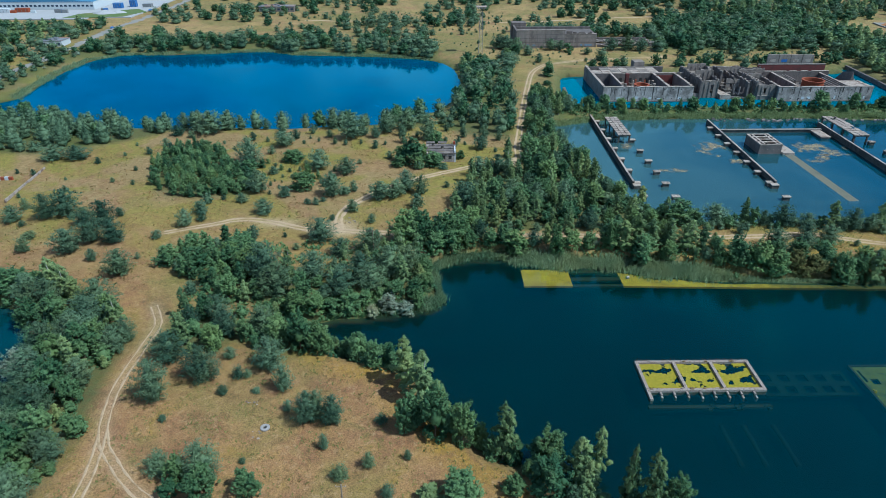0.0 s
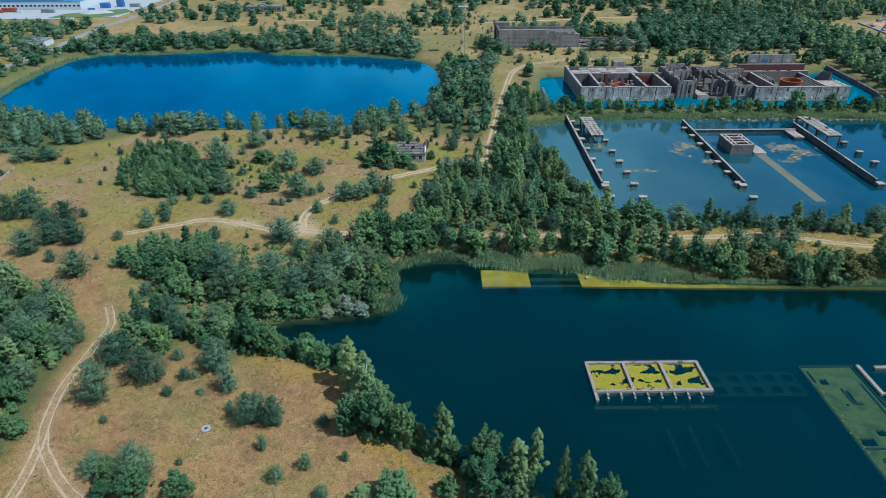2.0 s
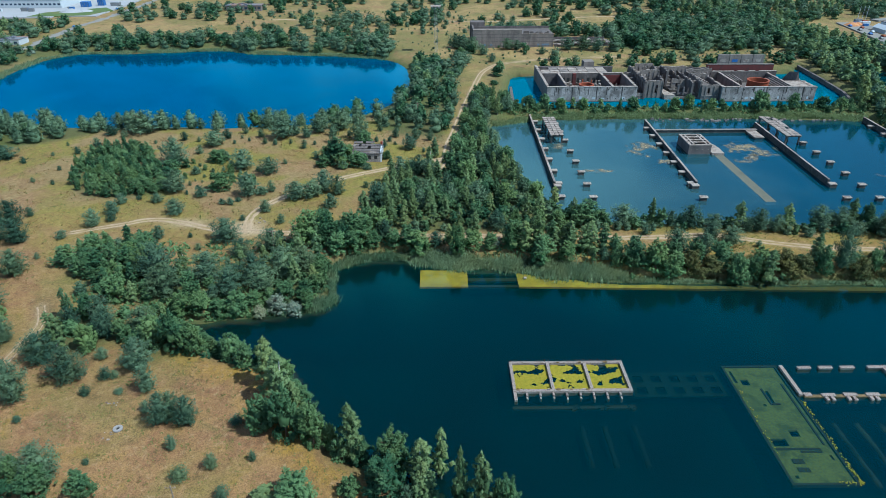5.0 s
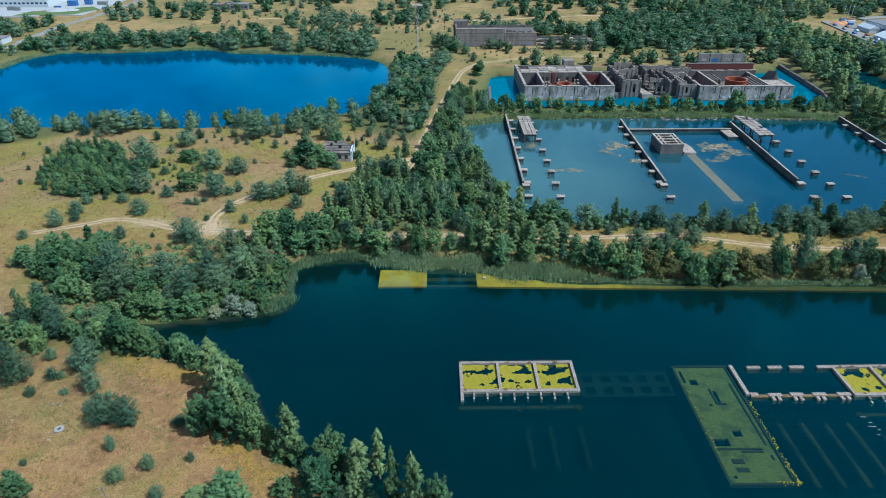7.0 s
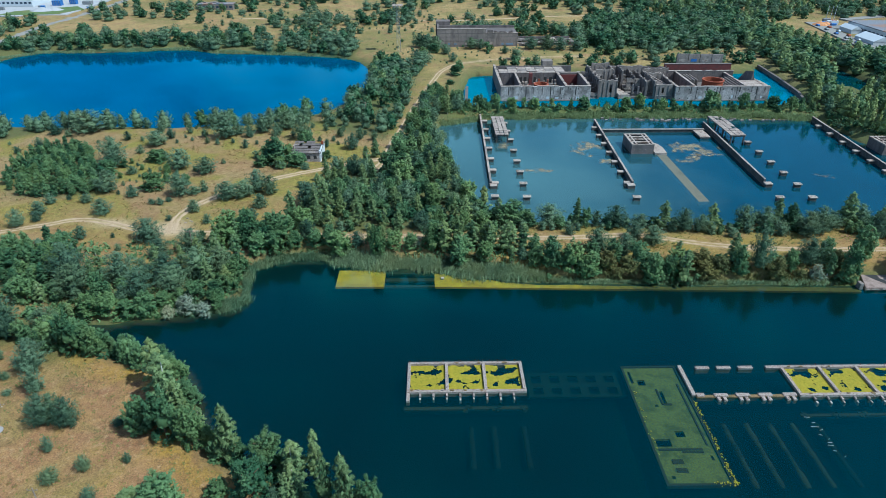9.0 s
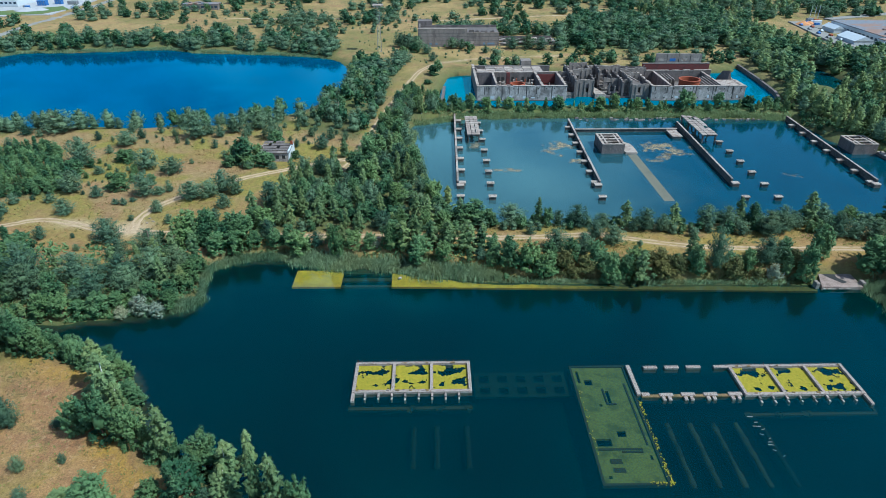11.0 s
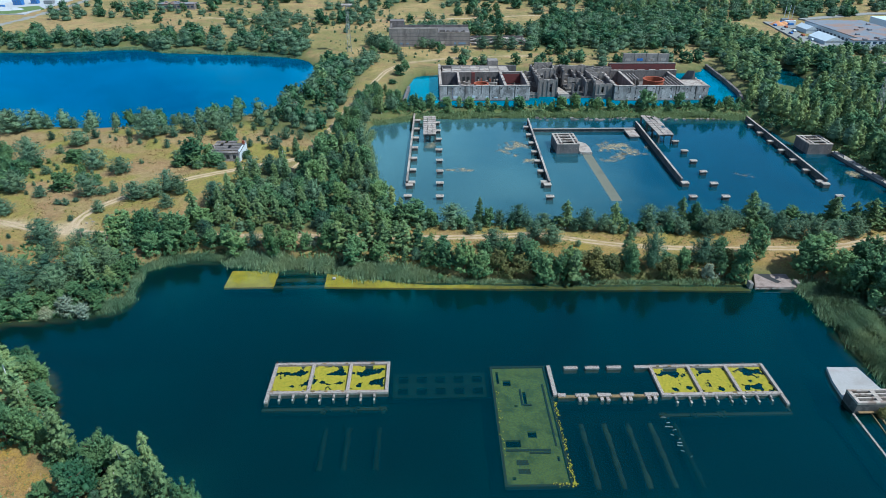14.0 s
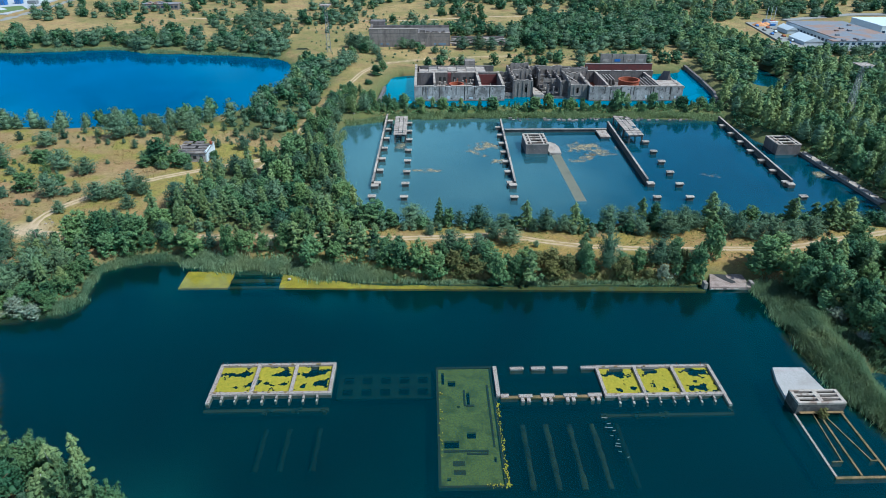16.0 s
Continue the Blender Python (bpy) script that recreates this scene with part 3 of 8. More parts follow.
# ---- building helpers ----
def block(bm, x0, x1, y0, y1, z0, z1, rough=0.0):
    """A box with slightly chipped corners."""
    c = [(x, y, z) for z in (z0, z1) for y in (y0, y1) for x in (x0, x1)]
    if rough:
        c = [tuple(k + random.uniform(-rough, rough) for k in p) for p in c]
    v = [bm.verts.new(p) for p in c]
    for f in ((0, 2, 3, 1), (4, 5, 7, 6), (0, 1, 5, 4), (2, 6, 7, 3), (0, 4, 6, 2), (1, 3, 7, 5)):
        bm.faces.new([v[i] for i in f])
    return v


def beam(bm, a, b, width, z0, z1):
    """A beam from a to b seen from above."""
    a, b = Vector(a), Vector(b)
    d = (b - a).normalized()
    n = Vector((-d.y, d.x)) * width / 2
    pts = (a - n, b - n, b + n, a + n)
    v = [bm.verts.new((p.x, p.y, z)) for z in (z0, z1) for p in pts]
    for f in ((3, 2, 1, 0), (4, 5, 6, 7), (0, 1, 5, 4), (1, 2, 6, 5), (2, 3, 7, 6), (3, 0, 4, 7)):
        bm.faces.new([v[i] for i in f])


def rod(bm, a, b, r, sides=6):
    a, b = Vector(a), Vector(b)
    d = (b - a).normalized()
    u = d.orthogonal().normalized()
    w = d.cross(u)
    ring = [[bm.verts.new(p + (u * math.cos(k * math.tau / sides) + w * math.sin(k * math.tau / sides)) * r) for k in range(sides)] for p in (a, b)]
    for k in range(sides):
        bm.faces.new((ring[0][k], ring[0][(k + 1) % sides], ring[1][(k + 1) % sides], ring[1][k]))
    bm.faces.new(ring[0][::-1])
    bm.faces.new(ring[1])


def part(name, bm, material, parent, label="", bevel=0.0):
    if bevel:
        bmesh.ops.bevel(bm, geom=bm.edges[:], offset=bevel, segments=1, affect="EDGES", clamp_overlap=True)
    me = bpy.data.meshes.new(name)
    bm.to_mesh(me)
    bm.free()
    me.materials.append(material)
    ob = new(name, me)
    ob.parent = parent
    return tagged(ob, label) if label else ob


def thing(name, x, y, z, label, category, group=""):
    ob = new(name)
    ob.empty_display_size = 0.2
    ob.location = (x, y, z)
    return tagged(ob, label, category, group)


def box_part(name, parent, material, x0, x1, y0, y1, z0, z1, label="", bevel=0.05, rough=0.0):
    bm = bmesh.new()
    block(bm, x0, x1, y0, y1, z0, z1, rough)
    return part(name, bm, material, parent, label, bevel)


def tray(bm, x0, x1, y0, y1, z0, z1, holes):
    """A slab with rectangular openings through it, made of the cells between the holes."""
    xs = sorted({x0, x1, *(h[0] for h in holes), *(h[1] for h in holes)})
    ys = sorted({y0, y1, *(h[2] for h in holes), *(h[3] for h in holes)})
    solid = {}
    for i in range(len(xs) - 1):
        for j in range(len(ys) - 1):
            cx, cy = (xs[i] + xs[i + 1]) / 2, (ys[j] + ys[j + 1]) / 2
            solid[i, j] = not any(h[0] < cx < h[1] and h[2] < cy < h[3] for h in holes)
    vs = {}

    def vert(i, j, z):
        if (i, j, z) not in vs:
            vs[i, j, z] = bm.verts.new((xs[i], ys[j], z))
        return vs[i, j, z]
    for (i, j), s in solid.items():
        if not s:
            continue
        q = ((i, j), (i + 1, j), (i + 1, j + 1), (i, j + 1))
        bm.faces.new([vert(*k, z1) for k in q])
        bm.faces.new([vert(*k, z0) for k in q[::-1]])
        for (di, dj), (a, b) in (((0, -1), (0, 1)), ((1, 0), (1, 2)), ((0, 1), (2, 3)), ((-1, 0), (3, 0))):
            if not solid.get((i + di, j + dj), False):
                bm.faces.new((vert(*q[a], z0), vert(*q[b], z0), vert(*q[b], z1), vert(*q[a], z1)))


# ---- the flooded works in the near lake ----
def algae_mat(x0, x1, y0, y1, seed, bare_at, cell=0.22):
    """A yellow-green mat that fills a bay but for ragged holes."""
    bm = bmesh.new()
    nx, ny = int((x1 - x0) / cell), int((y1 - y0) / cell)
    vs = {}

    def vert(i, j):
        if (i, j) not in vs:
            x, y = x0 + (x1 - x0) * i / nx, y0 + (y1 - y0) * j / ny
            k = 0.0 if i in (0, nx) or j in (0, ny) else cell * 0.6
            vs[i, j] = bm.verts.new((x + k * noise.noise(Vector((x * 2, y * 2, seed))), y + k * noise.noise(Vector((x * 2, y * 2, seed + 5))),
                                     0.04 + 0.10 * abs(noise.noise(Vector((x * 0.9, y * 0.9, seed))))))
        return vs[i, j]
    for i in range(nx):
        for j in range(ny):
            x, y = x0 + (x1 - x0) * (i + 0.5) / nx, y0 + (y1 - y0) * (j + 0.5) / ny
            q = noise.noise(Vector((x * 0.55, y * 0.75, seed * 1.7))) + 0.45 * noise.noise(Vector((x * 1.9, y * 1.9, seed)))
            edge = min(x - x0, x1 - x, y - y0, y1 - y)
            for bx, by, br in bare_at:
                q += 1.25 * math.exp(-(((x - bx) / br) ** 2 + ((y - by) / (br * 0.8)) ** 2))
            if q + 0.25 * math.exp(-edge * 2.5) < 0.50:
                bm.faces.new((vert(i, j), vert(i + 1, j), vert(i + 1, j + 1), vert(i, j + 1)))
    me = bpy.data.meshes.new("algae_mat")
    bm.to_mesh(me)
    bm.free()
    me.materials.append(M_ALGAE)
    return tagged(new("algae_mat", me), "yellow-green floating algae mat with ragged holes", "algae", "algae mats in the frames")


def frame_platform(x0, x1, y_back, y_front, tail, tail_side, label, seed):
    """Three open bays of concrete beams standing just above the water."""
    top, low, w = 0.62, -0.9, 0.72
    root = thing("flooded_platform", (x0 + x1) / 2, y_front, 0, label, "platform", "flooded frames")
    root.location = (0, 0, 0)
    back = box_part("back_beam", root, M_PLAT, x0, x1, y_back - w, y_back, low, top, bevel=0.04)
    box_part("front_beam", root, M_PLAT, x0, x1, y_front, y_front + w * 1.1, low, top, bevel=0.04)
    step = (x1 - x0 - w) / 3
    for i in range(4):
        xa = x0 + i * step
        ya = y_front + w * 1.1
        box_part("cross_beam", root, M_PLAT, xa, xa + w, ya, y_back - w, low, top - 0.003, bevel=0.04)
    xt = x0 if tail_side < 0 else x1 - w
    box_part("tail_beam", root, M_PLAT, xt, xt + w, tail, y_front, low, top - 0.10, bevel=0.04)
    n = 9
    for i in range(1, n):
        xa = x0 + (x1 - x0) * i / n
        box_part("stub", root, M_CONC if i % 3 else M_PLAT, xa - 0.24, xa + 0.24, y_front - 0.8 - 0.3 * random.random(), y_front - 0.004, low, top - 0.25, bevel=0.05, rough=0.06)
        box_part("stub_end", root, M_CONCTOP, xa - 0.2, xa + 0.2, y_front - 1.8 - 0.3 * random.random(), y_front - 1.25, low, top - 0.45, bevel=0.04, rough=0.06)
    rng = random.Random(seed)
    for i in range(26):
        xa = x0 + (x1 - x0) * (i + rng.random() * 0.7) / 26
        bm = bmesh.new()
        hgt = rng.uniform(0.25, 0.7)
        rod(bm, (xa, y_back - 0.3, top - 0.02), (xa + rng.uniform(-.12, .12), y_back - 0.3 + rng.uniform(-.1, .1), top + hgt), 0.045, 5)
        part("starter_bar", bm, M_CONC if i % 2 else M_RUST, back)
    for i in range(14):
        bm = bmesh.new()
        xa, s = rng.uniform(x0 + 0.3, x1 - 0.3), rng.uniform(0.15, 0.4)
        yb = (y_back - 0.6) if i % 2 else (y_front + 0.5)
        block(bm, xa - s, xa + s, yb - s * 0.6, yb + s * 0.6, top - 0.01, top + rng.uniform(0.06, 0.25), 0.05)
        part("rubble", bm, M_MOSS if i % 3 else M_PLAT, root)
    bays = [(x0 + w + i * step, x0 + (i + 1) * step) for i in range(3)]
    return root, [(a, b, y_front + w * 1.1, y_back - w) for a, b in bays]


def sunken(name, x0, x1, y0, y1, z, label, thick=0.4, material=None):
    bm = bmesh.new()
    block(bm, x0, x1, y0, y1, z - thick, z, 0.03)
    me = bpy.data.meshes.new(name)
    bm.to_mesh(me)
    bm.free()
    me.materials.append(material or M_SUNK)
    return tagged(new(name, me), label, "sunken beam", "sunken beams")


root, bays = frame_platform(47.0, 73.4, 115.5, 105.2, 102.6, -1, "open three-bay concrete frame standing in the lake", 5)
for (a, b, c, d), bare in zip(bays, ([(53.2, 112.8, 1.5), (55, 109, 0.9), (52, 108, .5)], [(62, 113, 1.7), (58.5, 109.3, .5), (62.6, 109, .7)], [(69, 112.6, 2.0), (70.8, 109.2, 1.0), (66.8, 108, .7)])):
    algae_mat(a, b, c, d, a * 0.13, bare)
root, bays = frame_platform(132.8, 159.4, 113.0, 102.9, 99.8, 1, "open three-bay concrete frame with bent starter bars", 9)
for (a, b, c, d), bare in zip(bays, ([(138, 111, 2.2), (136.4, 105.4, 1.0), (140, 105.5, .9)], [(145, 111.4, 1.6), (147, 105, .8)], [(155, 111, 2.0), (155.5, 105.6, 1.4), (152.5, 105, .6)])):
    algae_mat(a, b, c, d, a * 0.17, bare)

# the row of loose blocks and the low beam that join the deck and the second frame
walkway = thing("broken_walkway", 0, 0, 0, "broken concrete beam walkway standing in the lake", "walkway")
box_part("end_beam", walkway, M_PLAT, 109.3, 110.2, 103.6, 113.4, -0.9, 0.55)
box_part("long_beam", walkway, M_MOSS, 110.2, 132.2, 103.0, 103.75, -0.9, 0.30)
for xa in (115.5, 120.3, 125.2, 130.6):
    for k in (-0.65, 0.65):
        box_part("stub", walkway, M_PLAT, xa + k - 0.38, xa + k + 0.38, 101.9, 102.995, -0.9, 0.40, rough=0.05)
    box_part("cap", walkway, M_PLAT, xa - 1.4, xa + 1.6, 103.0, 104.0, 0.302, 0.55, rough=0.04)
box_part("cap", walkway, M_PLAT, 110.3, 112.0, 103.1, 104.2, 0.303, 0.5, rough=0.05)
for xa, wd in ((113.3, 3.0), (118.2, 3.1), (123.2, 3.2), (129.6, 3.2)):
    blk = thing("concrete_block", 0, 0, 0, "pale concrete block standing alone in the lake", "block", "blocks in a row")
    box_part("body", blk, M_CONC, xa, xa + wd, 112.2, 112.9, -1.0, 0.35)
    cap = box_part("cap", blk, M_PLAT, xa - 0.1, xa + wd + 0.1, 112.1, 113.0, 0.35, 0.58, rough=0.03)
    for k in range(4):
        bm = bmesh.new()
        rod(bm, (xa + 0.3 + k * 0.8, 112.6, 0.57), (xa + 0.35 + k * 0.8, 112.6, 1.0), 0.04, 5)
        part("starter_bar", bm, M_CONC, cap)

# the drowned deck
deck = thing("drowned_deck", 0, 0, 0, "algae-green concrete deck just under water with square openings", "deck")
bm = bmesh.new()
tray(bm, 96.8, 108.6, 80.5, 113.6, -0.95, -0.45,
     [(98.9, 100.6, 107.8, 109.6), (97.5, 98.1, 108.5, 112.5), (102.8, 103.5, 102.0, 105.8), (100.6, 101.3, 101.0, 101.7), (102.3, 104.1, 92.3, 94.0), (97.6, 100.6, 89.8, 91.8),
      (97.9, 98.6, 81.8, 82.5), (107.2, 107.7, 86.2, 87.4)])
part("slab", bm, M_DECK, deck)
for x0, x1, y0, y1 in ((96.3, 96.8, 80.0, 114.1), (108.6, 109.2, 80.0, 114.1), (96.8, 108.6, 80.0, 80.5), (96.8, 108.6, 113.6, 114.1)):
    box_part("rim", deck, M_SUNK, x0, x1, y0, y1, -1.0, -0.15, bevel=0.0, rough=0.03)
for x0, x1, y0, y1 in ((97.5, 106.3, 88.7, 89.15), (102.0, 106.2, 88.0, 88.45), (99.2, 101.4, 85.3, 86.4), (99.3, 101.5, 83.2, 84.2), (102.2, 102.6, 101.5, 106.4), (102.6, 104.4, 101.4, 101.9), (107.4, 107.8, 90, 108)):
    box_part("kerb", deck, M_SUNK, x0, x1, y0, y1, -0.45, -0.28, bevel=0.0, rough=0.05)
rng = random.Random(4)
bm = bmesh.new()
for i in range(240):
    t = rng.random()
    if t < 0.74:
        x, y = 109.3 + rng.gauss(0, 0.22), 80.3 + 22 * rng.random() ** 1.5
    elif t < 0.9:
        x, y = 109.5 - 4.5 * rng.random() ** 2, 80.2 + rng.gauss(0, 0.25)
    else:
        x, y = 97.1 + rng.gauss(0, 0.18), rng.uniform(84, 106)
    s = rng.uniform(0.03, 0.12)
    block(bm, x - s, x + s, y - s, y + s, -0.2, 0.03 + s * 0.35, s * 0.4)
tagged(part("algae_scum", bm, M_ALGAE, None), "yellow algae scum along the deck's edge", "algae", kind="stuff")

# faint beams under water; their dimness is put into the material colours
for x0, x1, y0, y1, z in ((46.6, 73.2, 101.5, 102.3, -1.0), (131, 159.5, 98.2, 98.9, -0.9), (159.0, 159.5, 98.9, 101, -0.7)):
    sunken("sunken_beam", x0, x1, y0, y1, z, "long sunken beam seen dimly through water")
for xa in (113.9, 118.8, 123.7, 128.6, 133.8, 60.4, 65.2, 71.5):
    deep = xa < 100
    bm = bmesh.new()
    steps = [97.6 - 0.7 * k for k in range(17 if deep else 25)]
    edge = []
    for y in steps:
        w, c = 0.55 + 0.22 * noise.noise(Vector((xa, y * 0.6, 1.0))), xa + 0.35 + 0.15 * noise.noise(Vector((xa, y * 0.4, 5.0)))
        edge.append([bm.verts.new((c + k * w, y, z)) for k, z in ((-1, -2.45), (-0.7, -2.2), (0.7, -2.2), (1, -2.45))])
    for p, q in zip(edge[:-1], edge[1:]):
        for k in range(3):
            bm.faces.new((p[k], q[k], q[k + 1], p[k + 1]))
    for f in bm.faces:
        f.smooth = True
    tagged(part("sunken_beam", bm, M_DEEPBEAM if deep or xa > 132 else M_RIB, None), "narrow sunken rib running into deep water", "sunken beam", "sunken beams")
for xa, yb in ((60.4, 101.4), (66.3, 101.4), (72.4, 101.4), (132.0, 98.4), (138.4, 98.4), (144.6, 98.4)):
    bm = bmesh.new()
    for k in range(8):
        s = random.uniform(0.18, 0.42)
        cx, cy = xa + random.uniform(-0.8, 0.8), yb + random.uniform(-0.5, 0.9)
        block(bm, cx - s, cx + s, cy - s * 0.8, cy + s * 0.8, -1.3, -0.85, 0.2)
    tagged(part("sunken_rubble", bm, M_RIB, None), "heap of sunken rubble dim under the water", "rubble", "sunken rubble heaps")
grid_bm = bmesh.new()
tray(grid_bm, 74.2, 96.2, 105.8, 113.9, -2.2, -1.8, [(75.4 + i * 4.2, 77.6 + i * 4.2, y0, y1) for i in range(5) for y0, y1 in ((106.8, 108.9), (110.6, 112.8))])
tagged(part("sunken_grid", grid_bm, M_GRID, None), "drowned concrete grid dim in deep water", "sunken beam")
rng = random.Random(8)
for i in range(10):
    y = 86.5 + i * 1.15 + rng.uniform(-0.4, 0.4)
    bm = bmesh.new()
    u, k = rng.uniform(-0.6, 0.6), rng.uniform(0.15, 0.8)
    beam(bm, (132.0 - (y - 92) * 0.12 + u - k, y - 0.2 * u), (132.0 - (y - 92) * 0.12 + u + k, y + 0.3 * u), 0.09, -0.1, 0.05)
    tagged(part("driftwood", bm, M_CONCTOP, None), "small pale piece of driftwood on the water", "driftwood", "floating wood")

# the yellow shelf along the far shore
shelf = thing("sunken_shelf", 0, 0, 0, "algae-yellow concrete shelf just under the water", "shelf")
box_part("panel", shelf, M_SHELF, 25.6, 39.2, 149.2, 158.1, -0.8, -0.22, bevel=0.0)
bm = bmesh.new()
v = [bm.verts.new(p) for z in (-0.8, -0.22) for p in ((53.4, 148.9, z), (171.4, 144.5, z), (171.4, 150.5, z), (53.2, 159.5, z))]
for f in ((3, 2, 1, 0), (4, 5, 6, 7), (0, 1, 5, 4), (1, 2, 6, 5), (2, 3, 7, 6), (3, 0, 4, 7)):
    bm.faces.new([v[i] for i in f])
part("panel", bm, M_SHELF, shelf)
for y0, y1 in ((149.2, 150.3), (152.3, 154.0), (156.3, 157.6)):
    box_part("sill", shelf, M_SUNK, 39.2, 53.3, y0, y1, -1.0, -0.45, bevel=0.0)
box_part("marker_stone", shelf, M_CONCTOP, 55.2, 56.0, 152.6, 153.3, -0.22, 0.35, rough=0.1)

# landing stage
stage = thing("landing_stage", 0, 0, 0, "bleached concrete landing stage at the lake's edge", "landing stage")
bm = bmesh.new()
v = [bm.verts.new(p) for z in (-1.2, 0.85) for p in ((172.4, 144.9, z), (183.9, 144.7, z), (184.3, 153.4, z), (176.0, 154.4, z))]
for f in ((3, 2, 1, 0), (4, 5, 6, 7), (0, 1, 5, 4), (1, 2, 6, 5), (2, 3, 7, 6), (3, 0, 4, 7)):
    bm.faces.new([v[i] for i in f])
part("platform", bm, M_STAGE, stage, bevel=0.06)
bm = bmesh.new()
stain = [(176.5, 154.1), (179.2, 153.9), (181.6, 152.2), (179.4, 151.2), (179.2, 149.8), (180.9, 147.4), (179.3, 146.6), (177.4, 149.0), (176.3, 150.8), (175.6, 152.6)]
bm.faces.new([bm.verts.new((x, y, 0.856)) for x, y in stain[::-1]])
bmesh.ops.recalc_face_normals(bm, faces=bm.faces[:])
part("wet_patch", bm, M_DARK, stage, "dark wet patch")
for xa in (171.2, 184.1):
    box_part("bollard", stage, M_CONC, xa - 0.2, xa + 0.9, 145.4, 147.2, -1.0, 1.75, bevel=0.12)
for xa in (172.6, 177.0):
    box_part("fender", stage, M_CONCTOP, xa, xa + 3.4, 144.45, 144.7, 0.3, 0.7)

# the sluice in the east corner
apron = thing("concrete_apron", 0, 0, 0, "pale tapering concrete apron at the water's edge", "apron")
bm = bmesh.new()
pts = ((173.5, 111.2), (172.2, 106.5), (171.6, 101.3), (181.8, 101.3), (181.2, 105.0), (180.4, 111.0))
v = [[bm.verts.new((x, y, z)) for x, y in pts] for z in (-1.5, 0.75)]
bm.faces.new(v[0])
bm.faces.new(v[1][::-1])
for i in range(6):
    j = (i + 1) % 6
    bm.faces.new((v[0][j], v[0][i], v[1][i], v[1][j]))
bmesh.ops.recalc_face_normals(bm, faces=bm.faces[:])
part("slab", bm, M_APRON, apron)
sluice = thing("sluice_house", 0, 0, 0, "open-topped concrete sluice box with six openings", "sluice")
bm = bmesh.new()
holes = [(172.3 + c * 4.9, 176.2 + c * 4.9, 97.75 + r * 1.15, 98.5 + r * 1.15) for c in (0, 1) for r in (0, 1, 2)]
tray(bm, 171.6, 181.8, 97.1, 101.28, 2.5, 3.0, holes)
part("top", bm, M_CONCTOP, sluice)
for x0, x1, y0, y1 in ((171.6, 172.1, 97.1, 101.28), (181.3, 181.8, 97.1, 101.28), (172.1, 181.3, 97.1, 97.6), (172.1, 181.3, 100.8, 101.28), (176.4, 177.0, 97.6, 100.8)):
    box_part("wall", sluice, M_DARKSTAIN, x0, x1, y0, y1, -1.0, 2.498, bevel=0.0)
box_part("ledge", sluice, M_MOSS, 172.2, 181.6, 96.5, 97.09, 0.55, 0.75)
guide = thing("guide_walls", 0, 0, 0, "tan low guide walls of the sluice, awash", "guide wall")
for a, b, w in (((171.4, 97.0), (170.9, 80.6), 0.7), ((181.5, 97.0), (181.3, 80.6), 0.7), ((170.6, 80.3), (181.7, 80.3), 0.8), ((176.6, 96.9), (175.9, 80.7), 0.6),
                ((175.3, 96.9), (174.1, 84.2), 0.35), ((172.2, 84.2), (174.3, 84.2), 0.3), ((177.4, 96.9), (179.9, 84.4), 0.4), ((179.7, 84.3), (181.2, 84.3), 0.3)):
    bm = bmesh.new()
    beam(bm, a, b, w * 0.62, -1.2, 0.16 + 0.06 * w)
    part("wall", bm, M_MOSS if w != 0.7 or a[0] > 175 else M_PLAT, guide)

# ---- the intake basin ----
def pier(x, y, w=2.9, d=1.9, h=1.55):
    ob = thing("pier_block", x, y, 0, "concrete pier block with a paler overhanging cap", "pier", "piers in the basin")
    box_part("shaft", ob, M_DARKSTAIN, -w * 0.40, w * 0.40, -d * 0.36, d * 0.42, -1.5, h - 0.36)
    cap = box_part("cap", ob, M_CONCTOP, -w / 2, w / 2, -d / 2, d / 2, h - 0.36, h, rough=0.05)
    for k in (-0.25, 0.25):
        box_part("bearing", cap, M_CONC, w * k - 0.2, w * k + 0.2, -0.3, 0.3, h, h + 0.12)
    return ob


first_pier = pier(86.6, 205.6)
for x, y in [(86.8, 217.4), (87.0, 229.0), (87.1, 240.4), (87.1, 252.4), (87.2, 265.6), (87.0, 277.0), (86.8, 288.4), (75.2, 206.2), (125.8, 204.6), (190.3, 260.8), (190.0, 249.2),
             (189.6, 237.7), (189.2, 226.4), (188.9, 215.0), (188.5, 203.4), (176.8, 203.6), (229.4, 203.0)]:
    copy_thing(first_pier, pose(x, y, 0, 0, 0, random.uniform(-1.5, 1.5)))


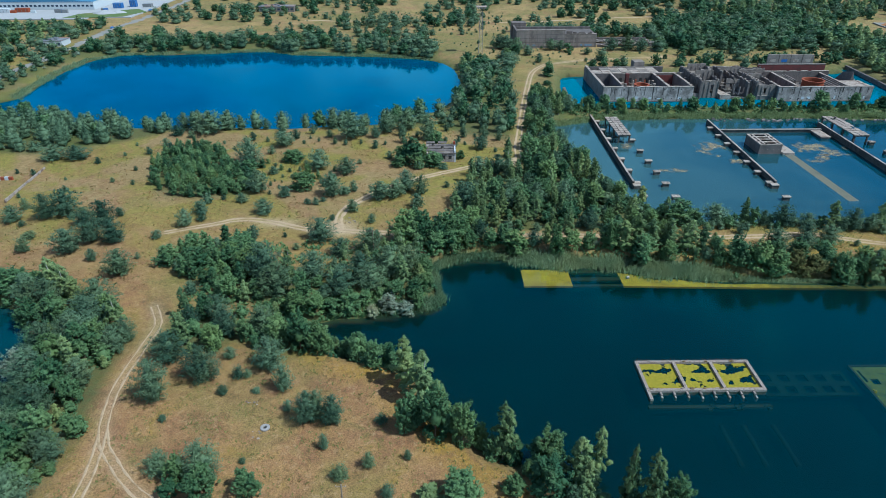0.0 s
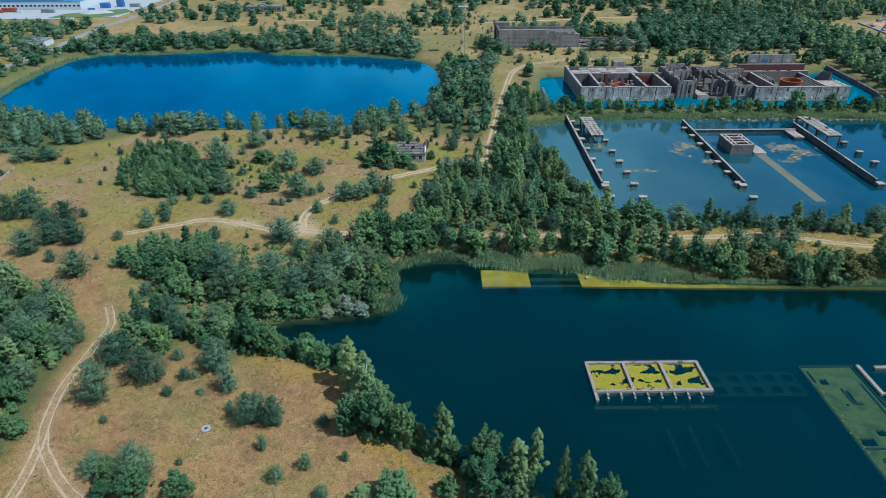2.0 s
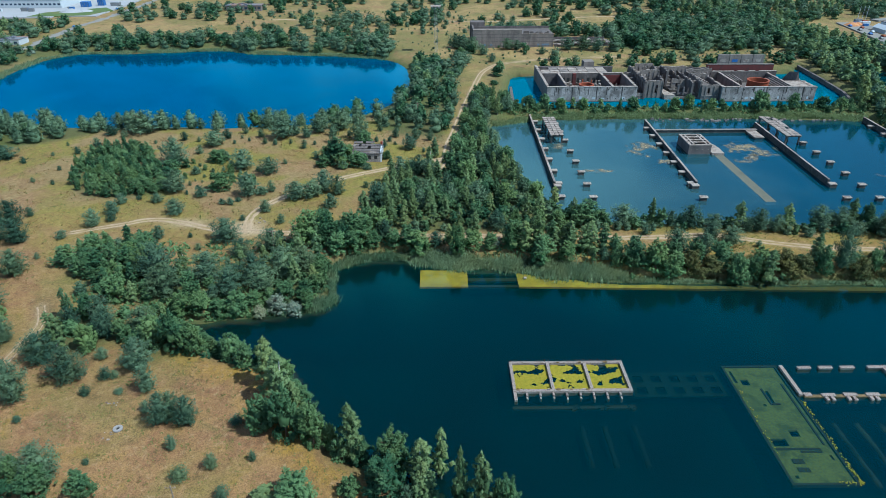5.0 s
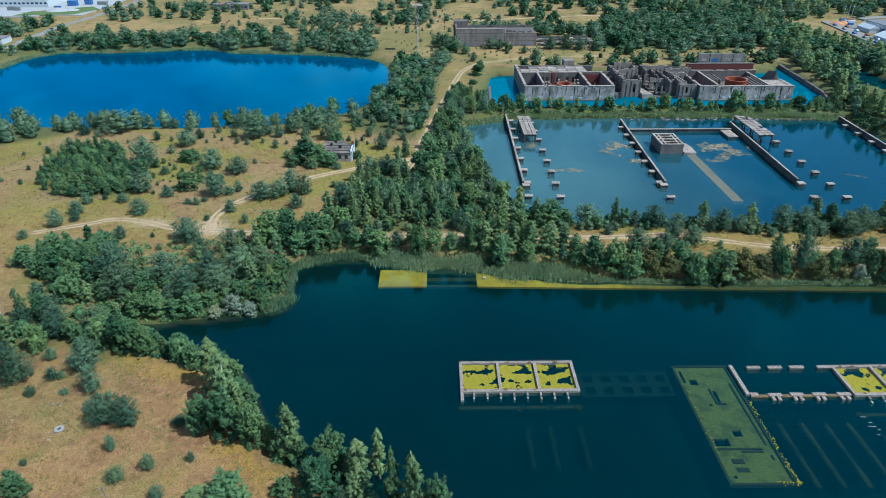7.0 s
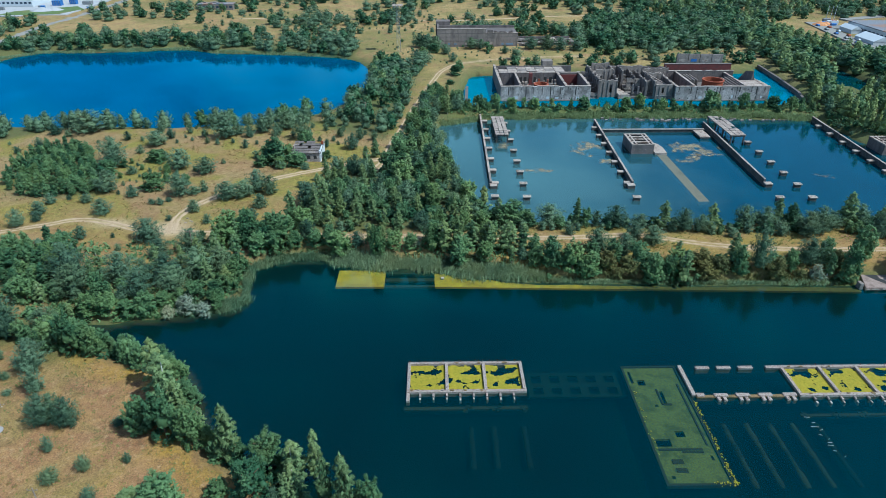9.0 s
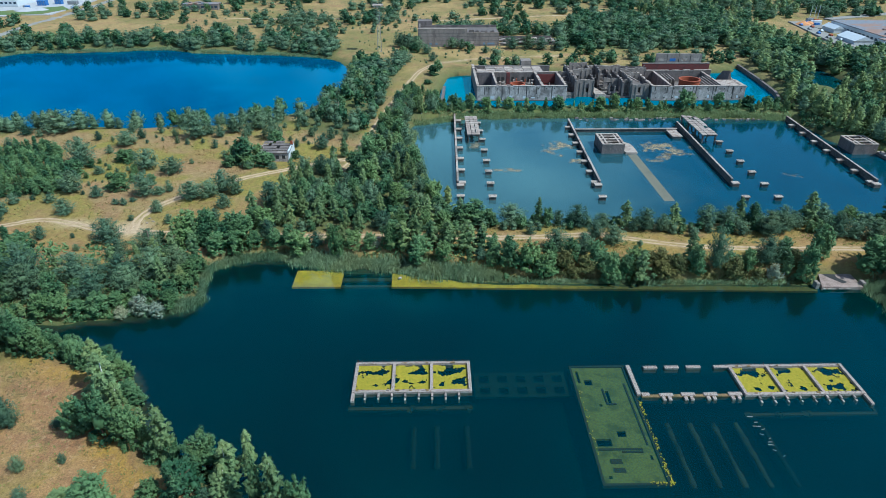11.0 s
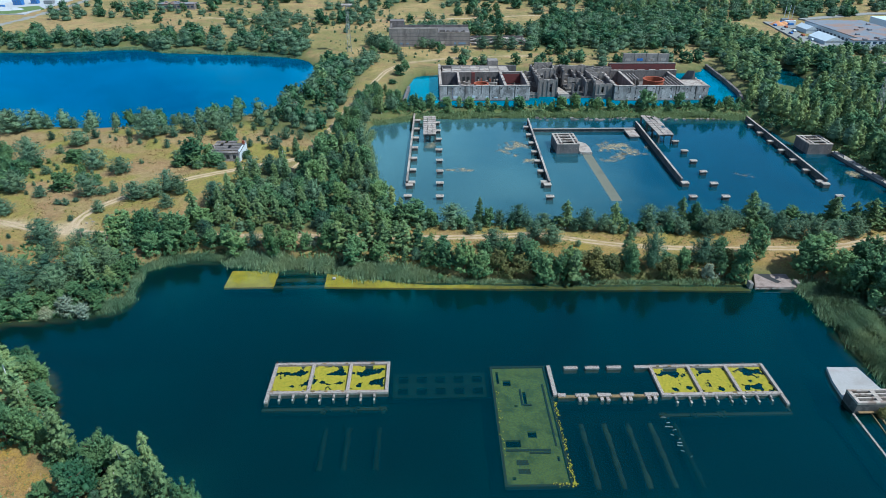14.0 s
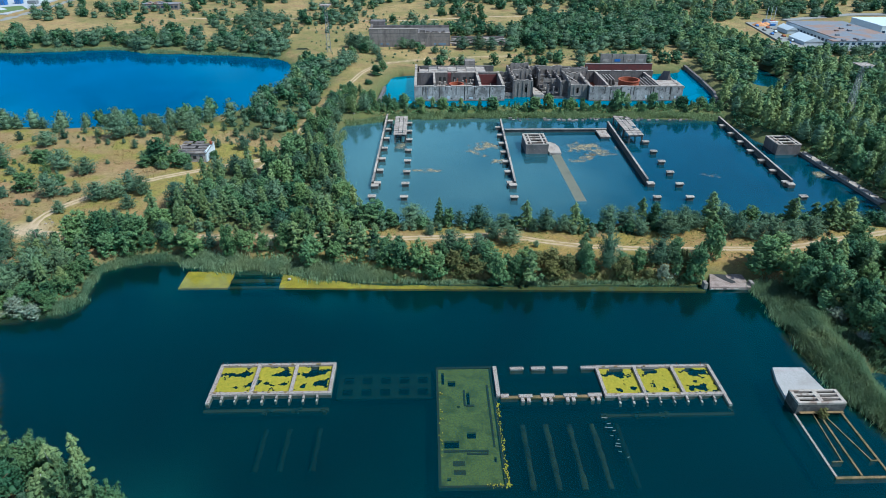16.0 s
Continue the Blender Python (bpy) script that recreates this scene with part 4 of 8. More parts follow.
def basin_wall(x0, y0, x1, y1, height, blocks, side):
    """A long dividing wall, with pier blocks along one side."""
    root = thing("basin_wall", 0, 0, 0, "long narrow concrete dividing wall in the basin", "wall", "dividing walls")
    n = 9
    for i in range(n):
        a = Vector((x0 + (x1 - x0) * i / n, y0 + (y1 - y0) * i / n))
        b = Vector((x0 + (x1 - x0) * (i + 1) / n, y0 + (y1 - y0) * (i + 1) / n - 0.03))
        bm = bmesh.new()
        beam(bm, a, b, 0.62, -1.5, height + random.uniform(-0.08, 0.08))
        panel = part("panel", bm, M_DARKSTAIN, root)
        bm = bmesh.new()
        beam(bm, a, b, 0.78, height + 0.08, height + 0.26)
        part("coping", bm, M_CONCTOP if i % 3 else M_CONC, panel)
    for i in range(blocks):
        u = (i + 0.12) / blocks
        x, y = x0 + (x1 - x0) * u + side * 1.75, y0 + (y1 - y0) * u
        stub = box_part("pier", root, M_DARKSTAIN, x - 1.1, x + 1.1, y - 0.8, y + 0.8, -1.5, 1.0)
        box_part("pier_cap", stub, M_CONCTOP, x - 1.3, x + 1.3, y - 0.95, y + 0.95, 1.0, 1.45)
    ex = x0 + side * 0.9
    end = box_part("end_pier", root, M_DARKSTAIN, ex - 1.3, ex + 1.3, y0 - 2.1, y0 - 0.02, -1.5, 1.1)
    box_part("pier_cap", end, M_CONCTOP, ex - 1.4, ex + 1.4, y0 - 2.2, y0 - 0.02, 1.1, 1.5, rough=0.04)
    return root


basin_wall(74.6, 217.0, 76.2, 303.0, 2.0, 7, 1)
basin_wall(127.6, 216.5, 130.0, 291.0, 2.0, 7, -1)
basin_wall(177.4, 217.0, 179.8, 285.0, 2.3, 0, 1)
basin_wall(231.2, 215.0, 235.2, 292.0, 2.3, 7, -1)

cross = thing("cross_wall", 0, 0, 0, "low dark concrete cross wall with a pale top", "wall")
box_part("wall", cross, M_DARKSTAIN, 130.6, 177.6, 277.6, 278.5, -1.5, 1.3)
box_part("coping", cross, M_CONC, 130.6, 177.6, 277.3, 278.8, 1.3, 1.5)
pad = thing("concrete_pad", 0, 0, 0, "flat pale concrete pad beside the basin wall", "pad")
box_part("base", pad, M_CONCDARK, 172.6, 176.4, 268.2, 277.0, -1.5, 0.8)
box_part("top", pad, M_CONCTOP, 172.2, 176.8, 267.9, 277.2, 0.8, 1.15)


def shaft_house(x0, x1, y0, y1, h, slots, label):
    root = thing("shaft_house", 0, 0, 0, label, "shaft house", "shaft houses")
    t = 0.6
    for a, b, c, d in ((x0, x0 + t, y0, y1), (x1 - t, x1, y0, y1), (x0 + t, x1 - t, y0, y0 + t), (x0 + t, x1 - t, y1 - t, y1)):
        box_part("wall", root, M_CONCDARK, a, b, c, d, -1.5, h - 0.4, bevel=0.0)
    step = (y1 - y0 - t) / slots
    bm = bmesh.new()
    wide = x1 - x0
    tray(bm, x0 - 0.08, x1 + 0.08, y0 - 0.08, y1 + 0.08, h - 0.4, h,
         [(x0 + wide * a, x0 + wide * b, y0 + t + i * step, y0 + (i + 1) * step - 0.25) for i in range(slots) for a, b in ((0.09, 0.19), (0.26, 0.76), (0.83, 0.92))])
    part("roof_grid", bm, M_CONCTOP, root)
    box_part("inner_floor", root, M_DARK, x0 + t, x1 - t, y0 + t, y1 - t, -0.5, 0.6, bevel=0.0)
    for k in range(4):
        xa = x0 + (x1 - x0) * (k + 0.5) / 4
        box_part("anchor_plate", root, M_CONCTOP, xa - 0.14, xa + 0.14, y0 - 0.05, y0 - 0.002, 1.9, 2.2, bevel=0.0)
    return root


shaft_house(136.4, 145.8, 250.2, 263.8, 4.3, 4, "square concrete shaft house with slotted top in the basin")
shaft_house(241.2, 251.2, 247.2, 258.2, 4.6, 3, "square concrete shaft house beside the east quay")
apron2 = thing("concrete_ramp", 0, 0, 0, "pale rounded concrete ramp beside the shaft house", "ramp")
bm = bmesh.new()
ring = [(146.0, 251.0), (146.3, 249.2), (151.2, 249.0), (151.4, 256.0), (150.6, 260.0), (148.4, 262.3), (146.0, 262.6)]
v = [[bm.verts.new((x, y, z)) for x, y in ring] for z in (-1.5, 0.9)]
bm.faces.new(v[0])
bm.faces.new(v[1])
for i in range(7):
    bm.faces.new((v[0][i - 1], v[0][i], v[1][i], v[1][i - 1]))
bmesh.ops.recalc_face_normals(bm, faces=bm.faces[:])
part("slab", bm, M_CONCTOP, apron2)
bm = bmesh.new()
beam(bm, (149.0, 248.9), (149.6, 203.0), 3.9, -1.2, 0.012)
part("sunken_run", bm, M_RUN, apron2, "sunken grey-brown ramp surface")


def open_roof(x0, x1, y0, y1, h, label, n=9):
    """A slatted concrete roof on pairs of posts."""
    root = thing("slatted_canopy", 0, 0, 0, label, "canopy", "canopies on posts")
    w = x1 - x0
    for i in range(4):
        y = y0 + 0.8 + (y1 - y0 - 1.6) * i / 3
        for x in (x0 + 0.5, x1 - 0.5):
            box_part("post", root, M_DARKSTAIN, x - 0.28, x + 0.28, y - 0.28, y + 0.28, -1.5, h - 0.7, bevel=0.0)
        box_part("cross_beam", root, M_DARKSTAIN, x0, x1, y - 0.3, y + 0.3, h - 0.7, h - 0.3, bevel=0.0)
    for x in (x0 + 0.3, (x0 + x1) / 2, x1 - 0.3):
        box_part("rail_beam", root, M_CONC, x - 0.22, x + 0.22, y0, y1, h - 0.3, h - 0.02, bevel=0.0)
    step = (y1 - y0) / n
    for i in range(n):
        y = y0 + i * step
        thirds = (x0 - 0.15, x0 + w * 0.34, x0 + w * 0.68, x1 + 0.15)
        for a, b in zip(thirds[:-1], thirds[1:]):
            if random.random() < 0.93:
                box_part("roof_slab", root, M_CONCTOP if random.random() < 0.35 else M_PLAT, a + 0.05, b - 0.05 - random.uniform(0, 0.2), y + 0.12, y + step - random.uniform(0.1, 0.6), h - 0.02, h + 0.22, rough=0.06)
    return root


open_roof(80.6, 86.2, 264.0, 290.0, 3.9, "slatted concrete canopy on posts standing in the basin")
open_roof(182.8, 189.4, 261.5, 289.0, 3.9, "slatted concrete canopy on posts beside the dividing wall")
quay = thing("east_quay", 0, 0, 0, "narrow pale concrete quay along the wood", "quay")
bm = bmesh.new()
beam(bm, (252.2, 247.0), (254.6, 197.2), 2.2, -1.2, 1.1)
part("wall", bm, M_CONCDARK, quay)
bm = bmesh.new()
beam(bm, (252.5, 247.0), (254.9, 197.2), 2.8, 1.1, 1.4)
part("walk", bm, M_CONCTOP, quay)
for i in range(8):
    y = 245 - i * 6
    box_part("post", quay, M_CONC, 251.2 + i * 0.28, 251.6 + i * 0.28, y, y + 0.4, 1.4, 2.2)


def scum_patch(cx, cy, rx, ry, seed, level=0.12):
    bm = bmesh.new()
    cell = 0.55
    nx, ny = int(2 * rx / cell), int(2 * ry / cell)
    vs = {}

    def vert(i, j):
        if (i, j) not in vs:
            x, y = cx - rx + i * cell, cy - ry + j * cell
            vs[i, j] = bm.verts.new((x + 0.4 * noise.noise(Vector((x, y, seed))), y + 0.4 * noise.noise(Vector((x, y, seed + 2))), 0.012))
        return vs[i, j]
    def depth(i, j):
        u, w = i / nx * 2 - 1, j / ny * 2 - 1
        x, y = cx + u * rx, cy + w * ry
        return noise.noise(Vector((x * 0.16, y * 0.16, seed))) + 0.6 * noise.noise(Vector((x * 0.5, y * 0.4, seed))) - 0.75 * (u * u + w * w) + 0.35 - level
    for i in range(nx):
        for j in range(ny):
            if depth(i + 0.5, j + 0.5) > -0.12:
                bm.faces.new((vert(i, j), vert(i + 1, j), vert(i + 1, j + 1), vert(i, j + 1)))
    if not bm.faces:
        return
    thick = [min(1, max(0, depth(i, j) / 0.32)) for i, j in vs]
    ob = tagged(part("floating_scum", bm, M_FILM, None), "tan floating scum patch on the basin", "scum", kind="stuff")
    ob.data.attributes.new("film", "FLOAT", "POINT").data.foreach_set("value", thick)


for i, (cx, cy, rx, ry) in enumerate(((119, 258, 8, 11), (165, 256, 13, 12), (170, 250, 9, 5), (160, 244, 9, 5), (125, 243, 5, 4), (95, 233, 8, 2.5), (84, 262, 4, 6), (206, 226, 6, 3), (249, 226, 4, 7))):
    scum_patch(cx, cy, rx, ry, i * 2.7 + 1)
bm = bmesh.new()
rng = random.Random(3)
for i in range(60):
    x, y, s = rng.uniform(135, 235), 296 + rng.uniform(-2.5, 1.5), rng.uniform(0.3, 0.9)
    block(bm, x - s, x + s, y - s * .5, y + s * .5, -0.5, rng.uniform(0.2, 0.8), 0.12)
tagged(part("shore_rubble", bm, M_CONC, None), "broken concrete pieces along the reedy shore", "rubble", kind="stuff")

# ---- the flooded ruin in the pit ----
def ruin_wall(root, x0, x1, y0, y1, z1, material=None):
    """A wall cast in bays: thin vertical joints set the bays apart, a pale coping covers them."""
    m = material or M_CONC
    long_x = (x1 - x0) > (y1 - y0)
    n = max(1, int(((x1 - x0) if long_x else (y1 - y0)) / 6.0))
    for i in range(n):
        a, b, gap = i / n, (i + 1) / n, 0.06
        if long_x:
            box_part("wall", root, m, x0 + (x1 - x0) * a + gap, x0 + (x1 - x0) * b - gap, y0, y1, -2.0, z1, bevel=0.0)
        else:
            box_part("wall", root, m, x0, x1, y0 + (y1 - y0) * a + gap, y0 + (y1 - y0) * b - gap, -2.0, z1, bevel=0.0)
        u = 0.0
        while u < 1.0:
            # coping stones, some lost
            w = min(random.uniform(0.2, 0.5), 1.0 - u)
            p, q = a + (b - a) * u, a + (b - a) * (u + w)
            if random.random() < 0.9:
                if long_x:
                    box_part("coping", root, M_CONCTOP, x0 + (x1 - x0) * p, x0 + (x1 - x0) * q - 0.03, y0 - 0.1, y1 + 0.1, z1, z1 + random.uniform(0.18, 0.30), bevel=0.0)
                else:
                    box_part("coping", root, M_CONCTOP, x0 - 0.1, x1 + 0.1, y0 + (y1 - y0) * p, y0 + (y1 - y0) * q - 0.03, z1, z1 + random.uniform(0.18, 0.30), bevel=0.0)
            u += w


def facade_details(root, x0, x1, y, z1):
    """Ports in rows and a plinth along the front of a block."""
    n = int((x1 - x0) / 4.2)
    for i in range(n):
        x = x0 + (x1 - x0) * (i + 0.5) / n
        for z in (1.4, z1 - 1.3):
            if random.random() < 0.75:
                box_part("port", root, M_DARK, x - 0.28, x + 0.28, y - 0.03, y - 0.002, z - 0.28, z + 0.28, bevel=0.0)
    for i in range(5):
        x = random.uniform(x0 + 3, x1 - 4)
        box_part("limewash", root, M_WHITE, x, x + random.uniform(0.8, 2.4), y - 0.02, y - 0.004, 1.2, 1.2 + random.uniform(0.6, 1.6), bevel=0.0)
    box_part("plinth", root, M_CONCDARK, x0 + 0.3, x1 - 0.3, y - 0.6, y - 0.06, -1.5, 0.35, bevel=0.0)
    m = int((x1 - x0) / 12)
    for i in range(1, m + 1):
        x = x0 + (x1 - x0) * i / (m + 0.6)
        box_part("expansion_joint", root, M_DARK, x - 0.16, x + 0.16, y - 0.035, y - 0.003, 0.3, z1 - 0.1, bevel=0.0)
    for i in range(12):
        x = random.uniform(x0 + 1, x1 - 1)
        box_part("stain_run", root, M_DARKSTAIN, x, x + random.uniform(0.15, 0.6), y - 0.03, y - 0.004, z1 - random.uniform(1.5, 5.0), z1 - 0.05, bevel=0.0)


west = thing("reactor_ruin_west", 0, 0, 0, "roofless grey concrete ruin block standing in turquoise water", "ruin", "ruin blocks")
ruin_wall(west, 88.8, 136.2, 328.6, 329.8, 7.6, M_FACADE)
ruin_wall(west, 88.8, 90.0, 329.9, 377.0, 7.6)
# inner walls get the darker copy, interior shade put into its colour
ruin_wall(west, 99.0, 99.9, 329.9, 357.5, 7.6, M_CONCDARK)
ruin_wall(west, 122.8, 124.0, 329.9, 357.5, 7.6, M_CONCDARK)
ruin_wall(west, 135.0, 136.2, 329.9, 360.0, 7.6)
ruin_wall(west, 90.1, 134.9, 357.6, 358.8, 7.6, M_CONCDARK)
facade_details(west, 89, 136, 328.6, 7.6)
box_part("floor", west, M_CONCDARK, 100.0, 122.7, 330.0, 357.5, -2, 1.2, bevel=0.0)
box_part("floor", west, M_RED, 124.1, 134.9, 330.0, 357.5, -2, 1.0, bevel=0.0)
box_part("red_wall", west, M_RED, 124.2, 134.8, 357.3, 357.59, 1.5, 6.6, bevel=0.0)
for i in range(7):
    x, y = random.uniform(103, 120), random.uniform(336, 354)
    box_part("column", west, M_CONCTOP if i % 2 else M_CONC, x - 0.6, x + 0.6, y - 0.6, y + 0.6, 1.2, random.uniform(4.0, 7.2))
for i in range(5):
    x, y = random.uniform(101, 119), random.uniform(334, 350)
    box_part("partition", west, M_CONC, x, x + random.uniform(3, 6), y, y + 0.5, 1.2, random.uniform(3.0, 6.0))
box_part("red_stack", west, M_RED, 107.0, 108.8, 353.0, 355.4, 1.2, 8.4)
for x in (102.2, 104.6, 110.2, 116.0, 119.0):
    box_part("opening", west, M_DARK, x, x + 1.5, 357.56, 357.597, 2.6, 5.2, bevel=0.0)
for x, y in ((101.2, 338), (102.6, 345), (117.8, 337), (119.6, 342), (120.8, 349), (104.4, 335.5), (116.2, 334)):
    bm = bmesh.new()
    rod(bm, (x, y, 1.1), (x, y, 5.4), 0.45, 10)
    rod(bm, (x, y, 5.4), (x, y, 5.9), 0.75, 10)
    part("pipe_column", bm, M_CONCTOP, west)
# blue box put in for the water that stands in this room
box_part("flooded_floor", west, M_BLUE_PAINT, 90.1, 98.9, 330.0, 357.4, -2, 0.3, "blue painted flooded floor", bevel=0.0)


def drum(root, x, y, z0, z1, r, material, name="drum"):
    """An open steel drum with a flanged rim."""
    bm = bmesh.new()
    n = 40
    prof = ((r, z0), (r, z1 - 0.5), (r + 0.35, z1 - 0.45), (r + 0.35, z1), (r - 0.5, z1), (r - 0.5, z0 + 0.4))
    rings = [[bm.verts.new((x + a * math.cos(k * math.tau / n), y + a * math.sin(k * math.tau / n), b)) for k in range(n)] for a, b in prof]
    for p, q in zip(rings[:-1], rings[1:]):
        for k in range(n):
            bm.faces.new((p[k], p[(k + 1) % n], q[(k + 1) % n], q[k]))
    bm.faces.new(rings[-1])
    return part(name, bm, material, root)


drum(west, 111.2, 337.2, 1.2, 6.9, 3.7, M_RUST, "rusty_drum")

annex = thing("annex_ruin", 0, 0, 0, "low concrete annex with bare roof slabs", "ruin", "ruin blocks")
box_part("wall", annex, M_CONCDARK, 90.1, 134.8, 376.0, 377.2, -2, 7.0, bevel=0.0)
for i in range(8):
    x = 91 + i * 5.4
    box_part("wall", annex, M_CONCDARK, x, x + 0.6, 358.9, 375.9, -2, 6.3, bevel=0.0)
for i in range(7):
    for j in range(3):
        if random.random() < 0.86:
            x, y = 91.2 + i * 5.4, 360.0 + j * 5.4
            box_part("roof_slab", annex, M_CONCTOP if (i + j) % 3 else M_CONC, x, x + 5.1, y, y + 4.9, 6.31, 6.75, rough=0.08)
box_part("roof_hut", annex, M_CONC, 118, 124, 377.3, 384, 2, 9.5)

centre = thing("reactor_ruin_centre", 0, 0, 0, "tall broken concrete boxes between the two ruin blocks", "ruin", "ruin blocks")


def pierced_wall(root, a, b, z0, z1, holes=(), thick=0.7, material=None, ribs=3.2, ragged=1.3, seed=1):
    """A broken wall from a to b: openings cut through it, pilasters on its face, a ragged crest.
    holes: (start, end, bottom, top), measured along the wall."""
    m = material or M_CONC
    rng = random.Random(seed)
    a, b = Vector((a[0], a[1], 0)), Vector((b[0], b[1], 0))
    L = (b - a).length
    d = (b - a) / L
    n = Vector((d.y, -d.x, 0))
    to_world = Matrix(((d.x, 0, n.x, a.x), (d.y, 0, n.y, a.y), (0, 1, 0, 0), (0, 0, 0, 1)))

    def add(name, bm, material):
        bmesh.ops.transform(bm, verts=bm.verts, matrix=to_world)
        bmesh.ops.recalc_face_normals(bm, faces=bm.faces[:])
        return part(name, bm, material, root)
    bm = bmesh.new()
    tray(bm, 0, L, z0, z1, -thick / 2, thick / 2, [h for h in holes])
    add("wall", bm, m)
    u = 0.0
    while u < L - 0.3:
        w = min(rng.uniform(0.7, 2.2), L - u)
        h = rng.uniform(-0.2, ragged)
        if h > 0.08:
            bm = bmesh.new()
            block(bm, u + 0.02, u + w - 0.02, z1, z1 + h, -thick / 2 + 0.03, thick / 2 - 0.03, 0.06)
            add("crest", bm, m if rng.random() < 0.75 else M_CONCTOP)
        u += w
    if ribs:
        k = max(2, int(L / ribs))
        for q in range(k + 1):
            c = L * q / k
            if any(h[0] - 0.3 < c < h[1] + 0.3 for h in holes):
                continue
            bm = bmesh.new()
            block(bm, max(0.02, c - 0.28), min(L - 0.02, c + 0.28), z0, z1 - rng.uniform(0.1, 1.6), thick / 2 - 0.02, thick / 2 + 0.30, 0.03)
            add("pilaster", bm, m)
        for z in (z0 + (z1 - z0) * 0.42, z0 + (z1 - z0) * 0.74):
            if any(h[2] < z < h[3] for h in holes):
                continue
            bm = bmesh.new()
            block(bm, 0.05, L - 0.05, z - 0.16, z + 0.16, thick / 2 - 0.02, thick / 2 + 0.22)
            add("ledge", bm, M_CONCTOP if rng.random() < 0.4 else m)


def fallen(root, a, b, r, material):
    """A beam that has come down at a slant."""
    bm = bmesh.new()
    rod(bm, a, b, r, 4)
    part("fallen_beam", bm, material, root)


# walls along x mostly keep the lit tone M_CONC, side walls the shaded M_CONCDARK
# low stepped cells beside the west block
for i, (x0, x1, y, z) in enumerate(((136.6, 141.2, 333.0, 3.0), (136.6, 141.2, 338.5, 4.4), (136.6, 141.0, 344.0, 5.6), (136.6, 141.0, 350.0, 6.6), (136.6, 141.0, 357.5, 8.0))):
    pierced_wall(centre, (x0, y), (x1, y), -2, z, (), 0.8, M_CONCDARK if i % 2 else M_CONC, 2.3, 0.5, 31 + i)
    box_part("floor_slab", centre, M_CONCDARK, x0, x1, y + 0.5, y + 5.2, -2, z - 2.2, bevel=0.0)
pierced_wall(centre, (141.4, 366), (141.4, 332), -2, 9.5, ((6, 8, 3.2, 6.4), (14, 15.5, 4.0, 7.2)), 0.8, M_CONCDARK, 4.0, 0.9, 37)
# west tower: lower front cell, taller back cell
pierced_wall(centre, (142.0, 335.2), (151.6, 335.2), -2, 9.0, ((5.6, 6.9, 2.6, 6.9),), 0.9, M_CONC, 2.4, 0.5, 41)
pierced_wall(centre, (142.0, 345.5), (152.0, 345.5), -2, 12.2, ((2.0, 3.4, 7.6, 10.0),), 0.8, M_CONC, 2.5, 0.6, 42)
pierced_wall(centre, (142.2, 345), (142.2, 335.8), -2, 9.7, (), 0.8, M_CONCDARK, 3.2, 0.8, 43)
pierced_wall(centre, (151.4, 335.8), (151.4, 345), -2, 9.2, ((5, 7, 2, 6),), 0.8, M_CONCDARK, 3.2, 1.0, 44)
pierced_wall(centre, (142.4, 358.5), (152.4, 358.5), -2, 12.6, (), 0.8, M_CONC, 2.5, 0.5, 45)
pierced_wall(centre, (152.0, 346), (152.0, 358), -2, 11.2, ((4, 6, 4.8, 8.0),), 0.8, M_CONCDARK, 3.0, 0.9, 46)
box_part("floor_slab", centre, M_CONCDARK, 142.6, 151.0, 335.8, 345.0, 4.6, 5.0, bevel=0.0)
box_part("floor_slab", centre, M_CONC, 142.6, 151.6, 346.0, 358.0, 8.2, 8.6, bevel=0.0)
# pale landing between the tower and the terraced hall
bm = bmesh.new()
v = [bm.verts.new(p) for z in (-2, 2.4) for p in ((152.0, 331.4, z), (157.8, 331.4, z), (154.8, 345.5, z), (152.2, 345.5, z))]
for f in ((3, 2, 1, 0), (4, 5, 6, 7), (0, 1, 5, 4), (1, 2, 6, 5), (2, 3, 7, 6), (3, 0, 4, 7)):
    bm.faces.new([v[i] for i in f])
part("landing", bm, M_CONCTOP, centre)
# terraced hall: steps that rise to a tall windowed back wall
for i in range(7):
    box_part("terrace", centre, (M_CONCDARK, M_CONC, M_DARKSTAIN)[i % 3], 158.0 - i * 0.5, 170.4, 332.0 + i * 3.4, 335.38 + i * 3.4, -2, 1.0 + i * 1.05, bevel=0.0, rough=0.05)
pierced_wall(centre, (153.2, 357.0), (171.0, 357.0), -2, 11.2, ((3.0, 4.4, 7.0, 9.1), (7.4, 8.8, 7.0, 9.1), (12.0, 13.2, 6.7, 9.3)), 0.9, M_CONC, 2.2, 0.7, 51)
pierced_wall(centre, (156.6, 357), (156.6, 344.5), -2, 11.6, ((5, 6.6, 5.6, 8.8),), 0.8, M_CONCDARK, 2.8, 1.0, 52)
pierced_wall(centre, (162.6, 357), (162.6, 342.0), 2.0, 8.8, ((3, 4.4, 4.8, 7.2),), 0.7, M_CONCDARK, 2.8, 1.1, 53)
pierced_wall(centre, (166.4, 332.2), (166.4, 356.4), -2, 8.7, ((3, 4.6, 2.4, 5.6), (12, 13.6, 4.8, 7.2)), 0.8, M_CONCDARK, 3.0, 1.0, 54)
pierced_wall(centre, (158.4, 342.2), (166.0, 342.2), 2.0, 7.8, ((2.4, 3.6, 3.7, 5.8),), 0.6, M_CONC, 2.0, 0.8, 55)
pierced_wall(centre, (166.8, 338.0), (170.6, 338.0), -2, 8.0, (), 0.6, M_CONC, 1.9, 0.6, 56)
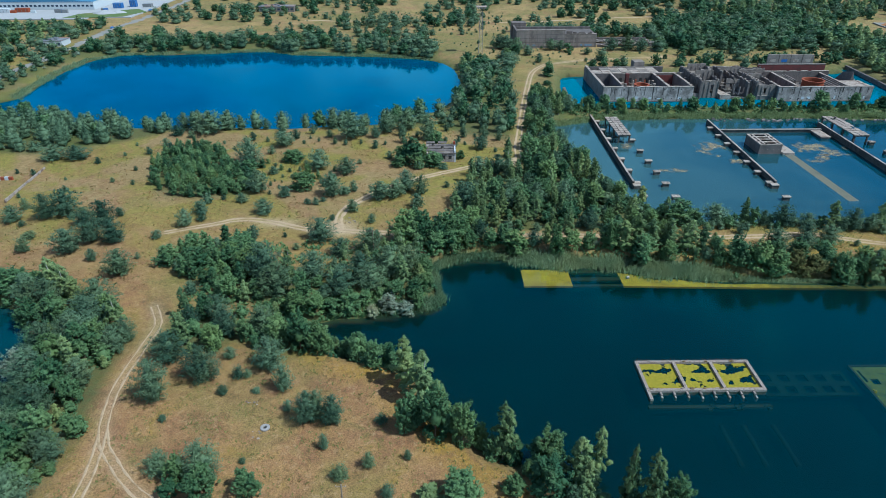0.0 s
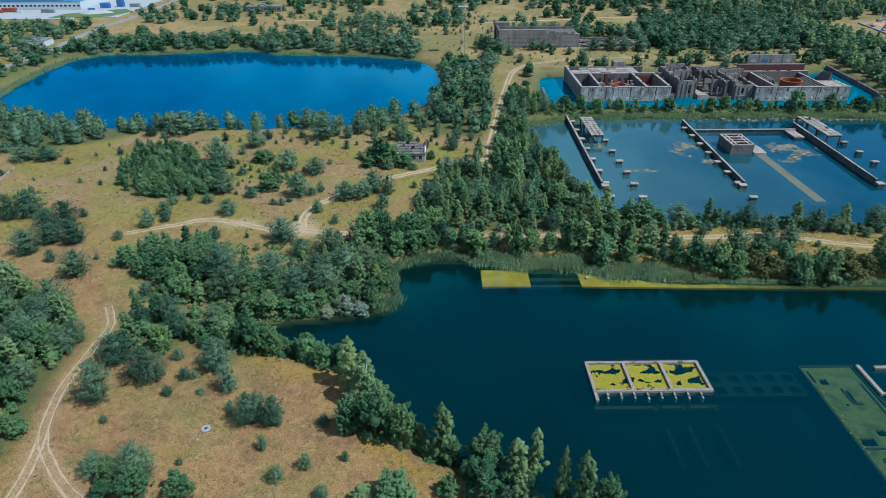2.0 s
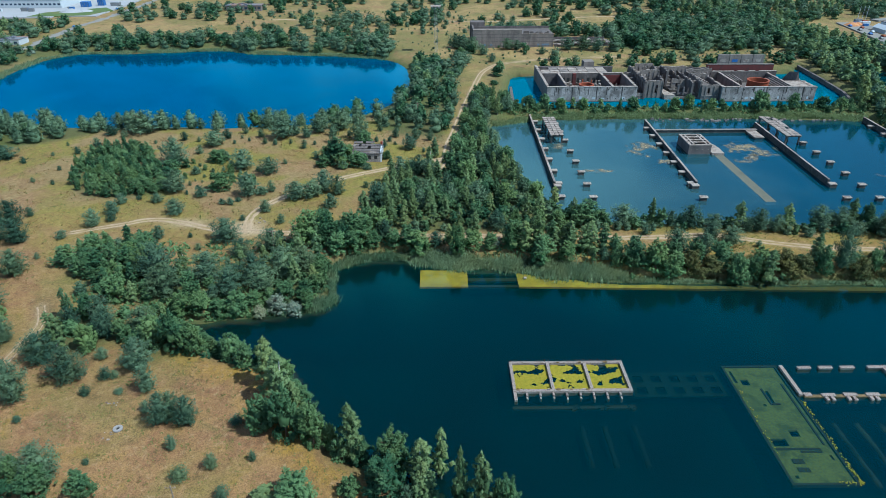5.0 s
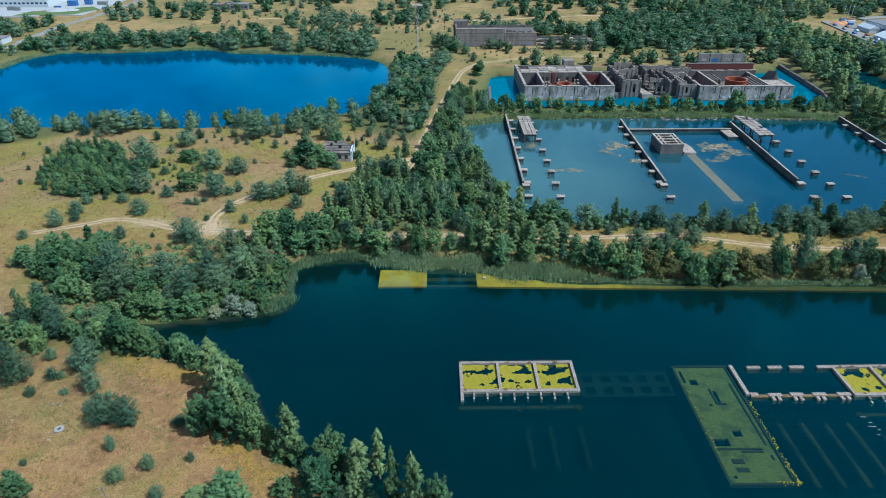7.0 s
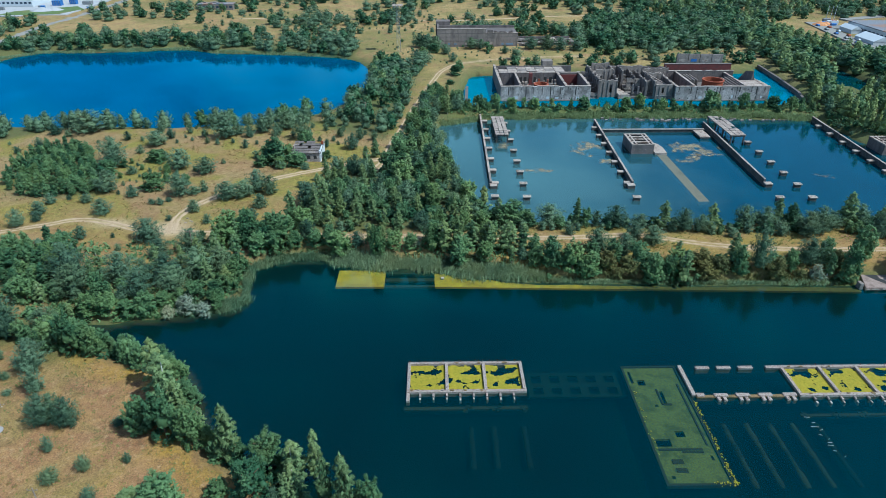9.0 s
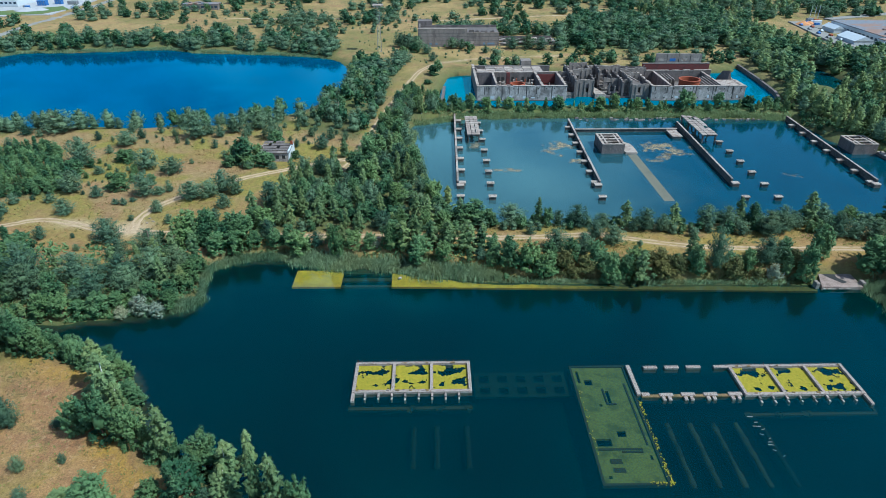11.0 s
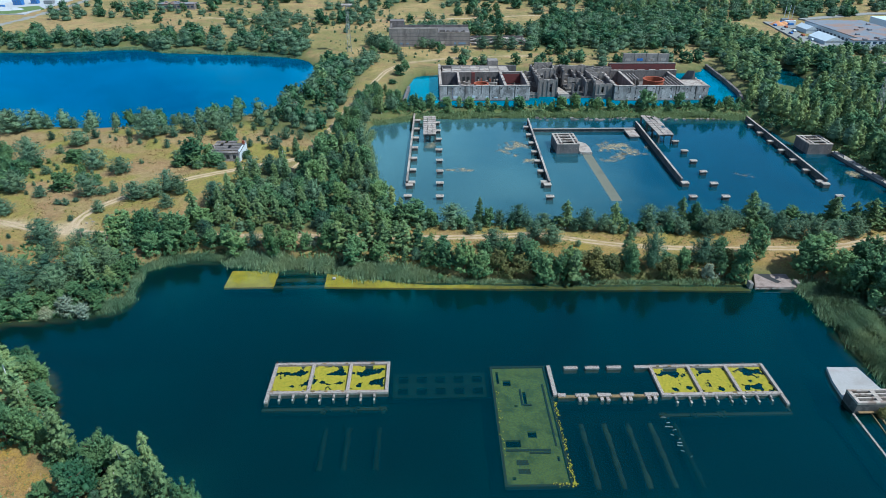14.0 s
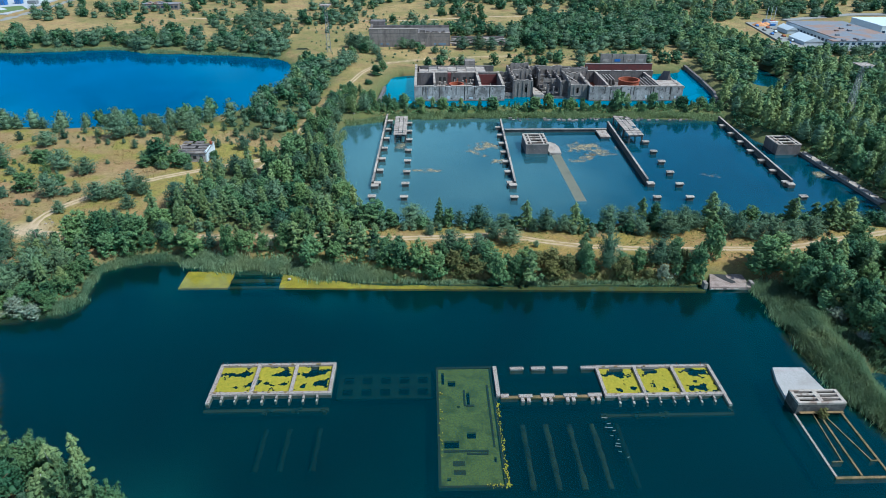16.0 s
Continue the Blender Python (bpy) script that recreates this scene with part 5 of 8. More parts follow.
# east cell next to the second block
pierced_wall(centre, (171.2, 331.4), (180.2, 331.4), -2, 7.6, ((3.2, 4.4, 3.2, 6.1),), 0.9, M_CONC, 2.2, 0.4, 61)
pierced_wall(centre, (171.0, 356), (171.0, 332), -2, 9.0, ((5, 7, 4.0, 7.2),), 0.8, M_CONC, 3.4, 0.7, 62)
pierced_wall(centre, (179.8, 332), (179.8, 356), -2, 8.0, (), 0.8, M_CONCDARK, 3.4, 0.6, 63)
pierced_wall(centre, (171.4, 347.0), (179.4, 347.0), -2, 9.7, ((3.0, 4.4, 5.8, 8.0),), 0.8, M_CONC, 2.2, 0.7, 64)
pierced_wall(centre, (171.4, 358.0), (186.0, 358.0), -2, 9.5, ((6.0, 7.4, 5.6, 7.7),), 0.8, M_CONC, 2.4, 0.7, 65)
box_part("floor_slab", centre, M_CONCDARK, 171.4, 179.4, 332.0, 346.6, 5.6, 6.0, bevel=0.0)
box_part("floor_slab", centre, M_CONCDARK, 171.4, 179.4, 347.6, 357.4, 6.4, 6.8, bevel=0.0)
fallen(centre, (170.6, 345, 9.6), (175.5, 334, 8.0), 0.34, M_CONCTOP)
fallen(centre, (172.4, 352, 10.4), (178.0, 349, 8.0), 0.25, M_CONCTOP)
fallen(centre, (146.0, 352, 12.8), (150.5, 356, 9.6), 0.25, M_CONC)
# cells behind, up to the rear of the works
for k, (x0, x1, y, z) in enumerate(((141.8, 170.0, 366.0, 10.0), (170.0, 188.0, 367.0, 9.6), (150.0, 168.0, 372.0, 8.4))):
    pierced_wall(centre, (x0, y), (x1, y), -2, z * 0.86, ((4, 5.6, 4.0, 6.4), (10, 11.4, 4.0, 6.4)), 0.8, M_CONCDARK, 2.6, 0.8, 71 + k)
for k, x in enumerate((146.5, 160.0, 176.6, 183.0)):
    pierced_wall(centre, (x, 366), (x, 358.5), -2, 9.2 - 0.5 * k, (), 0.7, M_CONC, 2.6, 0.9, 76 + k)
fin_rng = random.Random(17)
for i in range(26):
    x, y = fin_rng.choice((147, 161, 169.5, 176)) + fin_rng.uniform(-3, 3), fin_rng.uniform(333, 353)
    s = fin_rng.uniform(0.2, 0.5)
    box_part("rubble", centre, M_CONCTOP if i % 4 == 0 else M_CONCDARK, x - s, x + s, y - s, y + s, 2.0, fin_rng.uniform(3.5, 7.5), bevel=0.0, rough=0.2)
for i in range(34):
    block_root, (xa, xb) = ((west, (100.5, 121)), (west, (100.5, 133)))[i % 2]
    x, y = fin_rng.uniform(xa, xb), fin_rng.uniform(332, 352)
    s = fin_rng.uniform(0.2, 0.5)
    box_part("pipe_stub" if i % 3 else "column", block_root, (M_CONCTOP, M_CONC, M_RUST, M_CONCTOP)[i % 4], x - s, x + s, y - s, y + s, 1.1, fin_rng.uniform(2.5, 6.0), bevel=0.0)
for i in range(9):
    x, y = fin_rng.uniform(101, 118), fin_rng.uniform(333, 352)
    box_part("low_wall", west, M_CONCTOP if i % 2 else M_CONC, x, x + fin_rng.uniform(1.5, 4), y, y + 0.45, 1.1, fin_rng.uniform(2.2, 4.6), bevel=0.0, rough=0.08)

east = thing("reactor_ruin_east", 0, 0, 0, "roofless grey concrete ruin block with a rusty drum inside", "ruin", "ruin blocks")
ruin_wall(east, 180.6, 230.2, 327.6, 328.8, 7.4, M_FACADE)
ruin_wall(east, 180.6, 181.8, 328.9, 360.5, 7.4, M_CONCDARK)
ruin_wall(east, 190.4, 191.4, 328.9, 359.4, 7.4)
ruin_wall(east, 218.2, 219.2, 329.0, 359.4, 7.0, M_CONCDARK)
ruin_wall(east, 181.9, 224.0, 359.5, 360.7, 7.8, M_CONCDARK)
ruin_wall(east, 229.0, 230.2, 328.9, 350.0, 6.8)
facade_details(east, 181, 230, 327.6, 7.4)
box_part("floor", east, M_RUST, 181.9, 190.3, 329.0, 359.4, -2, 1.4, bevel=0.0)
box_part("floor", east, M_CONCDARK, 191.5, 218.1, 329.0, 359.4, -2, 1.6, bevel=0.0)
box_part("low_roof", east, M_CONCTOP, 219.3, 231.5, 329.0, 343.0, 6.2, 6.8)
box_part("red_wall", east, M_RED, 187.0, 226.0, 368.0, 369.0, -2, 9.6, bevel=0.0)
box_part("crest", east, M_CONC, 187.0, 226.0, 367.9, 369.1, 9.6, 10.0)
drum(east, 204.6, 340.0, 1.6, 8.1, 5.4, M_RUST, "rusty_drum")
floor_bm = bmesh.new()
bmesh.ops.create_circle(floor_bm, cap_ends=True, segments=32, radius=4.85)
bmesh.ops.translate(floor_bm, verts=floor_bm.verts, vec=(204.6, 340.0, 4.8))
part("drum_floor", floor_bm, M_CONCDARK, east)
for i in range(4):
    box_part("rib", east, M_CONC, 193 + i * 1.7, 193.5 + i * 1.7, 345, 358, 1.6, 6.5, bevel=0.0)
box_part("ledge", east, M_CONC, 191.5, 218.1, 331.0, 332.0, 4.0, 6.4)
for i in range(5):
    x = 211 + i * 1.6
    box_part("rib", east, M_CONC, x, x + 0.5, 333, 352, 1.6, 5.5 + 0.3 * i, bevel=0.0)
bm = bmesh.new()
v = [bm.verts.new(p) for p in ((226.0, 343.5, -1), (231.0, 343.5, -1), (227.5, 343.5, 11.5), (226.0, 362, -1), (231.0, 362, -1), (227.2, 352, 9.5))]
for f in ((0, 1, 2), (5, 4, 3), (0, 2, 5, 3), (1, 4, 5, 2), (0, 3, 4, 1)):
    bm.faces.new([v[i] for i in f])
part("leaning_slab", bm, M_CONCDARK, east)

ruin_rng = random.Random(29)
for root, xa, xb, ya, yb, zf in ((west, 100.5, 121.5, 331, 356, 1.1), (east, 192.5, 217.0, 333, 357, 1.5)):
    for i in range(16):
        # pipes and fallen beams on the flooded floor
        x, y, a = ruin_rng.uniform(xa, xb), ruin_rng.uniform(ya, yb), ruin_rng.uniform(0, 3.14)
        if root is east and math.hypot(x - 204.6, y - 338) < 8:
            continue
        ln = ruin_rng.uniform(1.5, 4.5)
        bm = bmesh.new()
        beam(bm, (x - math.cos(a) * ln / 2, y - math.sin(a) * ln / 2), (x + math.cos(a) * ln / 2, y + math.sin(a) * ln / 2), ruin_rng.uniform(0.25, 0.6), zf - 0.1, zf + ruin_rng.uniform(0.4, 2.6))
        part("fallen_beam", bm, (M_CONCTOP, M_RUST, M_CONC, M_DARKSTAIN)[i % 4], root)

screen_wall = thing("panel_wall", 0, 0, 0, "row of four tall concrete panels with faded paint", "wall")
for i in range(4):
    x = 199.8 + i * 7.0
    box_part("panel", screen_wall, M_CONC, x, x + 6.7, 384.0, 385.0, -1, 11.9 - 0.1 * i)
    box_part("graffiti", screen_wall, M_BLUE_PAINT if i == 1 else M_CONCTOP, x + 1.5, x + 5.0, 383.95, 383.997, 7.4, 9.0, bevel=0.0)

kerb = thing("pit_kerb", 0, 0, 0, "dark concrete retaining wall round the pit", "wall")
for a, b in (((256.6, 397), (254.2, 365)), ((254.2, 365), (250.8, 336)), ((250.8, 336), (246.5, 322)), ((70.4, 322), (72.2, 350))):
    bm = bmesh.new()
    beam(bm, a, b, 1.4, -2, 2.3)
    part("wall", bm, M_CONCDARK, kerb)

# ---- farther buildings ----
hall = thing("hall_ruin", 0, 0, 0, "long grey windowless concrete hall ruin", "ruin")
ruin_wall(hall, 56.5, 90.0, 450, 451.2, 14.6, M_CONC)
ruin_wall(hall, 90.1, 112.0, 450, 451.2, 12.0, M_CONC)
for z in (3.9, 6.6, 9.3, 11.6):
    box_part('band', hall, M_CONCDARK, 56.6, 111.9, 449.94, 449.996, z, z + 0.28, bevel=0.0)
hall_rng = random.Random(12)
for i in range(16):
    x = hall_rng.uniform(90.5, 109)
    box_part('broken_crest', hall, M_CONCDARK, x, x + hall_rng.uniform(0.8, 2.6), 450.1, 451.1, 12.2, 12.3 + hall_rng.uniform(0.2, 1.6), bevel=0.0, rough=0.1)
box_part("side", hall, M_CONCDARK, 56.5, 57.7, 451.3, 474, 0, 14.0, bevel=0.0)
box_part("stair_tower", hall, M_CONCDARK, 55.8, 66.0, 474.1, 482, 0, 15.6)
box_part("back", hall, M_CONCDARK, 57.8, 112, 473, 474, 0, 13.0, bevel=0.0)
box_part("roof", hall, M_CONCDARK, 57.8, 111.8, 451.3, 472.9, 11.0, 11.5, bevel=0.0)
for x0, x1 in ((64, 65.6), (68, 70), (101, 102.4), (104, 109)):
    box_part("graffiti", hall, M_FADED, x0, x1, 449.93, 449.995, 4.2, 5.4, bevel=0.0)
for x0, x1 in ((76, 79), (83, 88), (92, 95)):
    box_part("graffiti", hall, M_CONCTOP, x0, x1, 449.93, 449.995, 4.2, 6.2, bevel=0.0)
sheds = thing("collapsed_shed", 0, 0, 0, "collapsed grey roof slabs beside the hall", "ruin")
for i in range(48):
    x, y = random.uniform(113, 152), random.uniform(450, 466)
    bm = bmesh.new()
    w = random.uniform(1.4, 3.6)
    block(bm, -w, w, -1.6, 1.6, -0.2, 0.2, 0.2)
    bmesh.ops.transform(bm, verts=bm.verts, matrix=pose(x, y, 3.2 + random.uniform(0.6, 2.6), random.uniform(-14, 14), random.uniform(-9, 9), random.uniform(-8, 8)))
    part("roof_slab", bm, M_CONCTOP if i % 3 == 0 else M_CONC, sheds)
box_part("wall", sheds, M_CONCDARK, 113, 151, 466, 467, 2, 6.6, bevel=0.0)
box_part("wall", sheds, M_CONCDARK, 113, 151, 450, 450.8, 2, 5.0, bevel=0.0)

house = thing("ruined_house", 0, 0, 0, "small roofless-looking house with grey broken roof", "house")
for x0, x1, y0, y1 in ((-2.6, -2.1, 236, 247), (8.3, 8.8, 236, 247), (-2.1, 8.3, 236, 236.5), (-2.1, 8.3, 246.5, 247)):
    box_part("wall", house, M_WHITE if x0 > 8 else M_FACADE, x0, x1, y0, y1, 2.5, 6.6 if x0 < 8 else 7.4, bevel=0.0)
for x in (3.5, 6.0):
    box_part("window", house, M_DARK, x, x + 1.2, 235.95, 235.996, 4.2, 5.6, bevel=0.0)
box_part("door", house, M_DARK, 0.2, 1.3, 235.95, 235.996, 3.2, 5.3, bevel=0.0)
for i in range(10):
    for j in range(5):
        if random.random() < 0.85:
            bm = bmesh.new()
            block(bm, -2.9 + i * 1.2, -1.82 + i * 1.2, 235.6 + j * 2.35, 237.8 + j * 2.35, 6.6 + 0.22 * j, 6.78 + 0.22 * j, 0.07)
            part("roof_board", bm, M_CONC if random.random() < 0.1 else M_CONCDARK, house)
box_part("chimney", house, M_RUST, 8.0, 8.8, 244, 244.8, 6.5, 8.6)
box_part("chimney", house, M_CONCTOP, -2.6, -2.0, 240, 240.7, 6.5, 8.2)


def lattice_mast(x, y, z0, h, w0, w1, platform, label, bar=0.11):
    root = thing("lattice_mast", 0, 0, 0, label, "mast", "lattice masts")
    n = 8

    def corner(k, u):
        w = (w0 + (w1 - w0) * u) / 2
        return Vector((x + w * (1 if k in (0, 3) else -1), y + w * (1 if k in (0, 1) else -1), z0 + h * u))
    for k in range(4):
        bm = bmesh.new()
        rod(bm, corner(k, 0), corner(k, 1), bar, 5)
        part("leg", bm, M_STEEL, root)
        bm = bmesh.new()
        for i in range(n):
            a, b = i / n, (i + 1) / n
            rod(bm, corner(k, a), corner((k + 1) % 4, b), bar * 0.5, 4)
            rod(bm, corner((k + 1) % 4, a), corner(k, b), bar * 0.5, 4)
            rod(bm, corner(k, b), corner((k + 1) % 4, b), bar * 0.5, 4)
        part("bracing", bm, M_STEEL if k % 2 else M_WHITEBARK, root)
    if platform:
        zt = z0 + h
        deck_part = box_part("platform", root, M_CONCTOP, x - 3.4, x + 3.4, y - 3.0, y + 3.0, zt, zt + 0.3)
        for i in range(8):
            bm = bmesh.new()
            px = x - 3.3 + (i % 4) * 2.2
            py = y - 2.9 if i < 4 else y + 2.9
            rod(bm, (px, py, zt + 0.35), (px, py, zt + 1.5), 0.06, 4)
            part("rail_post", bm, M_STEEL, deck_part)
        for py in (y - 2.9, y + 2.9):
            bm = bmesh.new()
            rod(bm, (x - 3.3, py, zt + 1.45), (x + 3.3, py, zt + 1.45), 0.06, 4)
            part("rail", bm, M_STEEL, deck_part)
        for dx in (-2, 0, 2):
            box_part("floodlight", deck_part, M_STEEL, x + dx - 0.5, x + dx + 0.5, y - 3.2, y - 2.6, zt - 0.9, zt - 0.1)


lattice_mast(292.3, 284.4, 2.5, 26.0, 2.8, 1.3, True, "grey lattice floodlight mast with a square platform")
lattice_mast(30.9, 433.0, 2.5, 30.0, 2.6, 1.4, True, "slim grey lattice floodlight mast in the far field", 0.07)


def shed_building(name, x0, x1, y0, y1, h, wall, roof, label, floors=1, pitched=0.0, windows=True):
    root = thing(name, 0, 0, 0, label, "building", "far industrial buildings")
    z = 2.8
    for a, b, c, d, nm in ((x0, x1, y0, y0 + 0.4, "front_wall"), (x0, x1, y1 - 0.4, y1, "back_wall"), (x0, x0 + 0.4, y0 + 0.4, y1 - 0.4, "side_wall"), (x1 - 0.4, x1, y0 + 0.4, y1 - 0.4, "side_wall")):
        box_part(nm, root, wall, a, b, c, d, z - 1, z + h, bevel=0.0)
    bm = bmesh.new()
    if pitched:
        xm = (x0 + x1) / 2
        v = [bm.verts.new(p) for y in (y0 - 0.3, y1 + 0.3) for p in ((x0 - 0.3, y, z + h), (xm, y, z + h + pitched), (x1 + 0.3, y, z + h))]
        for f in ((0, 1, 4, 3), (1, 2, 5, 4), (0, 2, 1), (3, 4, 5), (0, 3, 5, 2)):
            bm.faces.new([v[i] for i in f])
    else:
        block(bm, x0 - 0.2, x1 + 0.2, y0 - 0.2, y1 + 0.2, z + h, z + h + 0.5)
        for i in range(6):
            px, py = x0 + (x1 - x0) * random.uniform(0.1, 0.9), y0 + (y1 - y0) * random.uniform(0.1, 0.9)
            block(bm, px - 1.2, px + 1.2, py - 1.0, py + 1.0, z + h + 0.5, z + h + 1.4)
    bmesh.ops.recalc_face_normals(bm, faces=bm.faces[:])
    part("roof", bm, roof, root)
    if windows:
        n = max(3, int((x1 - x0) / 4))
        for fl in range(floors):
            zz = z + h * (fl + 0.55) / floors
            for i in range(n):
                x = x0 + (x1 - x0) * (i + 0.5) / n
                box_part("window", root, M_GLASS, x - 1.2, x + 1.2, y0 - 0.06, y0 - 0.003, zz - 0.8, zz + 0.8, bevel=0.0)
    return root


shed_building("factory_hall", -440, -316, 626, 690, 8.0, M_WHITE, M_BLUEROOF, "white factory hall with a blue roof", pitched=4.0)
shed_building("small_building", -277, -262, 462, 474, 4.0, M_WHITE, M_GREYROOF, "small white flat-roofed building by the road")
shed_building("long_shed", -160, -128, 612, 622, 4.5, M_CONC, M_GREYROOF, "long low grey shed with white posts")
shed_building("tent_hall", 358, 371.5, 446, 468, 3.4, M_WHITE, M_WHITE, "white storage tent hall", pitched=3.0, windows=False)
shed_building("tent_hall", 368.5, 376.5, 490, 506, 3.2, M_WHITE, M_WHITE, "small white storage tent", pitched=2.4, windows=False)
shed_building("office_block", 369, 406, 432, 438.8, 6.4, M_WHITE, M_GREYROOF, "white two-storey office block with rows of windows", floors=2)
flat_hall = shed_building("flat_hall", 378, 422, 439.2, 512, 5.8, M_WHITE, M_GREYROOF, "wide grey flat-roofed workshop hall")
for i in range(14):
    box_part("window", flat_hall, M_GLASS, 377.94, 377.997, 443 + i * 4.9, 445.8 + i * 4.9, 4.6, 6.4, bevel=0.0)
shed_building("white_hall", 429, 505, 474, 512, 8.6, M_WHITE, M_WHITE, "tall plain white industrial hall")
shed_building("side_hall", 407, 470, 430, 446, 4.2, M_WHITE, M_WHITE, "low white hall at the yard")
yard = thing("factory_yard", 0, 0, 0, "pale concrete yard before the factory", "yard")
bm = bmesh.new()
for x0, x1, y0, y1 in ((-445, -264, 582, 625), (-315, -264, 625, 720), (-445, -300, 575, 582)):
    block(bm, x0, x1, y0, y1, 1.0, 3.9)
part("paving", bm, M_YARD, yard)
yard2 = thing("works_yard", 0, 0, 0, "pale asphalt yard of the works", "yard")
bm = bmesh.new()
beam(bm, (363, 536), (350, 430), 11.0, 1.0, 3.95)
block(bm, 366, 377.5, 508, 536, 1.0, 3.93)
beam(bm, (396, 548), (470, 576), 8.0, 1.0, 3.93)
beam(bm, (470, 576), (620, 582), 8.0, 1.0, 3.91)
part("paving", bm, M_ROAD, yard2)
lawn = thing("factory_lawn", 0, 0, 0, "mown green lawn between the factory roads", "lawn")
bm = bmesh.new()
pts = [(-322, 578), (-272, 584), (-263, 612), (-276, 628), (-292, 618), (-318, 600)]
low, high = [[bm.verts.new((x, y, z)) for x, y in pts] for z in (1.0, 4.0)]
bm.faces.new(low[::-1])
bm.faces.new(high)
for i in range(6):
    bm.faces.new((low[i - 1], low[i], high[i], high[i - 1]))
bmesh.ops.recalc_face_normals(bm, faces=bm.faces[:])
part("turf", bm, M_LAWN, lawn)
gravel = thing("gravel_heap", 0, 0, 0, "pale heap of gravel on the factory lawn", "gravel heap")
for hx, hy, hr, hz in ((-296, 604, 12, 3.0), (-286, 606, 8, 2.4)):
    bm = bmesh.new()
    rings = [[bm.verts.new((hx + hr * k * random.uniform(0.88, 1.1) * math.cos(a * math.tau / 14), hy + hr * 0.7 * k * random.uniform(0.88, 1.1) * math.sin(a * math.tau / 14), 3.95 + hz * (1 - k) ** 0.8)) for a in range(14)] for k in (1.0, 0.7, 0.4, 0.15)]
    for p, q in zip(rings[:-1], rings[1:]):
        for k in range(14):
            bm.faces.new((p[k], p[(k + 1) % 14], q[(k + 1) % 14], q[k]))
    bm.faces.new(rings[-1])
    part("mound", bm, M_YARD, gravel)
for x, y, w, d, h, m, label in ((-297, 634, 4, 2.5, 4.5, M_BLUE_PAINT, "blue container standing on the factory yard"), (-286, 642, 3, 2.2, 6.0, M_BLUE_PAINT, "tall blue silo box on the factory yard"), (-272, 640, 4, 2.5, 3.0, M_STEEL, "grey machine on the factory yard"), (-374, 612, 6, 2, 3.6, M_RUST, "rust-red trailer before the factory"), (-390, 611, 5, 2, 3.4, M_WHITE, "white lorry box before the factory"), (-340, 609, 3, 2, 3.0, M_STEEL, "grey cabin before the factory")):
    stored = thing("yard_container", 0, 0, 0, label, "container", "things on the factory yard")
    box_part("box", stored, m, x - w, x + w, y - d, y + d, 3.9, 3.9 + h, bevel=0.1)
    for k in (-0.6, 0.0, 0.6):
        box_part("rib", stored, M_STEEL, x + w * k - 0.1, x + w * k + 0.1, y - d - 0.12, y - d - 0.003, 4.0, 3.8 + h, bevel=0.0)
for i in range(14):
    x, y = (random.uniform(-400, -280), random.uniform(606, 622)) if i < 8 else (random.uniform(368, 376), random.uniform(510, 534))
    crate = thing("stored_crate", 0, 0, 0, "stored boxes and machines in the yard", "crate", "stored goods")
    s = random.uniform(1.5, 3.5)
    box_part("box", crate, (M_BLUE_PAINT, M_WHITE, M_RUST, M_STEEL)[i % 4], x - s, x + s, y - 1.2, y + 1.2, 3.9, 3.9 + random.uniform(1.5, 3.5))


def car(x, y, rz, paint, label):
    root = thing("car", x, y, 3.35 if x < 0 else 3.95, label, "car", "parked cars")
    root.rotation_euler = (0, 0, radians(rz))
    bm = bmesh.new()
    prof = ((-2.1, 0.35), (-2.15, 0.8), (-1.9, 0.95), (-1.2, 1.42), (0.3, 1.45), (1.0, 0.98), (2.0, 0.85), (2.15, 0.4))
    a = [bm.verts.new((px, -0.85, pz)) for px, pz in prof]
    b = [bm.verts.new((px, 0.85, pz)) for px, pz in prof]
    bm.faces.new(a)
    bm.faces.new(b[::-1])
    for i in range(len(prof)):
        bm.faces.new((a[i - 1], b[i - 1], b[i], a[i]))
    bmesh.ops.recalc_face_normals(bm, faces=bm.faces[:])
    part("body", bm, paint, root)
    for px in (-1.35, 1.35):
        for py in (-0.8, 0.8):
            bm = bmesh.new()
            rod(bm, (px, py - 0.1, 0.33), (px, py + 0.1, 0.33), 0.33, 12)
            part("wheel", bm, M_DARK, root)


car(-257.5, 531, 90, M_BLUE_PAINT, "dark blue car on the pale road")
car(-262, 620, 85, M_BLUE_PAINT, "blue car on the far road")

for i in range(9):
    car(347.6 + 0.1226 * (452 + i * 8.3 - 430) + (i % 2) * 5.6, 452 + i * 8.3, 83, (M_BLUE_PAINT, M_WHITE, M_STEEL, M_RUST)[i % 4], "parked car on the works yard")

sand_heap = thing("sand_heap", 0, 0, 0, "orange heap of sand at the works yard", "sand heap")
heap_rng = random.Random(3)
for hx, hy, hr, hz in ((362.5, 523, 6.0, 3.2), (369, 526, 4.5, 2.4)):
    bm = bmesh.new()
    rings = [[bm.verts.new((hx + hr * k * (1 + heap_rng.uniform(-.12, .12)) * math.cos(a * math.tau / 16), hy + hr * k * (1 + heap_rng.uniform(-.12, .12)) * math.sin(a * math.tau / 16), 3.7 + hz * (1 - k) ** 0.8)) for a in range(16)] for k in (1.0, 0.7, 0.4, 0.15)]
    for p, q in zip(rings[:-1], rings[1:]):
        for k in range(16):
            bm.faces.new((p[k], p[(k + 1) % 16], q[(k + 1) % 16], q[k]))
    bm.faces.new(rings[-1])
    part("mound", bm, M_SANDHEAP, sand_heap)
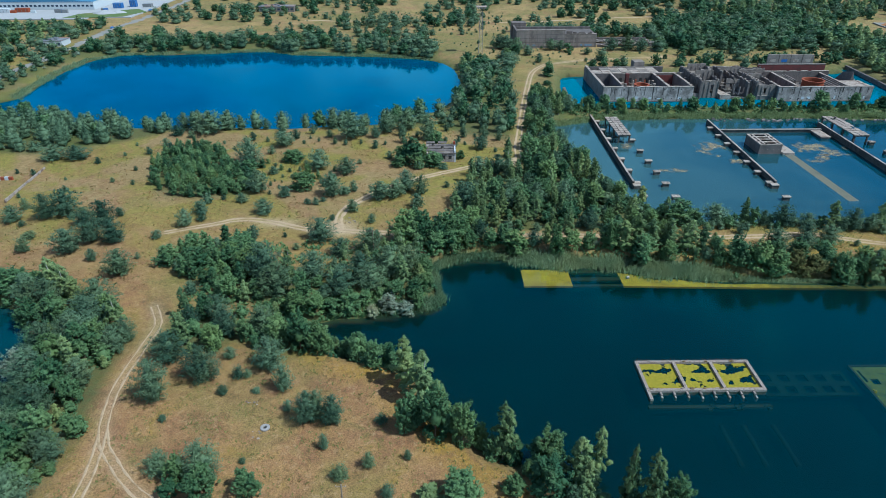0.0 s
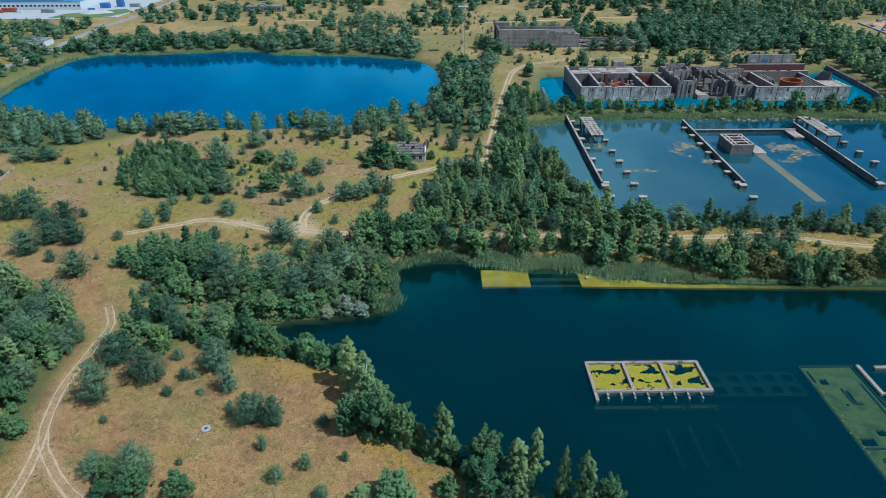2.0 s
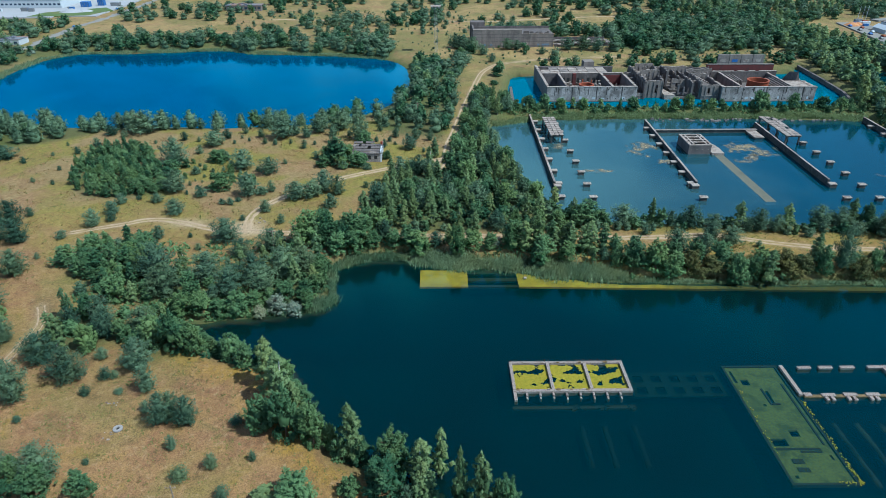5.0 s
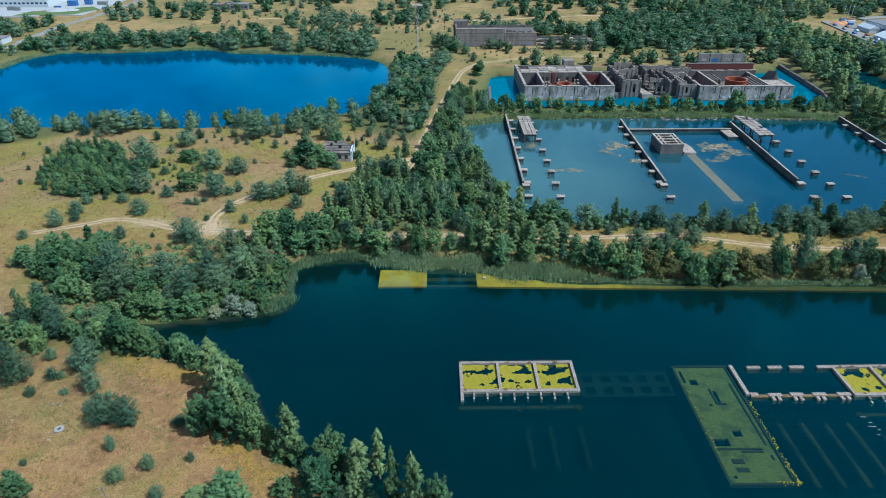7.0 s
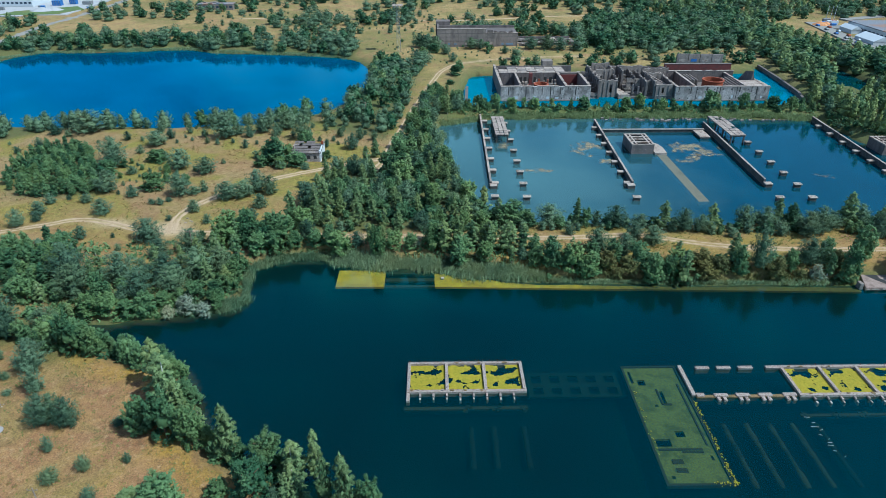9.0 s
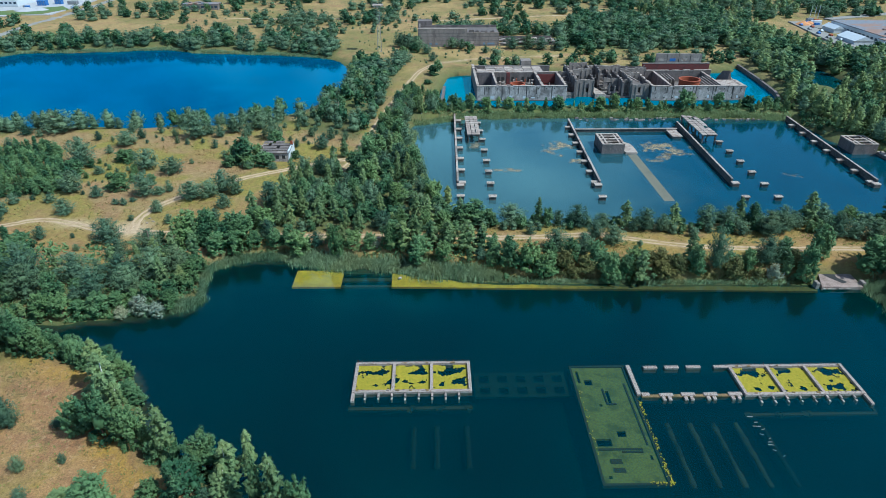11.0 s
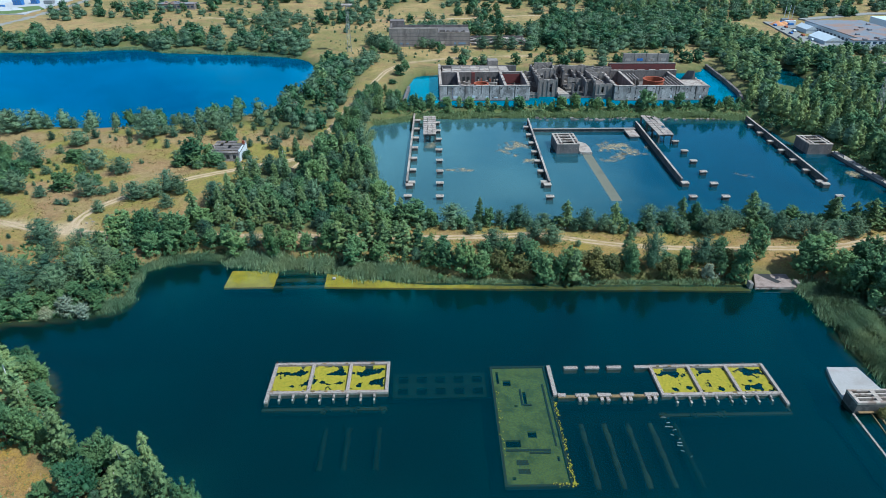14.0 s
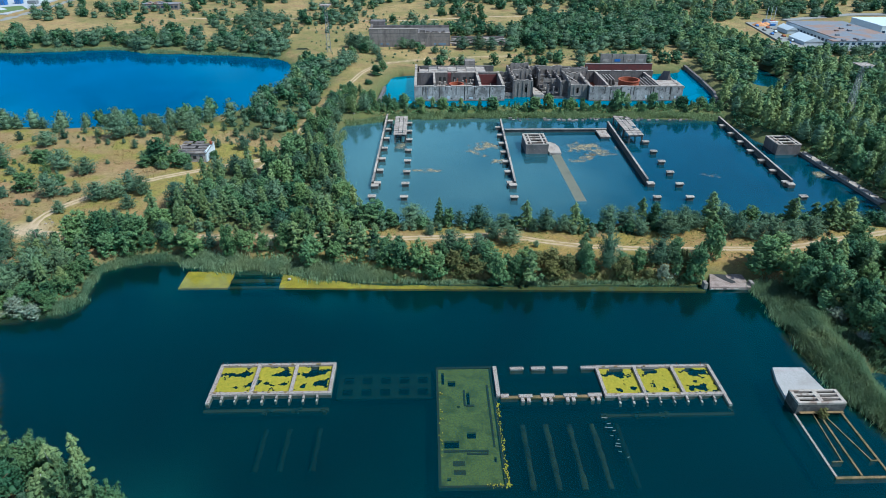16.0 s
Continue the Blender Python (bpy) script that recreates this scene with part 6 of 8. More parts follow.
for fx in (372.0, 375.5, 378.5):
    flagpole = thing("flagpole", fx, 533, 2.8, "tall thin white flagpole at the works yard", "flagpole", "flagpoles at the works")
    bm = bmesh.new()
    rod(bm, (0, 0, 0), (0.15, 0, 14.0), 0.16, 6)
    part("shaft", bm, M_WHITE, flagpole)

# ---- small things in the fields ----
ring = thing("concrete_ring", -32.9, 92.3, float(land(np.array([-32.9]), np.array([92.3]))[0]), "pale concrete well ring lying on the dry grass", "well ring")
bm = bmesh.new()
n = 28
prof = ((0.92, 0.0), (0.95, 0.25), (0.88, 0.34), (0.42, 0.34), (0.36, 0.25), (0.38, 0.02))
rings = [[bm.verts.new((a * math.cos(k * math.tau / n), a * math.sin(k * math.tau / n), b)) for k in range(n)] for a, b in prof]
for p, q in zip(rings[:-1], rings[1:]):
    for k in range(n):
        bm.faces.new((p[k], p[(k + 1) % n], q[(k + 1) % n], q[k]))
part("body", bm, M_RING, ring)
# dark disc in the ring's hole; the hole's shade is put into its colour
rings_hole = bmesh.new()
bmesh.ops.create_circle(rings_hole, cap_ends=True, segments=24, radius=0.38)
bmesh.ops.translate(rings_hole, verts=rings_hole.verts, vec=(0, 0, 0.03))
part("mud", rings_hole, M_DARK, ring)


def pole(x, y, h, label="weathered wooden power pole"):
    z = float(land(np.array([x]), np.array([y]))[0])
    root = thing("power_pole", x, y, z, label, "pole", "power poles")
    bm = bmesh.new()
    rod(bm, (0, 0, -0.5), (0.1, 0, h), 0.13, 8)
    part("shaft", bm, M_WOOD, root)
    bm = bmesh.new()
    rod(bm, (-0.9, 0, h - 0.5), (0.95, 0, h - 0.5), 0.07, 6)
    arm = part("crossarm", bm, M_WOOD, root)
    for k in (-0.8, 0.0, 0.85):
        bm = bmesh.new()
        rod(bm, (k, 0, h - 0.45), (k, 0, h - 0.2), 0.06, 6)
        part("insulator", bm, M_CONCTOP, arm)


pole(-15.4, 74.6, 5.0)
pole(-11.9, 166.5, 8.0)
pole(-17.5, 163.0, 8.0)
pole(22.0, 288.0, 9.0)
pipe = thing("white_barrier", 0, 0, 0, "long white barrier lying on the grass", "barrier")
for i in range(10):
    a, b = Vector((-148.3, 200.9)), Vector((-150.8, 231.6))
    p, q = a.lerp(b, i / 10 + 0.005), a.lerp(b, (i + 1) / 10 - 0.005)
    bm = bmesh.new()
    beam(bm, p, q, 0.35, 2.8, 3.9)
    part("segment", bm, M_CONCTOP, pipe)
barrier = thing("striped_barrier", 0, 0, 0, "red and white striped road barrier", "barrier")
for i in range(6):
    box_part("segment", barrier, M_RUST if i % 2 else M_WHITE, -166 + i * 1.5, -164.5 + i * 1.5, 220.5, 221.3, 2.8, 4.2)
log = thing("fallen_log", 0, 0, 0, "bleached fallen log on the sand", "log")
bm = bmesh.new()
rod(bm, (-79.5, 125.5, 3.4), (-76.5, 124.8, 3.5), 0.2, 7)
rod(bm, (-78.2, 125.2, 3.5), (-77.6, 125.8, 3.7), 0.1, 5)
part("trunk", bm, M_CONCTOP, log)

def stones(x, y, n, spread, size, seed, label):
    """A few broken pieces of concrete and stone lying together."""
    z = float(land(np.array([x]), np.array([y]))[0])
    root = thing("rubble_heap", x, y, z, label, "rubble", "rubble on the field")
    rng = random.Random(seed)
    for i in range(n):
        bm = bmesh.new()
        s = size * rng.uniform(0.5, 1.3)
        cx, cy = rng.gauss(0, spread), rng.gauss(0, spread)
        block(bm, cx - s, cx + s, cy - s * 0.7, cy + s * 0.7, -0.1, s * rng.uniform(0.4, 0.9), s * 0.3)
        part("stone", bm, M_CONCTOP if i % 3 else M_CONC, root, bevel=0.03)


stones(-37.6, 99.6, 9, 0.7, 0.22, 1, "pale broken stones lying on bare sand")
stones(-27.6, 100.2, 4, 0.4, 0.30, 2, "white broken concrete beside a pine")
stones(-29.6, 98.0, 5, 0.5, 0.20, 3, "grey stones scattered on dry grass")
stones(-34.0, 90.6, 6, 0.6, 0.22, 4, "dark stones beside the well ring")
stones(-22.0, 168.5, 8, 1.2, 0.3, 5, "pale rubble on the sandy junction")
stones(-26.0, 186.0, 8, 1.4, 0.3, 6, "pale rubble on the sandy junction")

# ---- vegetation ----
def spray_faces(rng, clumps, count, size, slim, lift=0.2, loose=0.55):
    """Small leaf sprays through and round elongated clumps: (centre, half axes as a 3 x 3 frame)."""
    C = np.array([c for c, _ in clumps])
    A = np.array([a for _, a in clumps])
    vol = np.linalg.norm(A, axis=2).prod(1) ** (2 / 3)
    pick = rng.choice(len(C), count, p=vol / vol.sum())
    d = rng.normal(size=(count, 3))
    d /= np.linalg.norm(d, axis=1)[:, None]
    d[:, 2] = np.where(d[:, 2] < -0.45, -d[:, 2], d[:, 2])
    rad = rng.uniform(0.45, 1.0, (count, 1)) ** 0.6 * rng.choice((1.0, 1.0, 1.0, 1.25), (count, 1))
    local = np.einsum("ni,nij->nj", d, A[pick])
    c = C[pick] + local * rad
    outward = local / (np.linalg.norm(local, axis=1)[:, None] + 1e-9)
    nrm = outward * 0.7 + rng.normal(scale=loose, size=(count, 3)) + np.array((0, 0, 0.35))
    nrm /= np.linalg.norm(nrm, axis=1)[:, None]
    along = A[pick, 0] / (np.linalg.norm(A[pick, 0], axis=1)[:, None] + 1e-9) * 0.8 + outward * 0.5 + rng.normal(scale=0.6, size=(count, 3))
    along[:, 2] += lift
    along -= nrm * (along * nrm).sum(1)[:, None]
    along /= np.linalg.norm(along, axis=1)[:, None] + 1e-9
    side = np.cross(nrm, along)
    ln = size * rng.uniform(0.55, 1.45, (count, 1))
    wd = ln * slim
    verts = np.stack([c + side * wd * 0.6 - along * ln * 0.3, c - side * wd * 0.6 - along * ln * 0.3, c + along * ln * 0.7], 1).reshape(-1, 3)
    mid, span = C.mean(0), C.std(0) + 0.3
    whole = (c - mid) / span
    whole /= np.linalg.norm(whole, axis=1)[:, None] + 1e-9
    shade = outward * 0.30 + whole * 0.40 + nrm * 0.80
    shade /= np.linalg.norm(shade, axis=1)[:, None] + 1e-9
    return verts, np.arange(count * 3).reshape(-1, 3), np.repeat(shade, 3, axis=0)


ICO_V = np.array(((0, 0, 1), (.894, 0, .447), (.276, .851, .447), (-.724, .526, .447), (-.724, -.526, .447), (.276, -.851, .447),
                  (.724, .526, -.447), (-.276, .851, -.447), (-.894, 0, -.447), (-.276, -.851, -.447), (.724, -.526, -.447), (0, 0, -1)))
ICO_F = ((0, 1, 2), (0, 2, 3), (0, 3, 4), (0, 4, 5), (0, 5, 1), (1, 6, 2), (2, 7, 3), (3, 8, 4), (4, 9, 5), (5, 10, 1),
         (2, 6, 7), (3, 7, 8), (4, 8, 9), (5, 9, 10), (1, 10, 6), (6, 11, 7), (7, 11, 8), (8, 11, 9), (9, 11, 10), (10, 11, 6))


def crown_data(rng, clumps, hearts, count, size, slim, lift, core=0.55):
    """Leaf sprays over twig-dark hearts: vertices, faces and shading normals."""
    v, f, nv = spray_faces(rng, clumps, count, size, slim, lift)
    verts, faces, norms, base = [v], [tuple(k) for k in f.tolist()], [nv], len(v)
    for centre, axes in hearts:
        verts.append((ICO_V * (1 + rng.normal(scale=0.12, size=(12, 1)))) @ np.array(axes) * core + np.array(centre))
        faces += [tuple(k + base for k in t) for t in ICO_F]
        norms.append(ICO_V)
        base += 12
    return np.concatenate(verts), faces, np.concatenate(norms)


def crown_mesh(data, material):
    V, F, N = data
    me = bpy.data.meshes.new("crown")
    me.from_pydata(V.tolist(), [], F)
    me.materials.append(material)
    me.update()
    me.polygons.foreach_set("use_smooth", [True] * len(me.polygons))
    me.normals_split_custom_set_from_vertices(N.tolist())
    return me


def trunk_mesh(name, rng, height, r, limbs, material, sway=0.03):
    bm = bmesh.new()
    pts = [Vector((sway * height * rng.normal() * k, sway * height * rng.normal() * k, height * k)) for k in (0, 0.3, 0.6, 1.0)]
    pts[0] = Vector((0, 0, -0.04 * height))
    n = 6
    rings = [[bm.verts.new(p + Vector((math.cos(k * math.tau / n), math.sin(k * math.tau / n), 0)) * r * (1 - 0.82 * i / 3)) for k in range(n)] for i, p in enumerate(pts)]
    for a, b in zip(rings[:-1], rings[1:]):
        for k in range(n):
            bm.faces.new((a[k], a[(k + 1) % n], b[(k + 1) % n], b[k]))
    for i in range(limbs):
        u = rng.uniform(0.3, 0.85)
        a = pts[1].lerp(pts[3], u)
        ang = rng.uniform(0, math.tau)
        rod(bm, a, a + Vector((math.cos(ang), math.sin(ang), 0.6)) * height * 0.2, r * 0.25, 4)
    me = bpy.data.meshes.new(name)
    bm.to_mesh(me)
    bm.free()
    me.materials.append(material)
    return me


def axes_along(d, a, b, c):
    """Half axes of a clump: a along d, b across, c across and mostly upright."""
    d = np.array(d, float)
    d /= np.linalg.norm(d) + 1e-9
    s = np.cross((0, 0, 1.0), d)
    s = s / (np.linalg.norm(s) + 1e-9) if np.linalg.norm(s) > 1e-6 else np.array((1.0, 0, 0))
    return np.stack([d * a, s * b, np.cross(d, s) * c])


def ball(r, q=1.0):
    return np.diag((r, r, r * q))


def pine_shape(rng, H, W):
    """Whorls of rising boughs with needle tufts towards their ends; one to three leaders."""
    clumps, hearts = [], []
    sector = rng.uniform(0.72, 1.15, 9)
    top = rng.uniform(-0.05, 0.05, 2) * W
    levels = 9
    for i in range(levels):
        u = i / (levels - 1)
        reach = 0.47 * W * (1 - u ** 1.9) ** 0.70 * (0.72 + 0.28 * min(1, u * 5)) * (0.84 + 0.24 * rng.random()) + 0.03 * W
        boughs = 8 if u < 0.35 else 7 if u < 0.7 else 5
        a0 = rng.uniform(0, 6.28)
        for j in range(boughs):
            a = a0 + (j + rng.normal() * 0.22) * math.tau / boughs
            L = reach * sector[int(a / math.tau * 9) % 9]
            rise = rng.uniform(0.15, 0.5) + 0.45 * u
            root = np.array((top[0] * u, top[1] * u, H * (0.06 + 0.80 * u)))
            way = np.array((math.cos(a), math.sin(a), rise))
            for k in ((0.55, 0.95) if u > 0.6 else (0.45, 0.72, 1.0)):
                p = root + way * L * k + rng.normal(scale=0.03 * W, size=3) * (1, 1, 0.5)
                s = W * rng.uniform(0.062, 0.10) * (1.15 - 0.42 * u)
                clumps.append((p, axes_along(way, s * 1.4, s * 1.15, s * 1.0)))
    for k in range(rng.integers(1, 4)):
        p = np.array((top[0] + rng.normal() * 0.05 * W, top[1] + rng.normal() * 0.05 * W, H * rng.uniform(0.88, 0.95)))
        clumps.append((p, axes_along((rng.normal() * 0.1, rng.normal() * 0.1, 1), H * 0.055, W * 0.04, W * 0.04)))
    for z, r, q in ((0.18, 0.27, 0.16), (0.36, 0.28, 0.18), (0.56, 0.22, 0.16), (0.72, 0.14, 0.12)):
        hearts.append((np.array((top[0] * z, top[1] * z, H * z)), np.diag((r * W, r * W, q * H)) * 1.45))
    return clumps, hearts


def leafy_shape(rng, H, W):
    """Several unequal domes, each broken up into many small clumps."""
    clumps, hearts = [], []
    domes = [((rng.normal() * 0.05 * W, rng.normal() * 0.05 * W, H * 0.72), 0.23)]
    n = rng.integers(8, 12)
    a0 = rng.uniform(0, 6.28)
    for i in range(n):
        a = a0 + (i + rng.normal() * 0.2) * 2.4
        u = (i + 0.5) / n
        q = W * (0.34 - 0.20 * u) * rng.uniform(0.8, 1.15)
        domes.append(((math.cos(a) * q, math.sin(a) * q, H * (0.17 + 0.54 * u + rng.normal() * 0.03)), rng.uniform(0.13, 0.21)))
    for (x, y, z), r in domes:
        R = np.array((r * W * rng.uniform(0.8, 1.25), r * W * rng.uniform(0.8, 1.25), r * min(W, H) * rng.uniform(0.9, 1.5)))
        hearts.append((np.array((x, y, z)), np.diag(R) * 0.85))
        m = int(20 * (r / 0.18) ** 1.5)
        for k in range(m):
            d = rng.normal(size=3)
            d /= np.linalg.norm(d)
            d[2] = abs(d[2]) if d[2] < -0.5 else d[2]
            s = W * rng.uniform(0.035, 0.065)
            clumps.append((np.array((x, y, z)) + d * R * rng.uniform(0.62, 1.28), axes_along(d + np.array((0, 0, 0.9)), s * 1.45, s, s * 0.85)))
    for k in range(12):
        a, s = k * 0.52 + rng.uniform(0, 0.4), W * 0.085
        q = W * rng.uniform(0.20, 0.30)
        clumps.append((np.array((math.cos(a) * q, math.sin(a) * q, H * rng.uniform(0.05, 0.14))), ball(s, 1.1)))
    hearts.append((np.array((0, 0, H * 0.42)), np.diag((0.27 * W, 0.27 * W, 0.34 * H)) * 1.2))
    return clumps, hearts


def birch_shape(rng, H, W):
    """A feathery cone: rising twigs that hang at their ends, one or two tops."""
    clumps, hearts = [], []
    tops = [(0.0, 0.0, 1.0)]
    if rng.random() < 0.6:
        a = rng.uniform(0, 6.28)
        tops.append((0.16 * W * math.cos(a), 0.16 * W * math.sin(a), rng.uniform(0.74, 0.92)))
    for tx, ty, tall in tops:
        n = 64 if tall == 1.0 else 34
        bulge = rng.uniform(0, 6.28)
        for i in range(n):
            u = ((i + rng.random()) / n) ** 0.9
            reach = W * 0.44 * tall * (1 - u) ** 0.56 * (0.5 + 0.5 * min(1, u * 4)) * (0.80 + 0.24 * math.sin(u * 12 + bulge))
            a = i * 2.4 + rng.normal() * 0.4
            q = reach * rng.uniform(0.45, 1.05)
            p = np.array((tx * min(1, u * 2) + math.cos(a) * q, ty * min(1, u * 2) + math.sin(a) * q, H * tall * (0.07 + 0.87 * u)))
            s = W * rng.uniform(0.045, 0.078) * (1.15 - 0.5 * u)
            clumps.append((p, axes_along((math.cos(a) * 0.7, math.sin(a) * 0.7, rng.uniform(-0.7, 0.6)), s * 1.5, s * 0.95, s * 0.9)))
        clumps.append((np.array((tx, ty, H * tall * 0.96)), axes_along((0, 0, 1), H * 0.035, W * 0.03, W * 0.03)))
        for z, r in ((0.2, 0.20), (0.40, 0.19), (0.60, 0.13), (0.76, 0.08)):
            hearts.append((np.array((tx, ty, H * tall * z)), np.diag((r * W, r * W, 0.15 * H)) * 1.35 * tall))
    return clumps, hearts


# nominal height and width, leaves near by, leaf size, slimness, lift of the sprays
KINDS = {
    "PINE": ("pine_tree", "pine", 8.0, 6.6, 6400, 0.34, 0.30, 0.45, M_PINE, M_BARK, "blue-green bushy Scots pine branching from the ground"),
    "YOUNG": ("young_pine", "pine", 3.4, 3.2, 2200, 0.24, 0.34, 0.45, M_PINE, M_BARK, "small young bushy pine on dry grass"),
    "BIRCH": ("birch_tree", "birch", 11.0, 6.0, 6800, 0.30, 0.52, -0.35, M_BIRCH, M_WHITEBARK, "slender light-green birch with a pale trunk"),
    "LEAFY": ("broadleaf_tree", "tree", 9.0, 7.4, 8200, 0.31, 0.62, 0.1, M_LEAF, M_BARK, "dense rounded dark-green broadleaf tree"),
    "SAPLING": ("sapling", "tree", 6.5, 3.4, 2600, 0.32, 0.60, 0.2, M_LEAF, M_BARK, "narrow deep-green broadleaf sapling in a dense thicket"),
    "WILLOW": ("willow_bush", "bush", 4.2, 5.0, 4200, 0.26, 0.4, 0.0, M_WILLOW, M_BARK, "silvery grey-green willow bush at the shore"),
    "BRONZE": ("bronzed_bush", "bush", 5.5, 6.0, 5200, 0.28, 0.5, 0.0, M_BRONZE, M_BARK, "olive-brown bush at the lake's edge"),
}
SHAPES = {"PINE": pine_shape, "YOUNG": pine_shape, "BIRCH": birch_shape, "SAPLING": birch_shape}
VARIANTS = 4
NEAR, MODELS, MIDDLE, FAR, MIDFAR = ({k: [] for k in KINDS} for _ in range(5))
for ki, (key, (nm, cat, H, Wd, nn, size, slim, lift, m_leaf, m_bark, lab)) in enumerate(KINDS.items()):
    for vnt in range(VARIANTS):
        rng = np.random.default_rng(100 * ki + vnt + 7)
        clumps, hearts = SHAPES.get(key, leafy_shape)(rng, H, Wd)
        stem = trunk_mesh("trunk", rng, H * 0.86, H * 0.018 + 0.03, 0 if key == "BIRCH" else 4, m_bark)
        NEAR[key].append((stem, crown_mesh(crown_data(rng, clumps, hearts, nn, size, slim, lift), m_leaf)))
        MODELS[key].append((stem, crown_mesh(crown_data(rng, clumps, hearts, int(nn * 0.55), size * 1.32, slim, lift), m_leaf)))
        MIDDLE[key].append((stem, crown_mesh(crown_data(rng, clumps, hearts, int(nn * 0.26), size * 1.85, slim * 1.05, lift), m_leaf)))
        MIDFAR[key].append(crown_data(rng, clumps, hearts, int(nn * 0.095), size * 2.2, slim * 1.25, lift, 0.84))
        FAR[key].append(crown_data(rng, clumps, hearts[::2], int(nn * 0.048), size * 2.8, slim * 1.4, lift, 0.92))

STOOD = []      # x, y, radius of every tree
FAR_ROWS = {k: [] for k in KINDS}
MID_ROWS = {k: [] for k in KINDS}
tree_rng = random.Random(21)


def stand(key, x, y, h, w, spin=None):
    """One tree with trunk and crown, rooted in the ground."""
    nm, cat, H, Wd = KINDS[key][:4]
    v = tree_rng.randrange(VARIANTS)
    z = float(land(np.array([x]), np.array([y]))[0])
    root = new(nm)
    root.empty_display_size = 0.2
    root.location, root.rotation_euler = (x, y, max(z, -0.4) - 0.05), (0, 0, tree_rng.uniform(0, 6.28))
    root.scale = (w / Wd, w / Wd, h / H)
    tagged(root, KINDS[key][10], cat, nm + "s of the place")
    for part_name, me in zip(("trunk", "crown"), (NEAR if y < (168 if x > 180 else 125) else MODELS if y < 190 else MIDDLE)[key][v]):
        ob = new(part_name, me)
        ob.parent = root
    STOOD.append((x, y, w * 0.5))
    return root


def plant(key, rows):
    for x, y, h, w in rows:
        stand(key, x, y, h, w * (1.5 if key == "BIRCH" else 1.0 if y < 112 and x < 0 or key == "YOUNG" else 1.12))


def free(x, y, gap, shore=1.0):
    if any((x - a) ** 2 + (y - b) ** 2 < (gap * 0.55 + r * 0.55) ** 2 for a, b, r in STOOD if abs(x - a) < 9 + r):
        return False
    return True


def scatter(poly, spacing, mix, h, seed, whole=True, clear=1.2, width=0.8, tracks=3.0, fine=False):
    """Fill an outline with trees. whole: as things of their own, otherwise as far woods."""
    rng = random.Random(seed)
    P = np.array(poly, float)
    lo, hi = P.min(0), P.max(0)
    n = int((hi[0] - lo[0]) * (hi[1] - lo[1]) / spacing ** 2 * (2.6 if spacing > 10 and not whole else 1.7)) + 4
    xs = np.array([rng.uniform(lo[0], hi[0]) for _ in range(n)])
    ys = np.array([rng.uniform(lo[1], hi[1]) for _ in range(n)])
    ok = edge_distance(P, xs, ys) < 0
    for d in shore_distance(xs, ys).values():
        ok &= d > clear
    for t in TRACKS + (ROAD,):
        ok &= line_distance(t, xs, ys) > (4.6 if t is TRACK_A else tracks)
    for x, y in zip(xs[ok], ys[ok]):
        key = rng.choices([k for k, _ in mix], [w for _, w in mix])[0]
        hh = rng.uniform(*h) * {"YOUNG": 0.45, "WILLOW": 0.5, "BRONZE": 0.6, "BIRCH": 1.15}.get(key, 1.0)
        ww = hh * {"PINE": 0.80, "YOUNG": 0.9, "BIRCH": 0.62, "SAPLING": 0.5, "LEAFY": 0.88, "WILLOW": 1.2, "BRONZE": 1.0}[key] * rng.uniform(0.85, 1.15) * width / 0.8
        if not whole and y > 345:
            # open-grown far trees: low, broad, in clumps
            hh, ww = hh * 0.88, ww * 1.25
            if spacing > 10 and noise.noise(Vector((x * 0.022, y * 0.016, seed))) < -0.08 + rng.uniform(-0.25, 0.25):
                continue
        if not free(x, y, spacing * (0.62 if spacing > 10 else 1.0)):
            continue
        if whole:
            stand(key, x, y, hh, ww)
        else:
            (MID_ROWS if (y < 330 and fine) or y < 170 else FAR_ROWS)[key].append((x, y, hh, ww, rng.random()))
            STOOD.append((x, y, ww * 0.5))


def grow_far_woods(table, models):
    for key, rows in table.items():
        if not rows:
            continue
        H, Wd = KINDS[key][2:4]
        z = land(np.array([r[0] for r in rows]), np.array([r[1] for r in rows]))
        V, F, N, base = [], [], [], 0
        for (x, y, h, w, q), zz in zip(rows, z):
            v, f, nv = models[key][int(q * (VARIANTS - 0.001))]
            c, s = math.cos(q * 44), math.sin(q * 44)
            k, m = w / Wd, h / H
            V.append(np.stack([(v[:, 0] * c - v[:, 1] * s) * k + x, (v[:, 0] * s + v[:, 1] * c) * k + y, v[:, 2] * m + zz - 0.1], -1))
            N.append(np.stack([nv[:, 0] * c - nv[:, 1] * s, nv[:, 0] * s + nv[:, 1] * c, nv[:, 2]], -1))
            F += [tuple(i + base for i in t) for t in f]
            base += len(v)
        ob = mesh_object("far_woods", np.concatenate(V).tolist(), F, KINDS[key][8], normals=np.concatenate(N).tolist())
        tagged(ob, {"PINE": "far blue-green pine woods", "BIRCH": "far light-green birch woods"}.get(key, "far dark-green scrub and trees"), "woods", kind="stuff")


